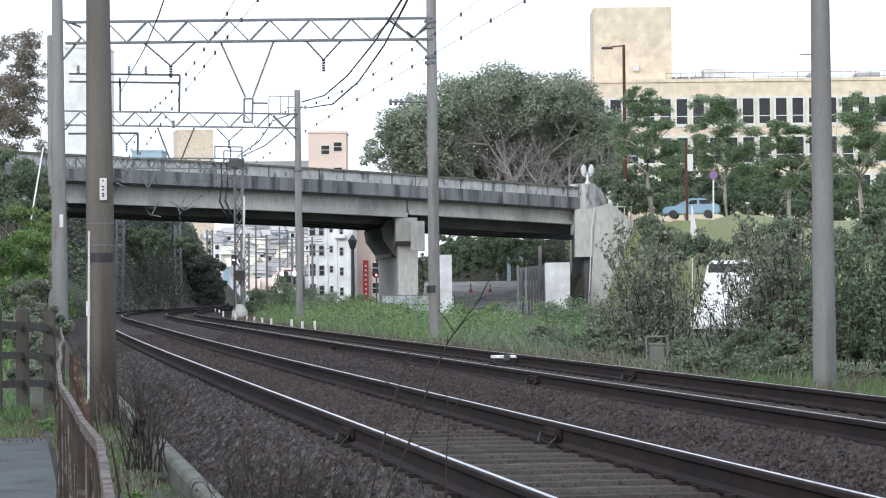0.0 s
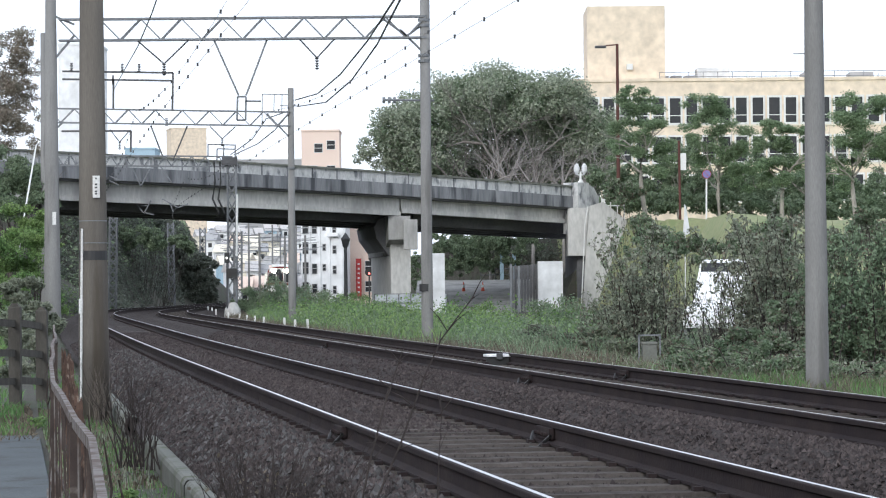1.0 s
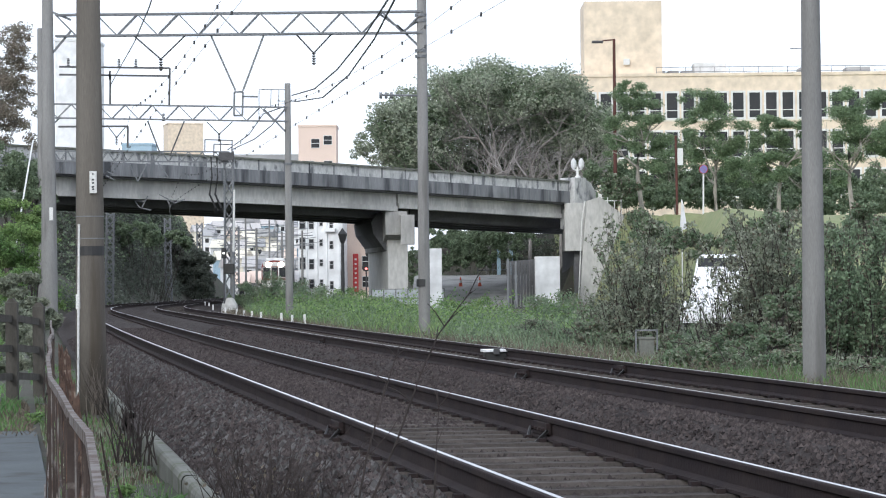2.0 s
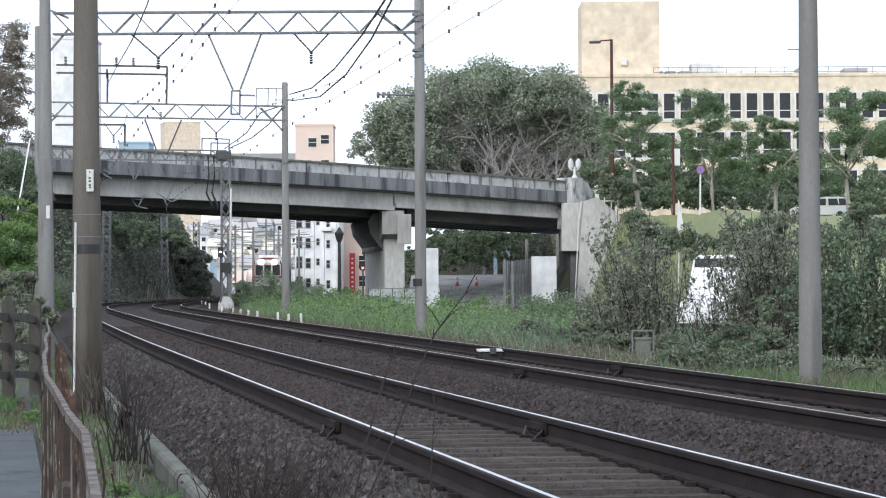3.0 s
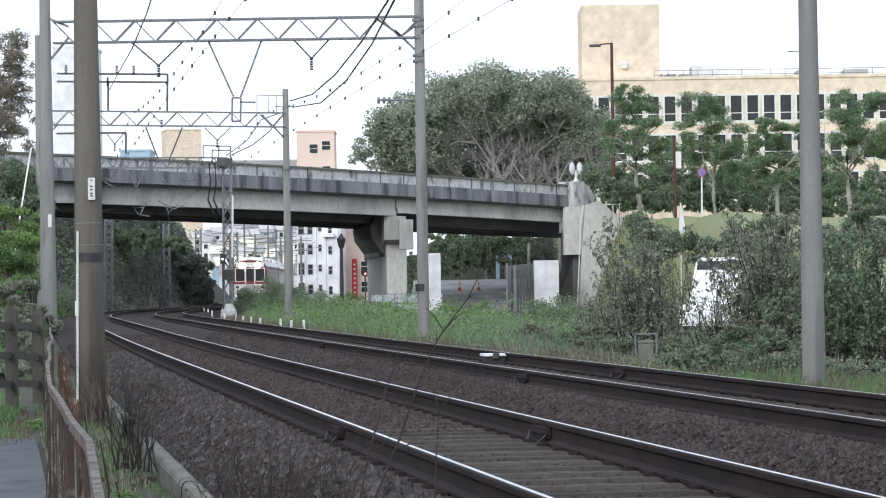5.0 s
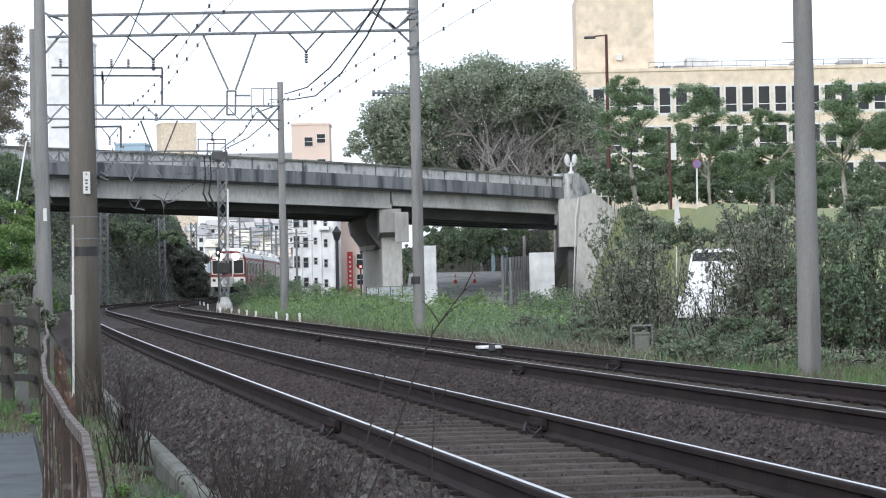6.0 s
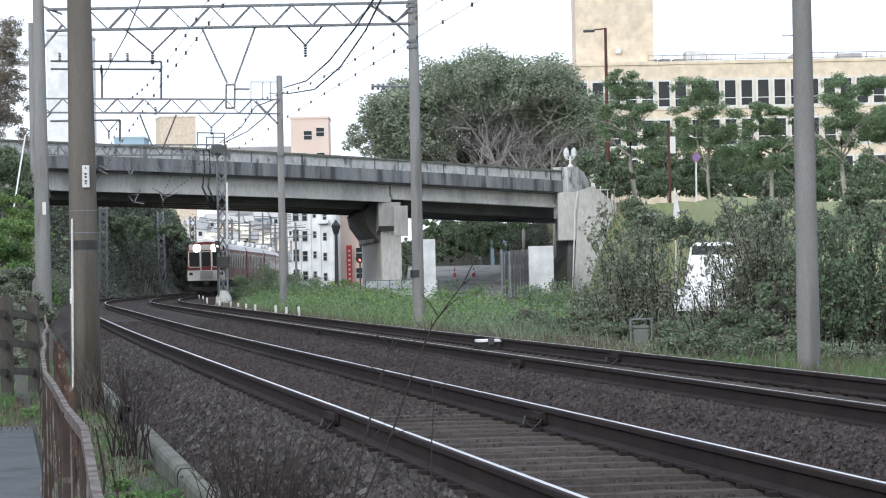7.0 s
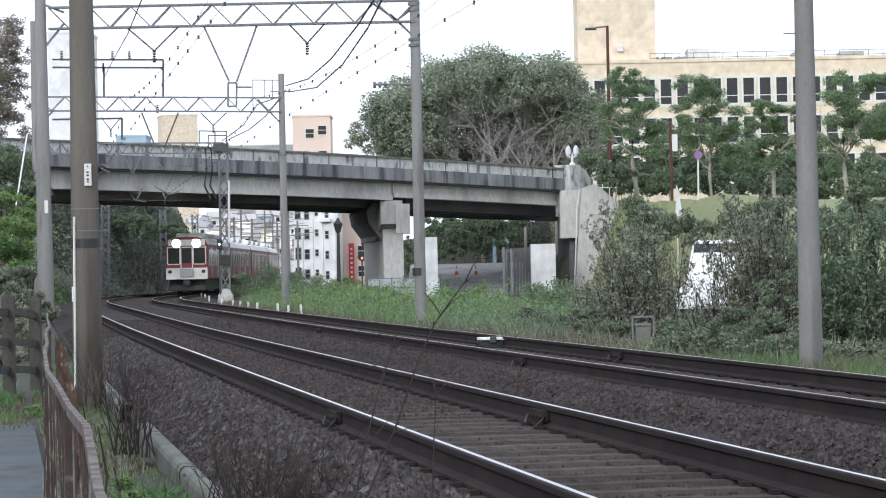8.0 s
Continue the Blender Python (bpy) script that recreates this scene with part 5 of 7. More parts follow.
def twiggy(label, d, xs, y0, y1, n, leaf, seed, per_twig, bark="twig"):
    """A bush of branching stems that rise from a strip of ground, with leaves strung along their twigs."""
    rng, nr = random.Random(seed), np.random.default_rng(seed)
    a, b = Vector(px(xs[0], y0, d)), Vector(px(xs[1], y0, d))
    at = (a + b) / 2
    at.z = gz(at.x, at.y)
    high = px(sum(xs) / 2, y1, d)[2] - at.z
    half = (b.x - a.x) / 2
    t = thing("bush", at, label, "bush")
    bm, spots = bmesh.new(), []
    for k in range(n):
        o = Vector((rng.uniform(-half, half), rng.uniform(-1.2, 1.2), -0.1))
        h = high * (1 - rng.random() ** 2 * 0.65) * (1 - 0.35 * abs(o.x / max(half, 0.1)) ** 2)
        way = Vector((o.x * 0.18 + rng.uniform(-0.22, 0.22), rng.uniform(-0.2, 0.2), 1.0)).normalized()
        pts, m = [o], 7
        for i in range(m):
            way = (way + Vector((rng.uniform(-0.16, 0.16), rng.uniform(-0.16, 0.16), 0.03))).normalized()
            pts.append(pts[-1] + way * h / m)
        r = 0.006 + 0.0035 * h
        tube(bm, pts, [r * (1.1 - 0.95 * i / m) for i in range(m + 1)], 4)
        for i in range(2, m + 1):
            for _ in range(3):
                p = pts[i - 1].lerp(pts[i], rng.random())
                e = (way * 0.8 + Vector((rng.uniform(-1, 1), rng.uniform(-1, 1), rng.uniform(-0.1, 0.6)))).normalized()
                long = rng.uniform(0.18, 0.5) * (1.15 - 0.5 * i / m)
                q1, q2 = p + e * long * 0.5, p + e * long + Vector((0, 0, rng.uniform(-0.06, 0.05)))
                tube(bm, [p, q1, q2], [r * 0.35, r * 0.25, 0.0015], 3)
                for _ in range(per_twig):
                    u = rng.random() ** 0.7
                    c = p.lerp(q2, u) + Vector((rng.gauss(0, 0.035), rng.gauss(0, 0.035), rng.gauss(0, 0.03)))
                    spots.append(c)
    tagged(part("stem", bm, M[bark], t, "thin dark branching stems"), kind="stuff")
    v, f = leaf_mesh([c[:] for c in spots], 0.05, nr, 0.1, 1.9)
    raw("foliage", v, f, M[leaf], t, "small leaves along the twigs")
    v, f = leaf_mesh([c[:] for c in spots[::9]], 0.05, nr, 0.1, 1.9)
    raw("dry_foliage", v + nr.normal(scale=0.03, size=(len(v) // 4, 3)).repeat(4, 0), f, M["leaf_brown"], t, "dry brown leaves")
    return t


def bushes():
    def bl(d, *rows):
        return [(*px(x, y, d + dy), rx, rx * 0.9, rz) for x, y, dy, rx, rz in rows]
    twiggy("tall dark twiggy bush beside the track", 64, (1090, 1180), 592, 340, 46, "leaf_olive", 61, 8)
    twiggy("pale twiggy shrub before the wing wall", 70, (1030, 1110), 585, 440, 30, "leaf_olive", 161, 4)
    twiggy("upright leafy shrub before the wing wall", 78, (1110, 1150), 560, 335, 12, "leaf_mid", 162, 18)
    twiggy("bare twiggy bush in front of the parked van", 62, (1225, 1330), 612, 425, 40, "leaf_olive", 63, 1)
    twiggy("tall dense twiggy bush beside the pole", 60, (1310, 1400), 610, 300, 60, "leaf_olive", 62, 9)
    twiggy("leafy bush behind the pole", 57, (1440, 1590), 630, 350, 62, "leaf_mid", 64, 10)
    mass("bush", "dark green bush among twigs beside the track", bl(63, (1330, 420, 0, .55, .5), (1380, 470, 0, .55, .5), (1370, 370, 2, .5, .45), (1310, 390, 3, .35, .35), (1390, 540, 0, .5, .4)), 11000, 0.05, "leaf_dark", 163, 60)
    mass("bush", "broad-leaved green bush beside the far track", bl(55, (1290, 585, 0, .45, .33), (1340, 570, 0, .5, .45), (1385, 590, 0, .5, .4), (1330, 615, -1, .55, .3), (1370, 520, 1, .4, .35), (1260, 605, 1, .35, .25)), 15000, 0.05, "leaf_mid", 164, 60)
    mass("bush", "dense green bush behind the pole", bl(58, (1480, 500, 0, .6, .5), (1520, 540, 0, .7, .6), (1490, 590, -1, .7, .5), (1560, 590, -1, .7, .5), (1480, 410, 2, .5, .45), (1530, 360, 3, .5, .3), (1590, 520, 0, .5, .6)), 24000, 0.05, "leaf_dark", 165, 100)
    mass("bush", "round green shrub at the foot of a park tree", bl(203, (1078, 306, 0, .7, .7), (1096, 300, 0, .8, .8), (1104, 316, 0, .8, .6), (1084, 318, 0, .7, .5)), 6000, 0.13, "leaf_mid", 166, 10)
    mass("bush", "olive bush on the slope", bl(90, (1400, 400, 0, 1.0, .7), (1470, 390, 0, 1.1, .7), (1540, 390, 0, 1.1, .7)), 14300, 0.062, "leaf_olive", 65, 60)
    mass("bush", "young shrubs on the grass slope", bl(120, (1120, 380, 0, .8, .9), (1150, 400, 0, .9, .8), (1190, 400, 0, .8, .7), (1240, 410, 0, .7, .6), (1290, 390, 0, .7, .6)), 11700, 0.074, "leaf_mid", 66, 60)
    mass("hedge", "dense green hedge behind the road", bl(216, *[(1075 + 26 * k, 318 + (k * 7) % 11 + 0.6 * k, (k * 3) % 5, 1.5, 1.0) for k in range(21)]), 30000, 0.15, "leaf_dark", 67, 0, category="hedge")
    mass("hedge", "dark green shrubs under the park trees", bl(224, *[(1060 + 30 * k, 285 + (k * 13) % 25, (k * 3) % 5, 1.7, 1.3) for k in range(18)]), 20000, 0.17, "leaf_dark", 86, 0, category="hedge")
    for k, (x, y, d, r, rz, lf) in enumerate(((440, 512, 172, 1.3, .5, "leaf_dark"), (485, 508, 168, 1.4, .7, "leaf_mid"), (540, 520, 160, 1.5, .6, "leaf_mid"), (600, 522, 165, 1.5, .5, "leaf_fresh"), (655, 535, 150, 1.2, .5, "leaf_mid"), (700, 545, 140, 1.3, .5, "leaf_fresh"), (800, 548, 130, 1.4, .5, "leaf_fresh"), (850, 545, 135, 1.3, .6, "leaf_fresh"), (960, 545, 130, 1.4, .7, "leaf_mid"), (1010, 550, 120, 1.3, .8, "leaf_mid"), (1050, 560, 105, 1.0, .7, "leaf_olive"), (910, 560, 120, 1.2, .4, "leaf_mid"))):
        mass("weed_clump", "rank green weed clump beside the far track", bl(d, (x - 16, y, 0, r * .8, rz * 1.35), (x, y - 4, 1, r * .8, rz * 1.5), (x + 18, y + 3, -1, r * .8, rz * 1.25)), 7000, 0.05, lf, 120 + k, 24, category="weeds", long=2.4)
    mass("low_bush", "low dense brush along the far track's edge", bl(50, (1215, 606, 3, .5, .36), (1270, 616, 1, .5, .4), (1320, 622, 0, .5, .42), (1370, 628, 0, .5, .42), (1400, 632, 0, .4, .36), (1480, 636, 0, .5, .42), (1525, 642, -1, .5, .42), (1575, 646, -2, .5, .46), (1180, 596, 5, .4, .34)), 30000, 0.04, "leaf_mid", 87, 60)
    mass("low_bush", "low olive brush along the far track's edge", bl(62, (1060, 575, 3, .5, .3), (1100, 585, 1, .5, .3), (1170, 590, 0, .5, .35), (1020, 570, 6, .5, .3), (980, 565, 10, .5, .3), (940, 562, 15, .6, .3)), 16000, 0.045, "leaf_olive", 88, 60)
    # wood on the left bank
    mass("bank_bush", "fresh green bushes on the railway bank", bl(105, (20, 420, 0, 1.0, .7), (50, 470, 0, .8, .6), (10, 500, -4, .9, .6), (60, 400, 3, .8, .6), (85, 520, 0, .5, .5), (30, 380, 6, 1.2, .7), (-20, 440, 0, 1.2, 1)), 23400, 0.062, "leaf_fresh", 68, 40)
    mass("bank_bush", "dark green shrubs high on the bank", bl(125, (20, 330, 0, 1.3, .9), (60, 330, 3, .9, .7), (0, 280, 0, 1.2, .9), (40, 290, 5, .9, .6), (-30, 350, 0, 1.5, 1.5)), 18200, 0.081, "leaf_dark", 69, 40)
    mass("bank_bush", "grassy growth at the bank's foot", bl(70, (15, 500, 0, .6, .35), (40, 540, -5, .5, .4), (70, 560, -5, .4, .3), (10, 560, -8, .5, .4), (45, 600, -14, .4, .3), (15, 640, -18, .4, .25)), 15600, 0.043, "leaf_olive", 70, 0, long=3.5)
    at = Vector(px(10, 330, 150))
    at.z = gz(at.x, at.y)
    crown = ((10, 60, 1.3), (32, 50, 0.9), (-15, 90, 1.6), (36, 100, 1.0), (8, 120, 1.4), (40, 145, 0.8), (0, 165, 1.5), (30, 190, 1.0), (-10, 215, 1.5), (22, 235, 1.2), (-30, 150, 1.6))
    tree(at, "brownish autumn tree on the bank", 4.0, 0.2, [(*(Vector(px(x, y, 150)) - at), r, r, r * .85) for x, y, r in crown], 26000, 0.07, "leaf_autumn", "bark", 71, depth=4, limb_len=2.2, shell=0.2)
    # dark wood beyond the bridge; leaf_shade holds its shade in the colour
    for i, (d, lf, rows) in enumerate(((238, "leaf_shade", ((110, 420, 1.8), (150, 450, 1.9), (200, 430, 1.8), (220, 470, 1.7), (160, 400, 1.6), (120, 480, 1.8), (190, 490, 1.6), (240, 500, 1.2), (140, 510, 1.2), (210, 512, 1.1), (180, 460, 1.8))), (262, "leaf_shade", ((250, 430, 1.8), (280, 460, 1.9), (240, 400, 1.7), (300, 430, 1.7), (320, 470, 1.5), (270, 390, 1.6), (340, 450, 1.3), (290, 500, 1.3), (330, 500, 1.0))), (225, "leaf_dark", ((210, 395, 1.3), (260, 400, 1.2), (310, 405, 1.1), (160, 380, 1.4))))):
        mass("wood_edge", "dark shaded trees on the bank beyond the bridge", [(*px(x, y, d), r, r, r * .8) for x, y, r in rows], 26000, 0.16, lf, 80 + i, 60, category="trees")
    # the clumps at x 718 to 726 are added in place of a darkish wall
    mass("wood_edge", "dark trees under the far span, with clumps added for a wall", [(*px(x, y, 224), r, r * .8, r * .8) for x, y, r in ((724, 430, 0.7), (718, 455, 0.7), (726, 475, 0.6), (765, 400, 1.0), (790, 420, 1.3), (830, 410, 1.4), (870, 405, 1.4), (905, 400, 1.3), (810, 440, 1.0), (850, 435, 1.0), (890, 430, 1.0), (775, 445, 0.9))], 20000, 0.12, "leaf_dark", 89, 40, category="trees")
    mass("wood_edge", "bushes at the foot of the cutting, shade in their leaf colour", [(*px(x, y, 258), r, r, r * .9) for x, y, r in ((345, 440, 1.1), (352, 470, 1.1), (356, 500, 1.1), (340, 490, 1.3), (362, 515, 0.8))], 9000, 0.14, "leaf_shade", 90, 30, category="trees")
    mass("wood_edge", "dark shrubs on the slope behind the bridge", [(*px(x, y, 236), r, r, r * .8) for x, y, r in ((780, 420, 1.6), (830, 410, 1.7), (880, 420, 1.6), (760, 460, 1.2), (920, 400, 1.6), (800, 380, 1.5), (860, 375, 1.5), (700, 440, 1.0), (820, 455, 1.0))], 20800, 0.124, "leaf_dark", 85, 40, category="trees")


bushes()


def blades(name, label, count, x0, x1, y0, y1, h, material, seed, category="grass", q=None, lean=0.35, width=0.012):
    """Grass blades, each a bent strip of two faces, over a patch; q keeps them to a strip beside the track."""
    nr = np.random.default_rng(seed)
    y = nr.uniform(y0, y1, count)
    x = nr.uniform(x0, x1, count) + (np.interp(y, LY, LX) if q else 0)
    z = ground_height(x, y)
    k = 0.6 + 0.4 * np.sin(x * 1.7 + y * 0.31 + seed) * np.sin(y * 0.9 - x * 0.4)
    hh = h * nr.uniform(0.4, 1.25, count) * (0.3 + 0.7 * np.clip(k, 0, 1) ** 1.5)
    a = nr.uniform(0, 6.28, count)
    dx, dy = np.cos(a) * lean * hh, np.sin(a) * lean * hh
    w = width * nr.uniform(0.5, 1.4, count) * (1 + y / 120.0)
    p, m = np.stack([x, y, z - 0.03], 1), np.stack([x + dx * 0.35, y + dy * 0.35, z + hh * 0.6], 1)
    t = np.stack([x + dx, y + dy, z + hh], 1)
    side = np.stack([w, 0 * w, 0 * w], 1)
    v = np.stack([p - side, p + side, m + side * 0.7, m - side * 0.7, t], 1).reshape(-1, 3)
    i = np.arange(count)[:, None] * 5
    f = np.concatenate([i + np.array([0, 1, 2]), i + np.array([0, 2, 3]), i + np.array([3, 2, 4])])
    return tagged(raw(name, v, f, material), label, category, kind="stuff")


blades("tall_weeds", "tall fresh green weeds beside the far track", 16000, 7.9, 14.0, 78, 200, 0.8, M["leaf_fresh"], 91, q=True, width=0.008, lean=0.5)
blades("tall_weeds", "dark green weeds beside the far track", 9000, 7.9, 14.5, 62, 200, 0.9, M["leaf_mid"], 97, q=True, width=0.008, lean=0.7)
blades("tall_weeds", "dry and olive weeds beside the far track", 14000, 6.9, 13.0, 48, 190, 0.4, M["leaf_olive"], 92, q=True, width=0.006, lean=0.6)
blades("tall_weeds", "brown dead weed stalks beside the far track", 16000, 6.6, 9.5, 56, 190, 0.5, M["leaf_brown"], 98, q=True, width=0.004, lean=0.4)
blades("low_weeds", "low mixed weeds at the far track's edge", 7000, 6.3, 11.0, 34, 62, 0.26, M["leaf_weed"], 99, q=True, width=0.005, lean=0.7)
blades("low_weeds", "low dry weeds at the far track's edge", 5000, 6.2, 11.0, 34, 60, 0.3, M["leaf_brown"], 100, q=True, width=0.004, lean=0.7)
blades("grass", "short green grass along the kerb", 3600, -3.0, -2.1, 12, 60, 0.1, M["leaf_weed"], 93, q=True, width=0.003)
blades("dry_grass", "short dry grass along the path", 1500, -3.0, -2.15, 14, 34, 0.08, M["leaf_olive"], 96, q=True, width=0.003)
blades("leaf_litter", "brown fallen leaves and dead stalks along the kerb", 2200, -3.0, -2.1, 12, 40, 0.04, M["leaf_brown"], 97, category="leaf litter", q=True, lean=1.2, width=0.011)
blades("weeds", "broad-leaved fresh weeds along the kerb", 1500, -2.8, -2.08, 13, 21, 0.15, M["leaf_weed"], 98, category="weeds", q=True, lean=0.9, width=0.012)
blades("verge_grass", "rough green grass at the end of the path", 5000, -8.5, -3.2, 31.5, 46, 0.2, M["leaf_weed"], 211, q=True, width=0.006, lean=0.7)
blades("verge_litter", "brown dead grass and leaves at the end of the path", 4000, -6.6, -3.1, 30.5, 40, 0.12, M["leaf_brown"], 212, q=True, width=0.008, lean=1.0)
blades("bank_grass", "green grass on the bank", 14000, -12.0, -3.6, 46, 150, 0.5, M["leaf_fresh"], 94, q=True, width=0.012)


def ivy(name, label, count, q0, q1, y0, y1, material, seed, size, lift=0.5, category="undergrowth"):
    """Leaves that hug the sloping ground beside the track."""
    nr = np.random.default_rng(seed)
    y = nr.uniform(y0, y1, count)
    x = np.interp(y, LY, LX) + nr.uniform(q0, q1, count)
    bumps = 0.5 + 0.5 * np.sin(x * 1.9 + seed) * np.sin(y * 0.45 + x * 0.3) + 0.3 * np.sin(y * 1.7 + x)
    z = ground_height(x, y) + lift * np.clip(bumps, 0.05, 1.4) * nr.uniform(0.2, 1.0, count)
    v, f = leaf_mesh(np.stack([x, y, z], 1), size, nr, 0.2)
    return tagged(raw(name, v, f, material), label, category, kind="stuff")


# The first growth has the cutting's shade painted into its leaves.
ivy("hillside_growth", "tangled growth on the cutting beyond the bridge, shade in its leaf colour", 42000, -9.5, -3.3, 205, 330, M["leaf_shade"], 201, 0.17, 1.1)
ivy("hillside_growth", "dull green shrubs on the cutting beyond the bridge", 8000, -10.0, -5.0, 205, 320, M["leaf_dark"], 202, 0.17, 1.5)
ivy("leafy_weeds", "rank fresh green leafy weeds beside the far track", 34000, 8.3, 14.5, 84, 200, M["leaf_fresh"], 221, 0.065, 1.25, category="weeds")
ivy("leafy_weeds", "dull green leafy weeds beside the far track", 22000, 7.9, 14.5, 66, 200, M["leaf_mid"], 222, 0.06, 1.1, category="weeds")
ivy("leafy_weeds", "low brownish weeds along the far track's edge", 12000, 6.7, 9.0, 50, 190, M["leaf_brown"], 223, 0.045, 0.35, category="weeds")
ivy("bank_growth", "low green growth on the railway bank", 22000, -14.0, -3.5, 52, 200, M["leaf_fresh"], 203, 0.075, 0.5)
ivy("bank_growth", "dark low growth on the railway bank", 16000, -14.0, -3.8, 60, 205, M["leaf_mid"], 204, 0.09, 0.8)


# ---- the train ----
def build_car(front):
    c = thing("train_car", (0, 0, 0), "maroon and white leading train car with lit headlights" if front else "maroon train car with a pale roof and window strips", "train car", "train")
    L, Wd = 20.2, 1.37
    body = [(-Wd, 1.05), (-Wd, 3.2), (-1.2, 3.52), (-0.75, 3.7), (0, 3.76), (0.75, 3.7), (1.2, 3.52), (Wd, 3.2), (Wd, 1.05)]
    part("body", prism(bmesh.new(), body, "y", -L, 0.0), M["maroon"], c, "maroon body")
    part("roof", prism(bmesh.new(), [(a * 1.01, b + 0.02) for a, b in body[1:-1]], "y", -L - 0.01, -0.12), M["train_roof"], c, "pale roof")
    part("lower_side", box(bmesh.new(), (-Wd - 0.012, -L + 0.01, 1.02), (Wd + 0.012, -0.02, 1.42)), M["maroon"], c, "lower body side")
    part("underframe", box(bmesh.new(), (-1.15, -L + 0.6, 0.3), (1.15, -0.6, 1.05), 0.05), M["underframe"], c, "dark underframe")
    for y in (-3.2, -16.8):
        bm = bmesh.new()
        for a in (-1.05, 1.05):
            for s in (-0.75, 0.75):
                rod(bm, (s - 0.06, y + a, 0.43), (s + 0.06, y + a, 0.43), 0.43, sides=20)
        box(bm, (-1.0, y - 1.5, 0.4), (1.0, y + 1.5, 0.62), 0.04)
        part("bogie", bm, M["underframe"], c, "dark wheeled bogie")
    for i in range(11):
        y = -1.6 - i * 1.72
        for s in (-1, 1):
            door = i % 3 == 1
            bm = bmesh.new()
            z0, z1 = (1.1, 3.05) if door else (1.85, 2.95)
            w = 0.62 if door else 0.7
            x = s * (Wd + 0.006)
            for lo, hi in (((x - 0.02, y - w, z0), (x + 0.02, y - w + 0.06, z1)), ((x - 0.02, y + w - 0.06, z0), (x + 0.02, y + w, z1)), ((x - 0.02, y - w, z1 - 0.1), (x + 0.02, y + w, z1))):
                box(bm, lo, hi)
            wd = part("door" if door else "window", bm, M["train_white"], c, "pale-framed opening in the side")
            bm = bmesh.new()
            box(bm, (x - 0.014, y - w + 0.1, max(z0, 1.9)), (x + 0.014, y + w - 0.1, z1 - 0.1))
            part("pane", bm, M["glass"], wd, "dark window pane")
    for y in (-4.5, -10.0, -15.5):
        part("roof_unit", box(bmesh.new(), (-0.95, y - 1.3, 3.7), (0.95, y + 1.3, 4.02), 0.1), M["train_roof"], c, "pale roof cooling unit")
    if not front:
        return c
    bm = bmesh.new()
    prism(bm, [(-1.32, 1.12), (-1.32, 3.2), (-1.12, 3.5), (-0.6, 3.68), (0.6, 3.68), (1.12, 3.5), (1.32, 3.2), (1.32, 1.12)], "y", -0.02, 0.10)
    face = part("face", bm, M["maroon"], c, "maroon car end")
    part("white_panel", box(bmesh.new(), (-1.34, 0.0, 0.98), (1.34, 0.135, 1.72), 0.03), M["train_white"], face, "white lower panel")
    part("white_brow", box(bmesh.new(), (-1.2, 0.0, 3.14), (1.2, 0.13, 3.56), 0.06), M["train_white"], face, "pale brow over the windows")
    for x0, x1, nm in ((-1.2, -0.46, "front_window"), (-0.34, 0.34, "end_door"), (0.46, 1.2, "front_window")):
        bm = bmesh.new()
        z0 = 1.98 if nm == "front_window" else 1.2
        for lo, hi in (((x0 - 0.06, 0.09, z0), (x0, 0.15, 3.08)), ((x1, 0.09, z0), (x1 + 0.06, 0.15, 3.08)), ((x0, 0.09, 3.02), (x1, 0.15, 3.08)), ((x0, 0.09, z0 - 0.05), (x1, 0.15, z0))):
            box(bm, lo, hi)
        fr = part(nm, bm, M["train_white"], face, "pale frame")
    for x0, x1 in ((-1.2, -0.46), (-0.3, 0.3), (0.46, 1.2)):
        part("windscreen", box(bmesh.new(), (x0, 0.08, 2.02), (x1, 0.12, 3.02)), M["glass"], face, "dark windscreen")
    for x in (-0.64, 0.64):
        bm = bmesh.new()
        rod(bm, (x, 0.10, 3.3), (x, 0.19, 3.3), 0.29, sides=16)
        hl = part("headlight_case", bm, M["steel"], c, "round headlight rim")
        bm = bmesh.new()
        rod(bm, (x, 0.18, 3.3), (x, 0.20, 3.3), 0.26, sides=16)
        part("headlight", bm, M["headlight"], hl, "shining headlight")
    for x in (-1.08, 1.08):
        bm = bmesh.new()
        box(bm, (x - 0.12, 0.12, 1.38), (x + 0.12, 0.17, 1.58), 0.02)
        part("marker_light", bm, M["black"], face, "dark marker light")
    part("gangway_plate", box(bmesh.new(), (-0.42, 0.1, 1.15), (0.42, 0.32, 1.7), 0.05), M["grey_wall"], c, "grey gangway step")
    bm = bmesh.new()
    box(bm, (-0.2, 0.0, 0.62), (0.2, 0.5, 0.95), 0.04)
    part("coupler", bm, M["underframe"], c, "dark coupler")
    part("skirt", box(bmesh.new(), (-1.2, -0.3, 0.24), (1.2, 0.05, 0.55), 0.06), M["underframe"], c, "dark pilot plate")
    return c


CARS = [build_car(True)]
CARS += [build_car(False) for _ in range(3)]


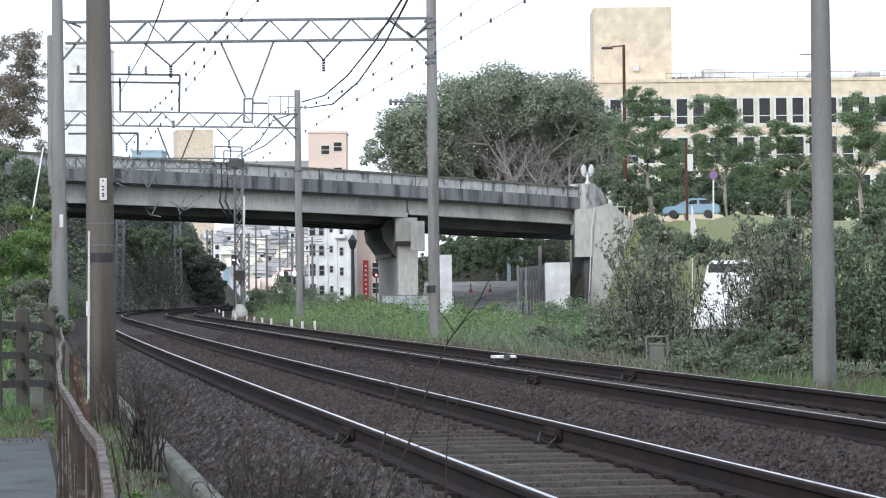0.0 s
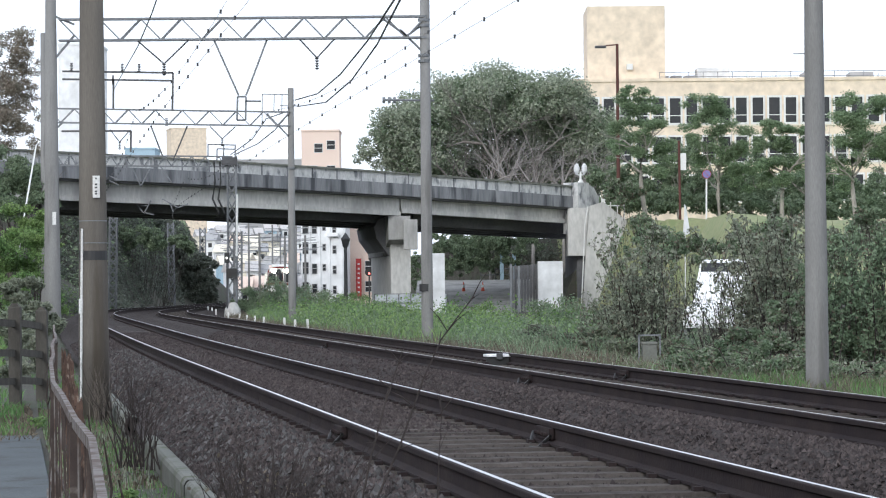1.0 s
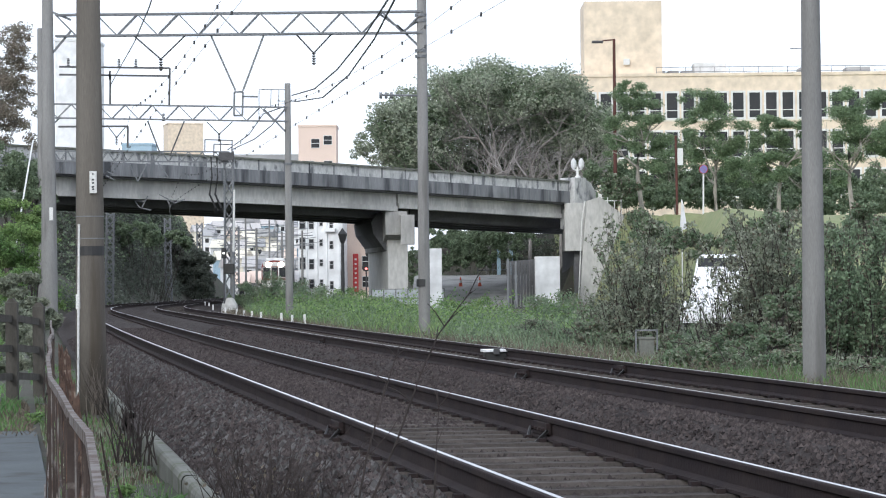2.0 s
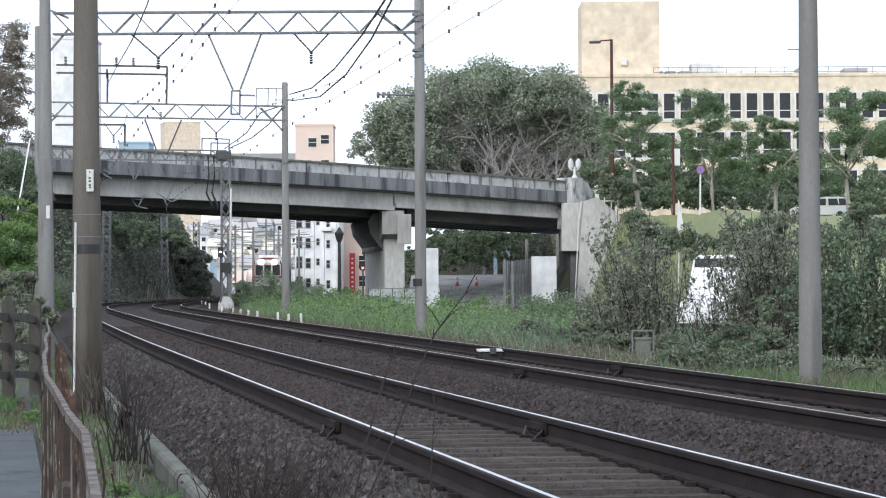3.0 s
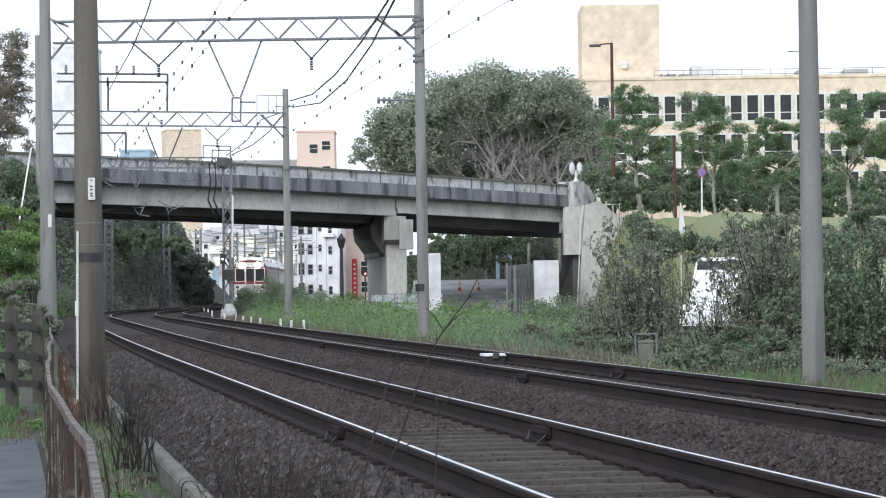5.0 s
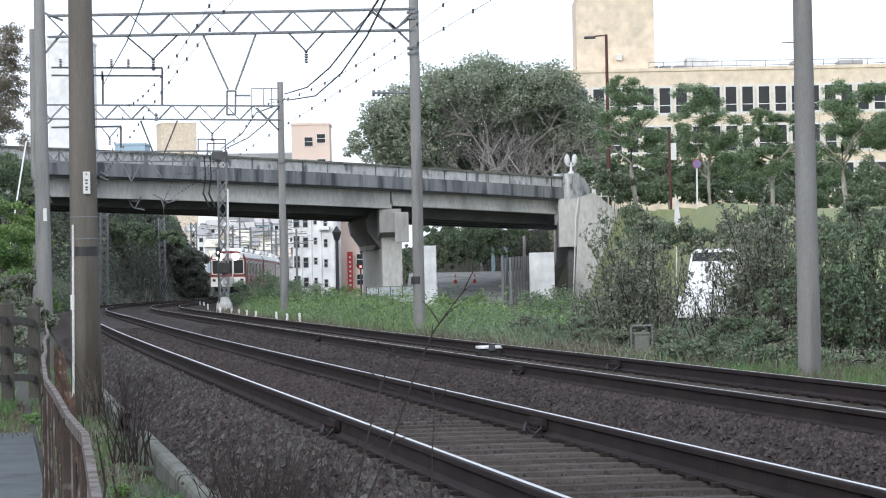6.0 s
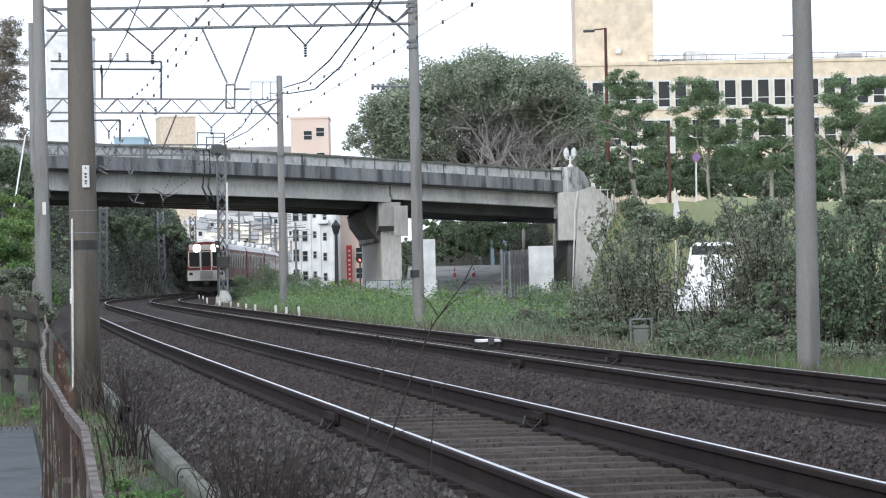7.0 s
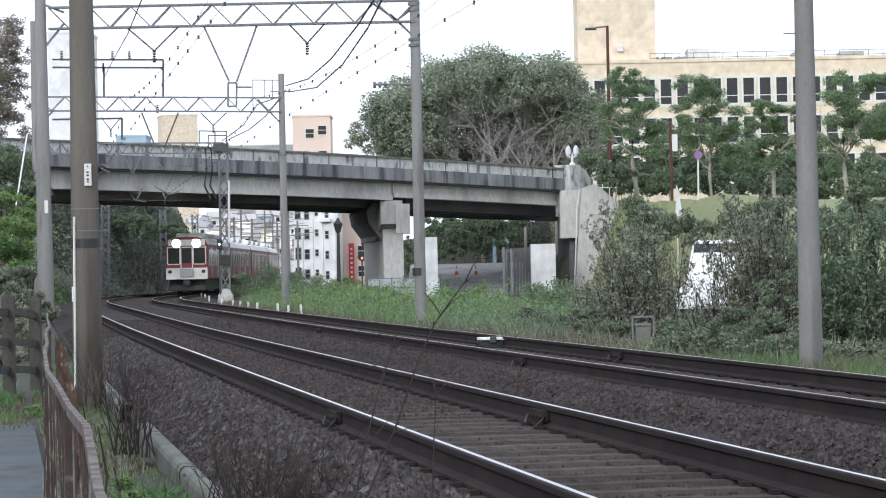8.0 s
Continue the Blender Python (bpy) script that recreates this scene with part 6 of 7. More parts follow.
# ---- road vehicles ----
def build_vehicle(name, label, paint, length, height, van=False, wagon=False):
    v = thing(name, (0, 0, 0), label, "car", "cars on the road")
    L, H, Wd = length, height, 0.85
    if wagon:
        side = [(0, 0.35), (0.02, 0.72), (0.35, 0.9), (1.25, 1.06), (2.2, H - 0.12), (2.7, H), (3.9, H - 0.05), (4.35, H - 0.12), (L - 0.02, 1.05), (L, 0.7), (L, 0.35)]
    elif van:
        side = [(0, 0.35), (0, 0.85), (0.15, 1.0), (0.95, 1.12), (1.75, H - 0.1), (2.1, H), (L - 0.35, H), (L - 0.05, 1.1), (L, 0.8), (L, 0.35)]
    else:
        side = [(0, 0.35), (0, 0.72), (0.2, 0.85), (1.1, 0.98), (1.9, H - 0.08), (2.3, H), (3.1, H - 0.02), (3.9, 1.05), (L - 0.05, 0.98), (L, 0.7), (L, 0.35)]
    bm = prism(bmesh.new(), side, "y", -Wd, Wd)
    bmesh.ops.bevel(bm, geom=[e for e in bm.edges], offset=0.06, segments=2, affect="EDGES")
    part("body", bm, M[paint], v, smooth=False)
    for s in (-1, 1):
        y = s * (Wd + 0.004)
        for a, b in (((1.75, 2.75), (2.85, 3.55), (3.62, L - 0.3)) if wagon else ((1.75, 2.7), (2.8, L - 0.6)) if van else ((1.75, 2.55), (2.65, 3.5))):
            bm = bmesh.new()
            prism(bm, [(a + 0.1, 1.05), (a + (0.35 if a < 2 else 0.05), H - 0.16), (b, H - 0.16), (b + (0.0 if b < 3 else 0.15), 1.05)], "y", y - 0.012, y + 0.012)
            part("side_window", bm, M["glass"], v, "dark side window")
        bm = bmesh.new()
        box(bm, (1.35, y + s * 0.02 - 0.06, 1.02), (1.55, y + s * 0.02 + 0.08, 1.16), 0.02)
        part("mirror", bm, M[paint], v, "wing mirror")
    for x in (0.8, L - 0.85):
        for s in (-1, 1):
            bm = bmesh.new()
            rod(bm, (x, s * Wd - 0.1, 0.31), (x, s * Wd + 0.03, 0.31), 0.31, sides=18)
            w = part("wheel", bm, M["black"], v, "black tyre")
            bm = bmesh.new()
            rod(bm, (x, s * Wd - 0.02, 0.31), (x, s * Wd + 0.04, 0.31), 0.19, sides=14)
            part("rim", bm, M["steel"], w, "grey rim")
    bm = bmesh.new()
    prism(bm, [(1.3, 1.1), (2.14, H - 0.13), (2.18, H - 0.13), (1.34, 1.1)] if wagon else [(1.02, 1.13), (1.72, H - 0.12), (1.76, H - 0.12), (1.06, 1.13)], "y", -Wd + 0.1, Wd - 0.1)
    part("windscreen", bm, M["glass"], v, "dark windscreen")
    return v


BLUE_CAR = build_vehicle("blue_car", "pale blue small car driving along the hill road", "car_blue", 4.2, 1.5)
WHITE_CAR = build_vehicle("white_minivan", "white estate car driving along the hill road", "car_silver", 4.6, 1.70, True, True)
PARKED = build_vehicle("parked_van", "tall white van parked behind the trackside bushes", "car_white", 4.7, 2.55, True)
PARKED.matrix_basis = pose(*(8.2, 90.00, -0.26), 0, 0, 66)
PARKED.location.z = gz(PARKED.location.x, PARKED.location.y)
P2 = build_vehicle("parked_van", "white van parked behind the trackside bushes", "car_white", 4.7, 2.4, True)
P2.matrix_basis = pose(*(13.61, 92.00, -0.39), 0, 0, 10)
P2.location.z = gz(P2.location.x, P2.location.y)


# ---- trackside things ----
def build_kerb():
    k = thing("kerb", (0, 0, 0), "weathered concrete kerb holding the ballast", "kerb", kind="structure")
    for s0, s1 in ((4.0, 9.0), (9.1, 14.2), (14.3, 19.4), (19.5, 21.2), (25.5, 28.8), (28.9, 34.0), (34.1, 39.2), (39.3, 44.4)):
        sweep([(-0.03, -0.437), (0.05, -0.437), (0.073, -0.447), (0.085, -0.47), (0.085, -0.75), (-0.065, -0.75), (-0.065, -0.485), (-0.05, -0.452)], -1.96, s0, s1, (s1 - s0) / 4, "kerbstone", M["kerb"], k, "grey kerbstone")


build_kerb()
path = sweep([(0, -0.58), (3.12, -0.58), (3.17, -0.75), (-0.05, -0.75)], -6.15, -25, 24.5, 1.5, "path", M["asphalt"], None)
tagged(path, "worn blue-grey asphalt footpath beside the railway", "path", kind="structure")


def build_rusty_fence():
    f = thing("rusty_fence", (0, 0, 0), "rusty iron railing with peeling pale paint along the path", "fence")
    rng = random.Random(4)
    q = -3.09
    ss = np.arange(-6.0, 34.5, 2.4)
    bow = lambda s: 0.34 * step(7.0, 34.0, s)
    tops = [on_track(s, q + bow(s) + rng.uniform(-0.02, 0.02), 0.53 + rng.uniform(-0.04, 0.03))[0] for s in ss]
    for s, a in list(zip(ss, tops))[::2]:
        b = on_track(s, q + bow(s), -0.72)[0]
        part("post", bar(bmesh.new(), b, a, 0.03, 0.035), M["rust"], f, "rusty iron post")
    for a, b in zip(tops, tops[1:]):
        part("top_rail", bar(bmesh.new(), a, b, 0.024, 0.04), M["fence_paint"], f, "bent rail with peeling paint")
        d = Vector((rng.uniform(-0.02, 0.02), 0, -0.42 + rng.uniform(-0.05, 0.05)))
        part("middle_rail", bar(bmesh.new(), a + d, b + d, 0.012, 0.02), M["rust"], f, "rusty middle rail")
        e = Vector((rng.uniform(-0.04, 0.0), 0, -0.8 + rng.uniform(-0.05, 0.05)))
        part("bottom_rail", bar(bmesh.new(), a + e, b + e, 0.012, 0.022), M["fence_paint"], f, "pale bottom rail")
        for k in range(1, 9):
            if rng.random() < 0.3:
                continue
            p = a.lerp(b, k / 9)
            o = Vector((rng.uniform(-0.03, 0.03), 0, 0))
            part("picket", bar(bmesh.new(), p + Vector((0, 0, -0.02)), p + o + Vector((0, 0, -0.85)), 0.006), M[rng.choice(("rust", "rust", "fence_paint"))], f)
    # flaking strips of rusted mesh on the railway side
    for s in np.arange(6.0, 30.0, 0.2):
        p = on_track(s, q + 0.15 + bow(s) + rng.uniform(-0.05, 0.05), rng.uniform(0.0, 0.3))[0]
        w, h = rng.uniform(0.012, 0.035), rng.uniform(0.12, 0.34)
        ragged = [(-w, -h), (w, -h + 0.04), (w * 0.8, -0.06), (w * 0.3, 0.0), (-w * 0.2, -0.05), (-w * 0.9, 0.03)]
        bm = prism(bmesh.new(), ragged, "y", -0.004, 0.004)
        bmesh.ops.rotate(bm, verts=bm.verts, matrix=Matrix.Rotation(rng.uniform(-0.7, 0.7), 3, "Z"))
        bmesh.ops.translate(bm, verts=bm.verts, vec=p)
        part("rust_flake", bm, M["rust_red"], f, "ragged flake of rusted sheet")
    for s in np.arange(-4.0, 24.0, 0.5):
        p = on_track(s, q + rng.uniform(0.08, 0.2), rng.uniform(0.1, 0.42))[0]
        h = rng.uniform(0.15, 0.5)
        bm = tube(bmesh.new(), [p, p + Vector((rng.uniform(-0.04, 0.04), 0.05, -h * 0.5)), p + Vector((rng.uniform(-0.03, 0.03), 0, -h))], [0.004, 0.006, 0.003], 4)
        part("rust_strip", bm, M["rust"], f)
    p = [on_track(s, q + 0.14, -0.1 + 0.1 * math.sin(s))[0] for s in np.arange(-5, 25, 1.0)]
    part("rust_wire", tube(bmesh.new(), p, [0.007] * len(p), 5), M["rust"], f, "rusty wire")


build_rusty_fence()


def build_post_fence():
    f = thing("post_and_rail_fence", (0, 0, 0), "dark brown post-and-rail fence at the end of the path", "fence")
    ps = (Vector((-6.08, 42.00, -0.60)), Vector((-6.17, 40.00, -0.53)), Vector((-6.31, 38.50, -0.51)))
    for p in ps:
        bm = bmesh.new()
        box(bm, (p.x - 0.085, p.y - 0.085, p.z - 0.3), (p.x + 0.085, p.y + 0.085, p.z + 1.36), 0.018)
        prism(bm, [(p.x - 0.07, p.z + 1.355), (p.x + 0.07, p.z + 1.355), (p.x + 0.03, p.z + 1.41), (p.x - 0.03, p.z + 1.41)], "y", p.y - 0.07, p.y + 0.07)
        part("post", bm, M["wood"], f, "square weathered post")
    for a, b in zip(ps, ps[1:]):
        for h in (0.32, 0.72, 1.14):
            bm = bar(bmesh.new(), a + Vector((0, -0.03, h - 0.02)), b + Vector((0, -0.03, h)), 0.045, 0.10)
            part("rail", bm, M["wood"], f, "flat weathered rail")


build_post_fence()


def dry_shrub(at, label, n, h, seed, spread=0.35, r=0.008, leafy=0, material="twig"):
    rng, tips = random.Random(seed), []
    t = thing("dry_shrub", at, label, "shrub", "dry shrubs")
    bm = bmesh.new()
    for k in range(n):
        a = rng.uniform(0, 6.28)
        d = Vector((math.cos(a) * spread * rng.random(), math.sin(a) * spread * rng.random(), 1))
        limb(bm, (rng.uniform(-0.13, 0.13), rng.uniform(-0.13, 0.13), -0.05), d, h * rng.uniform(0.55, 1.0), r * rng.uniform(0.7, 1.2), 1 if h < 1.5 else 2, rng, tips, 5, spread=0.4)
    tagged(part("twig", bm, M[material], t, "thin bare twigs"), kind="stuff")
    if leafy:
        nr = np.random.default_rng(seed)
        v, f = leaf_mesh(blob_points([(q.x, q.y, q.z * 0.7, 0.05, 0.05, 0.05) for q in tips], leafy, nr, 0.1), 0.025, nr)
        tagged(raw("bud", v, f, M["leaf_brown"], t, "dry small leaves"), kind="stuff")
    return t


dry_shrub((-2.84, 25.00, -0.48), "upright bunch of bare brown stems beside the kerb", 24, 0.8, 1, 0.32, 0.006)
dry_shrub((-4.42, 35.45, -0.6), "pale dry stalks at the foot of the brown pole", 22, 0.6, 13, 0.3, 0.006, material="twig_pale")
dry_shrub((-2.65, 24.50, -0.48), "bare brown stems beside the kerb", 10, 0.5, 2, 0.5, 0.007)
dry_shrub((-1.19, 17.50, -0.43), "bare dark shrub in the ballast", 20, 0.5, 3, 0.7, 0.006, 12)
dry_shrub((-1.33, 17.80, -0.44), "bare dark shrub in the ballast", 10, 0.36, 4, 0.8, 0.005, 10)
dry_shrub((-0.64, 16.50, -0.38), "low dark twigs in the ballast", 15, 0.36, 8, 0.9, 0.0045)
dry_shrub((-1.47, 18.50, -0.42), "bare dark shrub in the ballast", 16, 0.45, 9, 0.8, 0.005)
dry_shrub((-0.92, 16.80, -0.38), "bare dark shrub in the ballast", 16, 0.5, 10, 0.9, 0.005)
dry_shrub((-0.86, 17.00, -0.38), "low dark twigs in the ballast", 12, 0.25, 5, 0.9, 0.004, 8)
dry_shrub((-1.03, 17.00, -0.39), "low dark twigs in the ballast", 12, 0.27, 7, 0.9, 0.004, 8)


def foreground_twig(label, pts, seed, r=0.004, d=9.0):
    """A thin bare branch close to the camera."""
    rng, tips = random.Random(seed), []
    p = [Vector(q) for q in pts]
    base = p[0].copy()
    base.z = gz(base.x, base.y)
    t = thing("bare_twig", base, label, "twig", "foreground twigs")
    q = [v - base for v in p]
    q = [Vector((q[0].x, q[0].y, 0))] + q
    bm = bmesh.new()
    n = len(q)
    tube(bm, q, [r * (1.25 - 0.95 * i / (n - 1)) for i in range(n)], 5)
    for i in range(2, n):
        for k in range(2):
            o = q[i - 1].lerp(q[i], rng.random())
            e = Vector((rng.uniform(-1, 1), rng.uniform(-0.3, 0.3), rng.uniform(0.1, 1))).normalized()
            L = rng.uniform(0.04, 0.12)
            tube(bm, [o, o + e * L * 0.5 + Vector((0, 0, 0.008)), o + e * L], [r * 0.5, r * 0.4, r * 0.2], 4)
    part("branch", bm, M["twig"], t, "thin dark branch")
    return t


foreground_twig("thin bare twig rising before the rails", ((-0.30, 9.00, 0.27), (-0.26, 9.00, 0.47), (-0.21, 9.00, 0.65), (-0.17, 9.00, 0.77), (-0.15, 9.00, 0.83)), 1)
foreground_twig("thin bare twig rising before the rails", ((-0.28, 9.30, 0.25), (-0.17, 9.30, 0.50), (-0.09, 9.30, 0.72), (-0.03, 9.30, 0.85), (0.03, 9.30, 0.93), (0.08, 9.30, 0.99)), 2)
foreground_twig("thin bare twig rising before the rails", ((-0.05, 9.00, 0.27), (-0.04, 9.00, 0.48), (-0.03, 9.00, 0.62), (-0.05, 9.00, 0.72)), 3, 0.003)
foreground_twig("thin bare twig rising before the rails", ((-0.34, 8.80, 0.29), (-0.27, 8.80, 0.46), (-0.17, 8.80, 0.57)), 4, 0.003)

for at, s, h, n in (((-1.68, 18.80, -0.37), 41, 0.1, 200), ((-2.26, 20.50, -0.40), 42, 0.09, 160), ((-2.53, 22.00, -0.39), 43, 0.08, 120), ((-1.98, 19.00, -0.43), 44, 0.09, 180), ((-1.89, 19.60, -0.36), 45, 0.08, 130), ((-1.71, 18.50, -0.38), 31, 0.14, 260), ((-1.91, 19.00, -0.37), 32, 0.1, 160), ((0.16, 14.00, -0.17), 33, 0.12, 120), ((-4.96, 34.00, -0.55), 34, 0.14, 120)):
    nr = np.random.default_rng(s)
    p = Vector(at)
    p.z = max(gz(p.x, p.y), -0.62)
    t = thing("weed_plant", p, "small leafy green weed", "plant", "weeds")
    v, f = leaf_mesh(blob_points([(0, 0, h * 0.6, h * 1.1, h * 1.1, h * 0.6)], n, nr, 0.3), 0.032, nr, 0.6)
    raw("leaves", v, f, M["leaf_fresh"], t, "fresh green leaves")


def marker_posts():
    for i, (x, y, h) in enumerate(((355, 530, .5), (362, 531, .45), (369, 533, .4), (391, 537, .32), (411, 539, .28), (424, 541, .28), (438, 543, .3), (454, 546, .33), (490, 549, .36), (509, 552, .34), (531, 553, .38))):
        d = 1.33 * 5000 / (y - 484.6 + 0.0213 * (x - 784))
        p = Vector(((x - 784.0) * d / 5000.0, d, -0.36))
        t = thing("marker_post", p, "short white concrete marker post beside the track", "marker post", "marker posts")
        part("shaft", box(bmesh.new(), (-0.045, -0.045, -0.1), (0.045, 0.045, h * 0.85), 0.01), M["trim"], t)


marker_posts()


def small_trackside():
    p = Vector((0.75, 45.00, -0.10))
    t = thing("track_beacon", (p.x, p.y, -0.18), "white-topped signalling beacon between the rails", "beacon")
    tn = math.degrees(np.interp(45, LY, LT)) + 90
    t.matrix_basis = pose(p.x, p.y, -0.2, 0, 0, tn - 90)
    part("base", box(bmesh.new(), (-0.17, -0.12, 0), (0.17, 0.12, 0.14), 0.01), M["black"], t, "black base")
    part("plate", box(bmesh.new(), (-0.21, -0.16, 0.14), (0.21, 0.16, 0.185), 0.012), M["car_white"], t, "white top plate")
    part("latch", box(bmesh.new(), (-0.05, -0.19, 0.10), (0.05, -0.155, 0.2), 0.008), M["steel_dark"], t, "dark latch on the plate")
    for x in (-0.2, 0.2):
        part("foot", box(bmesh.new(), (x - 0.04, -0.14, -0.04), (x + 0.04, 0.14, 0.06), 0.01), M["rail_side"], t, "rusty foot")
    p = Vector((4.15, 59.00, -0.67))
    t = thing("trackside_box", p, "grey metal trackside cabinet in a frame", "cabinet")
    bm = bmesh.new()
    for x in (-0.22, 0.22):
        bar(bm, (x, -0.1, -0.3), (x, -0.1, 0.7), 0.03)
    bar(bm, (-0.24, -0.1, 0.7), (0.24, -0.1, 0.7), 0.03)
    part("frame", bm, M["steel"], t, "grey steel frame")
    part("body", box(bmesh.new(), (-0.15, -0.09, -0.3), (0.16, 0.2, 0.5), 0.02), M["kerb"], t, "grey box")
    part("lid", box(bmesh.new(), (-0.17, -0.11, 0.5), (0.18, 0.22, 0.56), 0.02), M["kerb"], t, "sloping lid")
    for x, y, d, q, nm in ((600, 735, 0, -0.75, "fish"), (980, 735, 0, 0.75, "fish"), (590, 585, 0, TRACK_GAP - 0.75, "fish"), (955, 640, 0, TRACK_GAP - 0.75, "fish"), (1165, 630, 0, TRACK_GAP + 0.75, "fish")):
        dep = 1.1 * 5000 / (y - 484.6 + 0.0213 * (x - 784))
        s = np.interp(dep, LY, LS)
        c, tt = on_track(s, q)
        j = thing("rail_joint", c, "brown bolted fishplate joining two rails", "rail joint", "rail joints", turn=math.degrees(tt))
        for side in (-1, 1):
            part("fishplate", box(bmesh.new(), (side * 0.035 - 0.022, -0.28, -0.14), (side * 0.035 + 0.022, 0.28, -0.045), 0.008), M["rail_side"], j)
            for k in (-0.2, -0.07, 0.07, 0.2):
                part("bolt", rod(bmesh.new(), (side * 0.05, k, -0.095), (side * 0.085, k, -0.095), 0.016, sides=6), M["rail_side"], j)
        bm = tube(bmesh.new(), [(-0.06, -0.35, -0.1), (-0.12, -0.15, -0.2), (-0.13, 0.15, -0.21), (-0.06, 0.35, -0.1)], [0.014] * 4, 5)
        part("bond_cable", bm, M["black"], j, "black bond cable")


small_trackside()


# ---- things round the bridge ----
def bridge_things():
    p = Vector((-6.64, 180.00, 0.16))
    t = thing("street_lamp", (p.x, p.y, gz(p.x, p.y)), "black old-style street lamp with a lantern", "street lamp")
    z = Vector((-6.57, 180.00, 3.76)).z - t.location.z
    part("post", lathe(bmesh.new(), [(0.22, -0.2), (0.2, 0.6), (0.13, 0.8), (0.1, z)], sides=12), M["black"], t, "black post")
    part("lantern", lathe(bmesh.new(), [(0.12, z), (0.18, z + 0.12), (0.28, z + 0.5), (0.29, z + 0.58), (0.12, z + 0.8), (0.03, z + 0.95)], sides=8), M["black"], t, "black lantern")
    e = BR_A + BR_DIR * (BR_LEN + 1.0)
    t = thing("twin_lamp", (e.x, e.y, br_top(BR_LEN) + 0.2), "white twin-globe ornamental lamp on the bridge's end post", "lamp")
    part("stem", lathe(bmesh.new(), [(0.24, 0.0), (0.2, 0.12), (0.09, 0.25), (0.07, 0.85)], sides=12), M["trim"], t, "white stem")
    for s in (-1, 1):
        bm = bmesh.new()
        lathe(bm, [(0.06, 0.62), (0.12, 0.72), (0.2, 0.85), (0.21, 1.15), (0.15, 1.32), (0.04, 1.45)], (s * 0.28, 0, 0), 12)
        rod(bm, (0, 0, 0.55), (s * 0.28, 0, 0.66), 0.045)
        part("lantern", bm, M["white_wall"], t, "white lantern")
    # hoarding and walls under the right span
    p, q = Vector((-1.62, 188.00, -0.85)), Vector((-0.34, 188.00, -0.88))
    t = thing("white_hoarding", (p.x, 188.4, -0.7), "plain white board standing beside the pier", "board")
    w = q.x - p.x
    part("board", box(bmesh.new(), (0, 0, 0), (w, 0.08, Vector((-0.85, 188.00, 3.46)).z + 0.7), 0.01), M["white_wall"], t, "white board")
    p, q = Vector((4.23, 196.00, -0.86)), Vector((6.33, 203.00, -0.97))
    top = Vector((5.25, 199.00, 2.63)).z
    t = thing("dark_fence", (p.x, p.y, -0.7), "dark ribbed fence beside the abutment", "fence")
    for k in range(9):
        a = p.lerp(q, k / 9) - p
        part("panel", box(bmesh.new(), (a.x + 0.02, a.y, 0), (a.x + 0.2, a.y + 0.06, top + 0.7 + k * 0.02), 0.01), M["concrete_dark_shaded"], t, "dark vertical panel")
    for x in (0.0, 0.55):
        part("post", box(bmesh.new(), (x - 0.08, -0.1, 0), (x + 0.08, 0.05, top + 0.85 - x * 0.3), 0.02), M["steel"], t, "pale steel post")
    p, q = Vector((6.23, 200.00, -1.54)), Vector((7.99, 200.00, -1.58))
    t = thing("concrete_block_wall", (p.x, 199.6, -0.8), "pale new concrete wall below the abutment", "wall")
    part("face", box(bmesh.new(), (0, 0, 0), (q.x - p.x, 1.2, Vector((6.88, 200.00, 2.97)).z + 0.8), 0.03), M["white_wall"], t, "pale concrete")
    for x, y in ((808, 487), (842, 487)):
        c = Vector(((x - 784) * 0.0425, 212.5, Vector((1.52, 212.50, 0.75)).z))
        t = thing("traffic_cone", c, "orange traffic cone with a white band", "traffic cone", "traffic cones")
        part("base", box(bmesh.new(), (-0.22, -0.22, 0), (0.22, 0.22, 0.05), 0.01), M["orange"], t)
        part("cone", lathe(bmesh.new(), [(0.17, 0.05), (0.1, 0.4), (0.085, 0.5)], sides=12), M["orange"], t)
        part("band", lathe(bmesh.new(), [(0.1, 0.42), (0.07, 0.62)], sides=12), M["trim"], t, "white band")
        part("tip", lathe(bmesh.new(), [(0.065, 0.62), (0.03, 0.85)], sides=12), M["orange"], t)
    t = thing("site_road", (Vector((1.94, 212.50, 0.31)).x, 208, 0), "grey sloping service road under the bridge", "road", kind="structure")
    z0, z1 = -0.62, Vector((1.53, 212.50, 0.79)).z
    part("surface", prism(bmesh.new(), [(-9, -0.9), (-9, z0 + 0.03), (3, z1), (16, z1 + 1.0), (16, -0.9)], "x", -4.5, 4.5), M["concrete_mid"], t, "grey gravelled surface")
    t = thing("guard_rail", Vector((2.47, 226.00, 2.16)), "thin pale guard rail on the slope", "rail")
    bm = bmesh.new()
    for z in (0.0, 0.45):
        rod(bm, (0, 0, z), (2.4, 0, z + 0.05), 0.04, sides=6)
    for x in (0.0, 1.2, 2.4):
        rod(bm, (x, 0, -0.8), (x, 0, 0.5), 0.04, sides=6)
    part("rail_frame", bm, M["steel"], t, "thin steel rails")
    for x in (876, 898):
        p = Vector(((x - 784) * 0.0448, 224, 0.4))
        t = thing("blue_post", p, "pale blue-grey post under the bridge", "post", "blue posts")
        part("shaft", box(bmesh.new(), (-0.15, -0.1, -1.0), (0.15, 0.1, 3.4), 0.02), M["blue_wall"], t)
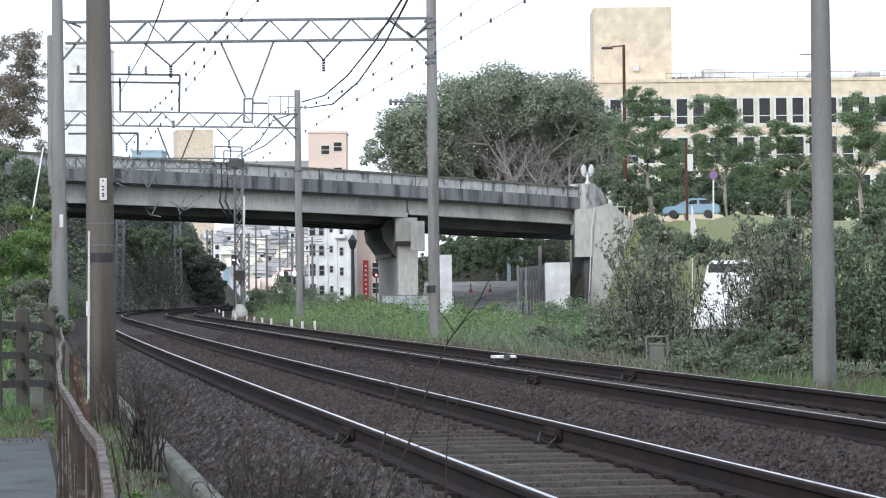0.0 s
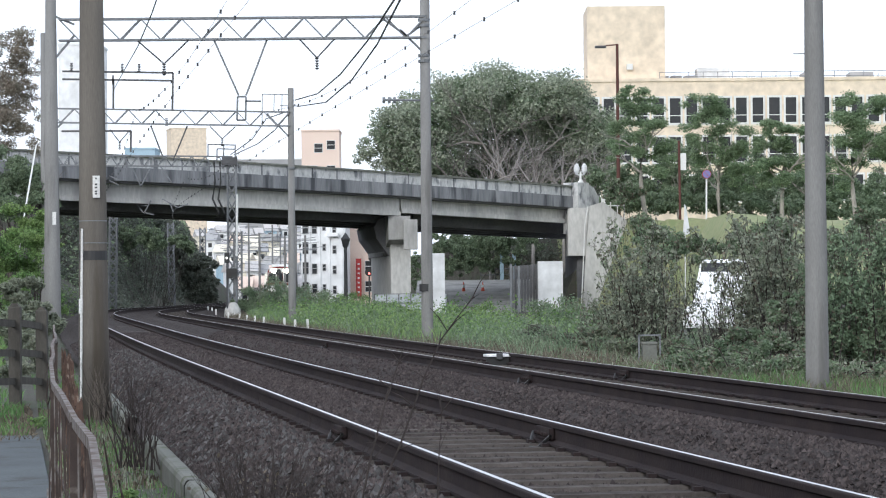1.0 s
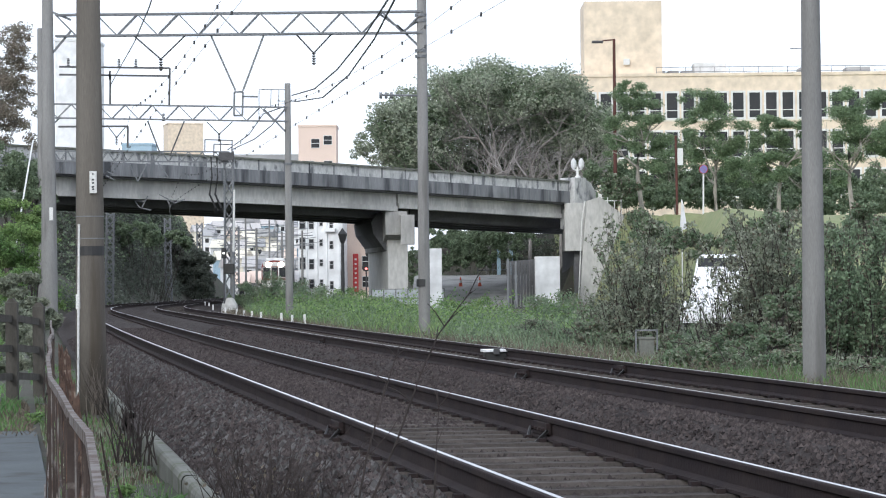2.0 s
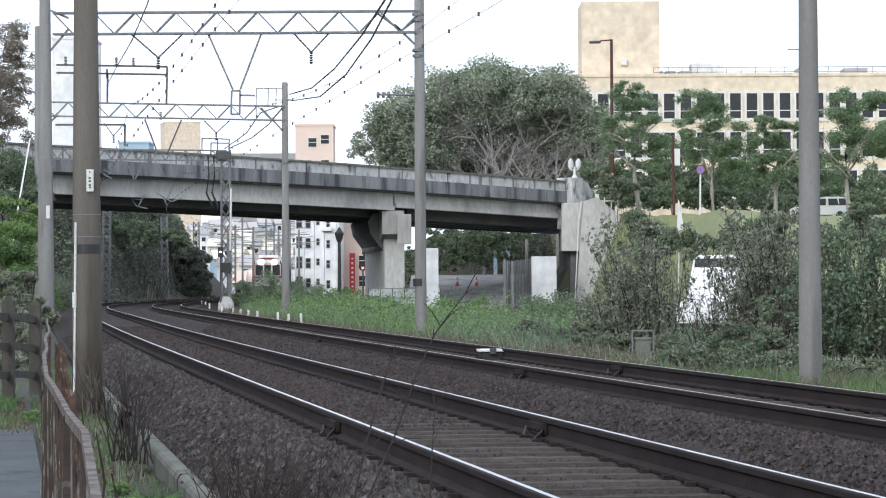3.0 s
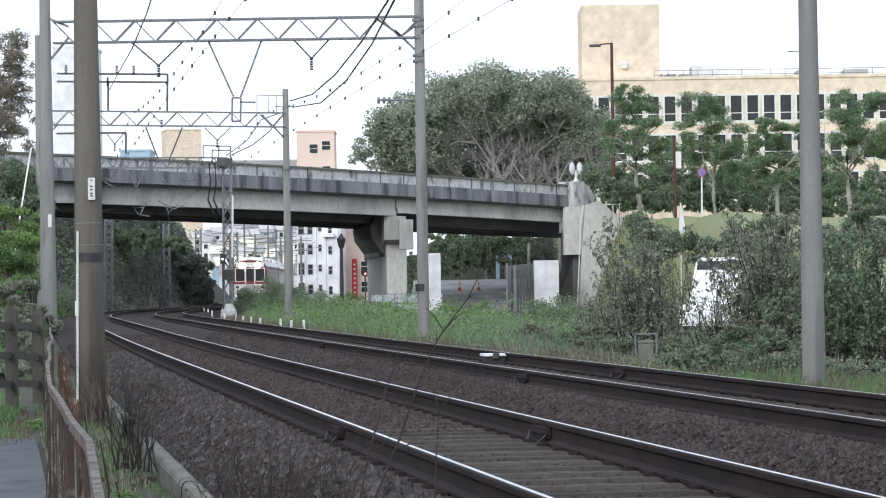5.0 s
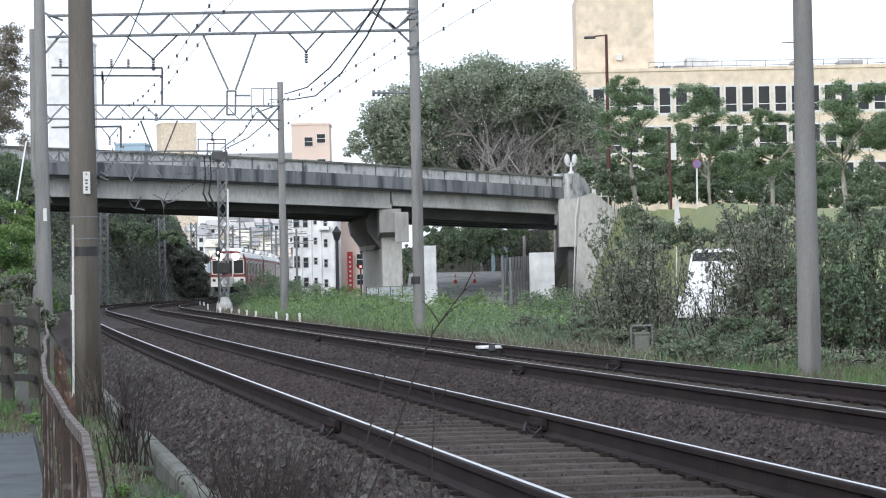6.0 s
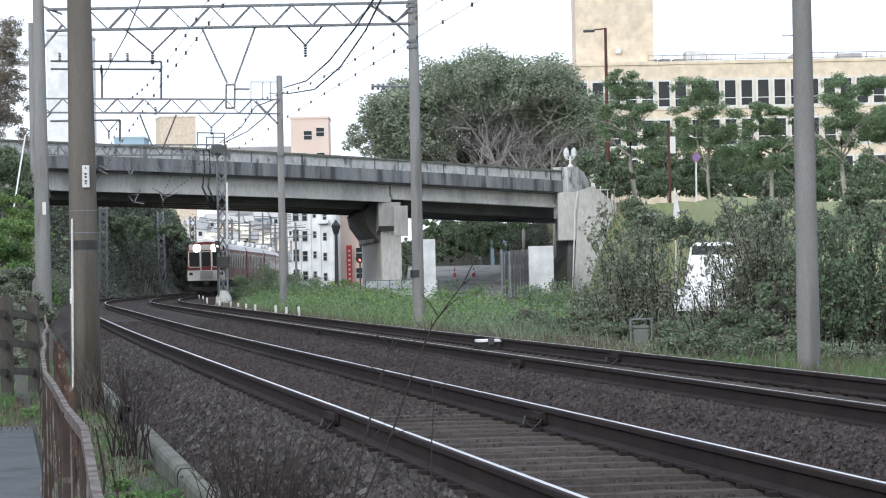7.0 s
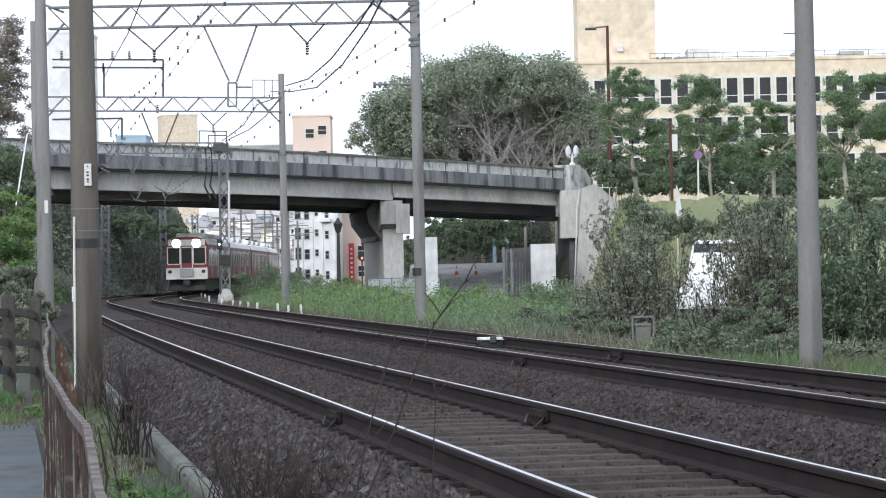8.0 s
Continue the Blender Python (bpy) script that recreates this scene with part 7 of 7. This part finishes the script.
    # signals beyond the pier
    for x, y, d, lit in ((641, 455, 215, True), (647, 430, 218, False), (480, 457, 300, False)):
        p = Vector(((x - 784) * d / 5000, d, 1.012 + (484.6 - y - 0.0213 * (x - 784)) * d / 5000))
        t = thing("railway_signal", (p.x, p.y, -0.6), "black round-backed signal on a pole", "signal", "signals")
        part("pole", rod(bmesh.new(), (0, 0.1, 0), (0, 0.1, p.z + 0.6), 0.06), M["steel_dark"], t, "dark pole")
        part("hood", rod(bmesh.new(), (0, -0.05, p.z + 0.6), (0, 0.08, p.z + 0.6), 0.32, sides=20), M["black"], t, "black round board")
        if lit:
            part("lamp", rod(bmesh.new(), (0, -0.08, p.z + 0.5), (0, -0.04, p.z + 0.5), 0.09, sides=14), M["signal_red"], t, "red lamp")
    p = Vector((-13.08, 165.55, 3.0))
    t = thing("railway_signal", (p.x, p.y, -0.3), "dark signal with a white lamp on the mast", "signal", "signals")
    part("pole", rod(bmesh.new(), (0, 0.2, 0), (0, 0.2, p.z + 0.3), 0.06), M["steel_dark"], t, "dark pole")
    part("hood", box(bmesh.new(), (-0.15, -0.05, p.z), (0.15, 0.12, p.z + 0.62), 0.06), M["black"], t, "black signal head")
    part("lamp", rod(bmesh.new(), (0, -0.09, p.z + 0.3), (0, -0.05, p.z + 0.3), 0.06, sides=12), M["signal_white"], t, "white lamp")
    # wire brackets under the bridge
    for nm, pts in (("wire_bracket", (((-19.67, 176.00, 6.80), (-19.12, 176.00, 6.02)), ((-18.61, 176.00, 6.74), (-19.05, 176.00, 5.94)), ((-19.12, 176.00, 6.02), (-18.42, 176.00, 5.86)), ((-19.32, 176.00, 6.44), (-18.83, 176.00, 6.43)))), ("wire_bracket", (((-17.80, 175.00, 6.80), (-16.84, 175.00, 6.26)), ((-16.84, 175.00, 6.26), (-16.20, 175.00, 6.49)), ((-17.35, 175.00, 6.58), (-17.12, 175.00, 6.02)))), ("wire_bracket", (((-20.71, 172.00, 8.15), (-20.09, 172.00, 7.86)), ((-20.71, 172.00, 7.87), (-20.17, 172.00, 7.59))))):
        o = Vector(pts[0][0])
        t = thing(nm, o, "pale steel bracket holding wires under the bridge", "bracket", "wire brackets")
        for a, b in pts:
            part("strut", bar(bmesh.new(), Vector(a) - o, Vector(b) - o, 0.07), M["steel"], t, "pale strut")
    # guy wire on the bank
    a, b = Vector((-17.27, 118.00, 7.20)), Vector((-16.92, 112.00, 3.89))
    t = thing("guy_wire", b, "pale guy wire with a dark weight on the bank", "guy wire")
    part("wire", rod(bmesh.new(), (0, 0, 0), a - b, 0.035), M["trim"], t, "pale wire sleeve")
    part("weight", box(bmesh.new(), (-0.18, -0.15, -0.35), (0.18, 0.15, 0.05), 0.06), M["black"], t, "dark fitting")
    part("anchor", rod(bmesh.new(), (0, 0, -0.3), ((b - a) * 0.6)[:], 0.02), M["trim"], t, "thin anchor rod")


bridge_things()


# ---- things along the hill road ----
def hill_things():
    b, top = Vector((13.32, 222.00, 8.40)), Vector((13.35, 222.00, 20.25))
    t = thing("street_lamp", (b.x, b.y, gz(b.x, b.y)), "tall brown street lamp with a side arm", "street lamp")
    H = top.z - t.location.z
    part("post", lathe(bmesh.new(), [(0.17, -0.2), (0.15, 3.0), (0.11, H)], sides=12), M["lamp_brown"], t, "brown post")
    part("arm", bar(bmesh.new(), (0.05, 0, H - 0.05), (-0.9, 0, H - 0.12), 0.1), M["lamp_brown"], t, "brown arm")
    part("lamp_head", box(bmesh.new(), (-1.75, -0.2, H - 0.32), (-0.85, 0.2, H - 0.12), 0.07), M["steel_dark"], t, "dark lamp head")
    b, d = Vector((17.93, 197.00, 6.13)), Vector((18.07, 197.00, 8.93))
    t = thing("road_sign", b, "round blue no-parking sign with a red ring on a white post", "road sign")
    part("post", rod(bmesh.new(), (0, 0.06, -1.0), (0.05, 0.06, d.z - b.z), 0.06), M["trim"], t, "white post")
    z = d.z - b.z
    part("disc", rod(bmesh.new(), (0.05, -0.03, z), (0.05, 0.0, z), 0.31, sides=24), M["red"], t, "red rim")
    part("face", rod(bmesh.new(), (0.05, -0.045, z), (0.05, -0.02, z), 0.275, sides=24), M["sign_blue"], t, "blue face")
    part("slash", bar(bmesh.new(), (-0.13, -0.05, z + 0.18), (0.23, -0.05, z - 0.18), 0.04, 0.02), M["red"], t, "red slash")
    b, d = Vector((16.36, 200.00, 6.45)), Vector((16.39, 200.00, 11.45))
    t = thing("sign_post", b, "brown post with a white information plate", "sign")
    part("post", rod(bmesh.new(), (0, 0, -1.0), (-0.05, 0, d.z - b.z), 0.09), M["lamp_brown"], t, "brown post")
    part("plate", box(bmesh.new(), (0.05, -0.03, 2.9), (0.45, 0.03, 4.1), 0.02), M["trim"], t, "white plate")
    b, d = Vector((12.51, 150.00, 2.08)), Vector((12.46, 150.00, 5.44))
    t = thing("banner", (b.x, b.y, gz(b.x, b.y)), "narrow white banner on a thin pole", "banner")
    z = d.z - t.location.z
    part("pole", rod(bmesh.new(), (0, 0, -0.3), (0, 0, z), 0.03), M["trim"], t, "thin white pole")
    part("cloth", prism(bmesh.new(), [(0.0, z), (0.06, z - 0.1), (0.28, z - 1.5), (0.1, z - 1.62), (-0.1, z - 1.5)], "y", -0.02, 0.02), M["white_wall"], t, "hanging white cloth")
    b = Vector((11.17, 206.00, 6.90))
    t = thing("white_railing", b, "short white road railing at the bridge's end", "railing")
    part("end_post", box(bmesh.new(), (-0.08, -0.08, -0.8), (0.22, 0.1, 0.75), 0.02), M["trim"], t, "white post")
    bm = bmesh.new()
    for z in (0.15, 0.65):
        rod(bm, (0.2, 0, z), (1.6, 0, z), 0.04, sides=6)
    for x in (0.6, 1.1, 1.6):
        rod(bm, (x, 0, -0.8), (x, 0, 0.65), 0.04, sides=6)
    part("rail_frame", bm, M["trim"], t, "white rails")


hill_things()



# ---- what moves ----
def car_pose(s_front, q):
    """A rail car with its nose at arc length s_front, coming towards the start of the line."""
    a, b = on_track(s_front + 3.2, q)[0], on_track(s_front + 16.8, q)[0]
    d = (a - b).normalized()
    nose = a + d * 3.2
    return Matrix.Translation(nose) @ Matrix.Rotation(math.atan2(d.y, d.x) - math.pi / 2, 4, "Z")


def road_pose(x):
    """The hill road: it climbs to the bridge's end and then runs along the bridge."""
    u = BR_LEN + 3.0
    c = BR_A + BR_DIR * u + Vector((-BR_DIR.y, BR_DIR.x, 0)) * 3.2
    if x > c.x:
        y = c.y - (x - c.x) * 0.16
        return pose(x, y, 6.2 + 0.7 * (1 - float(step(9.0, 14.5, x))) - 0.06 * max(x - 15.0, 0.0), 0, 0, -9)
    u = u - (c.x - x) / BR_DIR.x
    p = BR_A + BR_DIR * u + Vector((-BR_DIR.y, BR_DIR.x, 0)) * 3.2
    return pose(p.x, p.y, 6.93 + 0.12 * min(1.0, (c.x - x) / 6.0), 0, 0, BR_TURN)


def motions():
    ts = [k * 0.5 for k in range(17)]
    for k, c in enumerate(CARS):
        walk(c, [(t, car_pose(TRAIN_S + TRAIN_V * (8.0 - t) + k * 20.9, TRACK_GAP)) for t in ts])
    walk(WHITE_CAR, [(t, road_pose(19.2 - 10.2 * (t - 3.6))) for t in ts])
    walk(BLUE_CAR, [(t, road_pose(15.3 - 10.6 * t)) for t in ts])


TRAIN_S, TRAIN_V = 176.0, 18.5
motions()
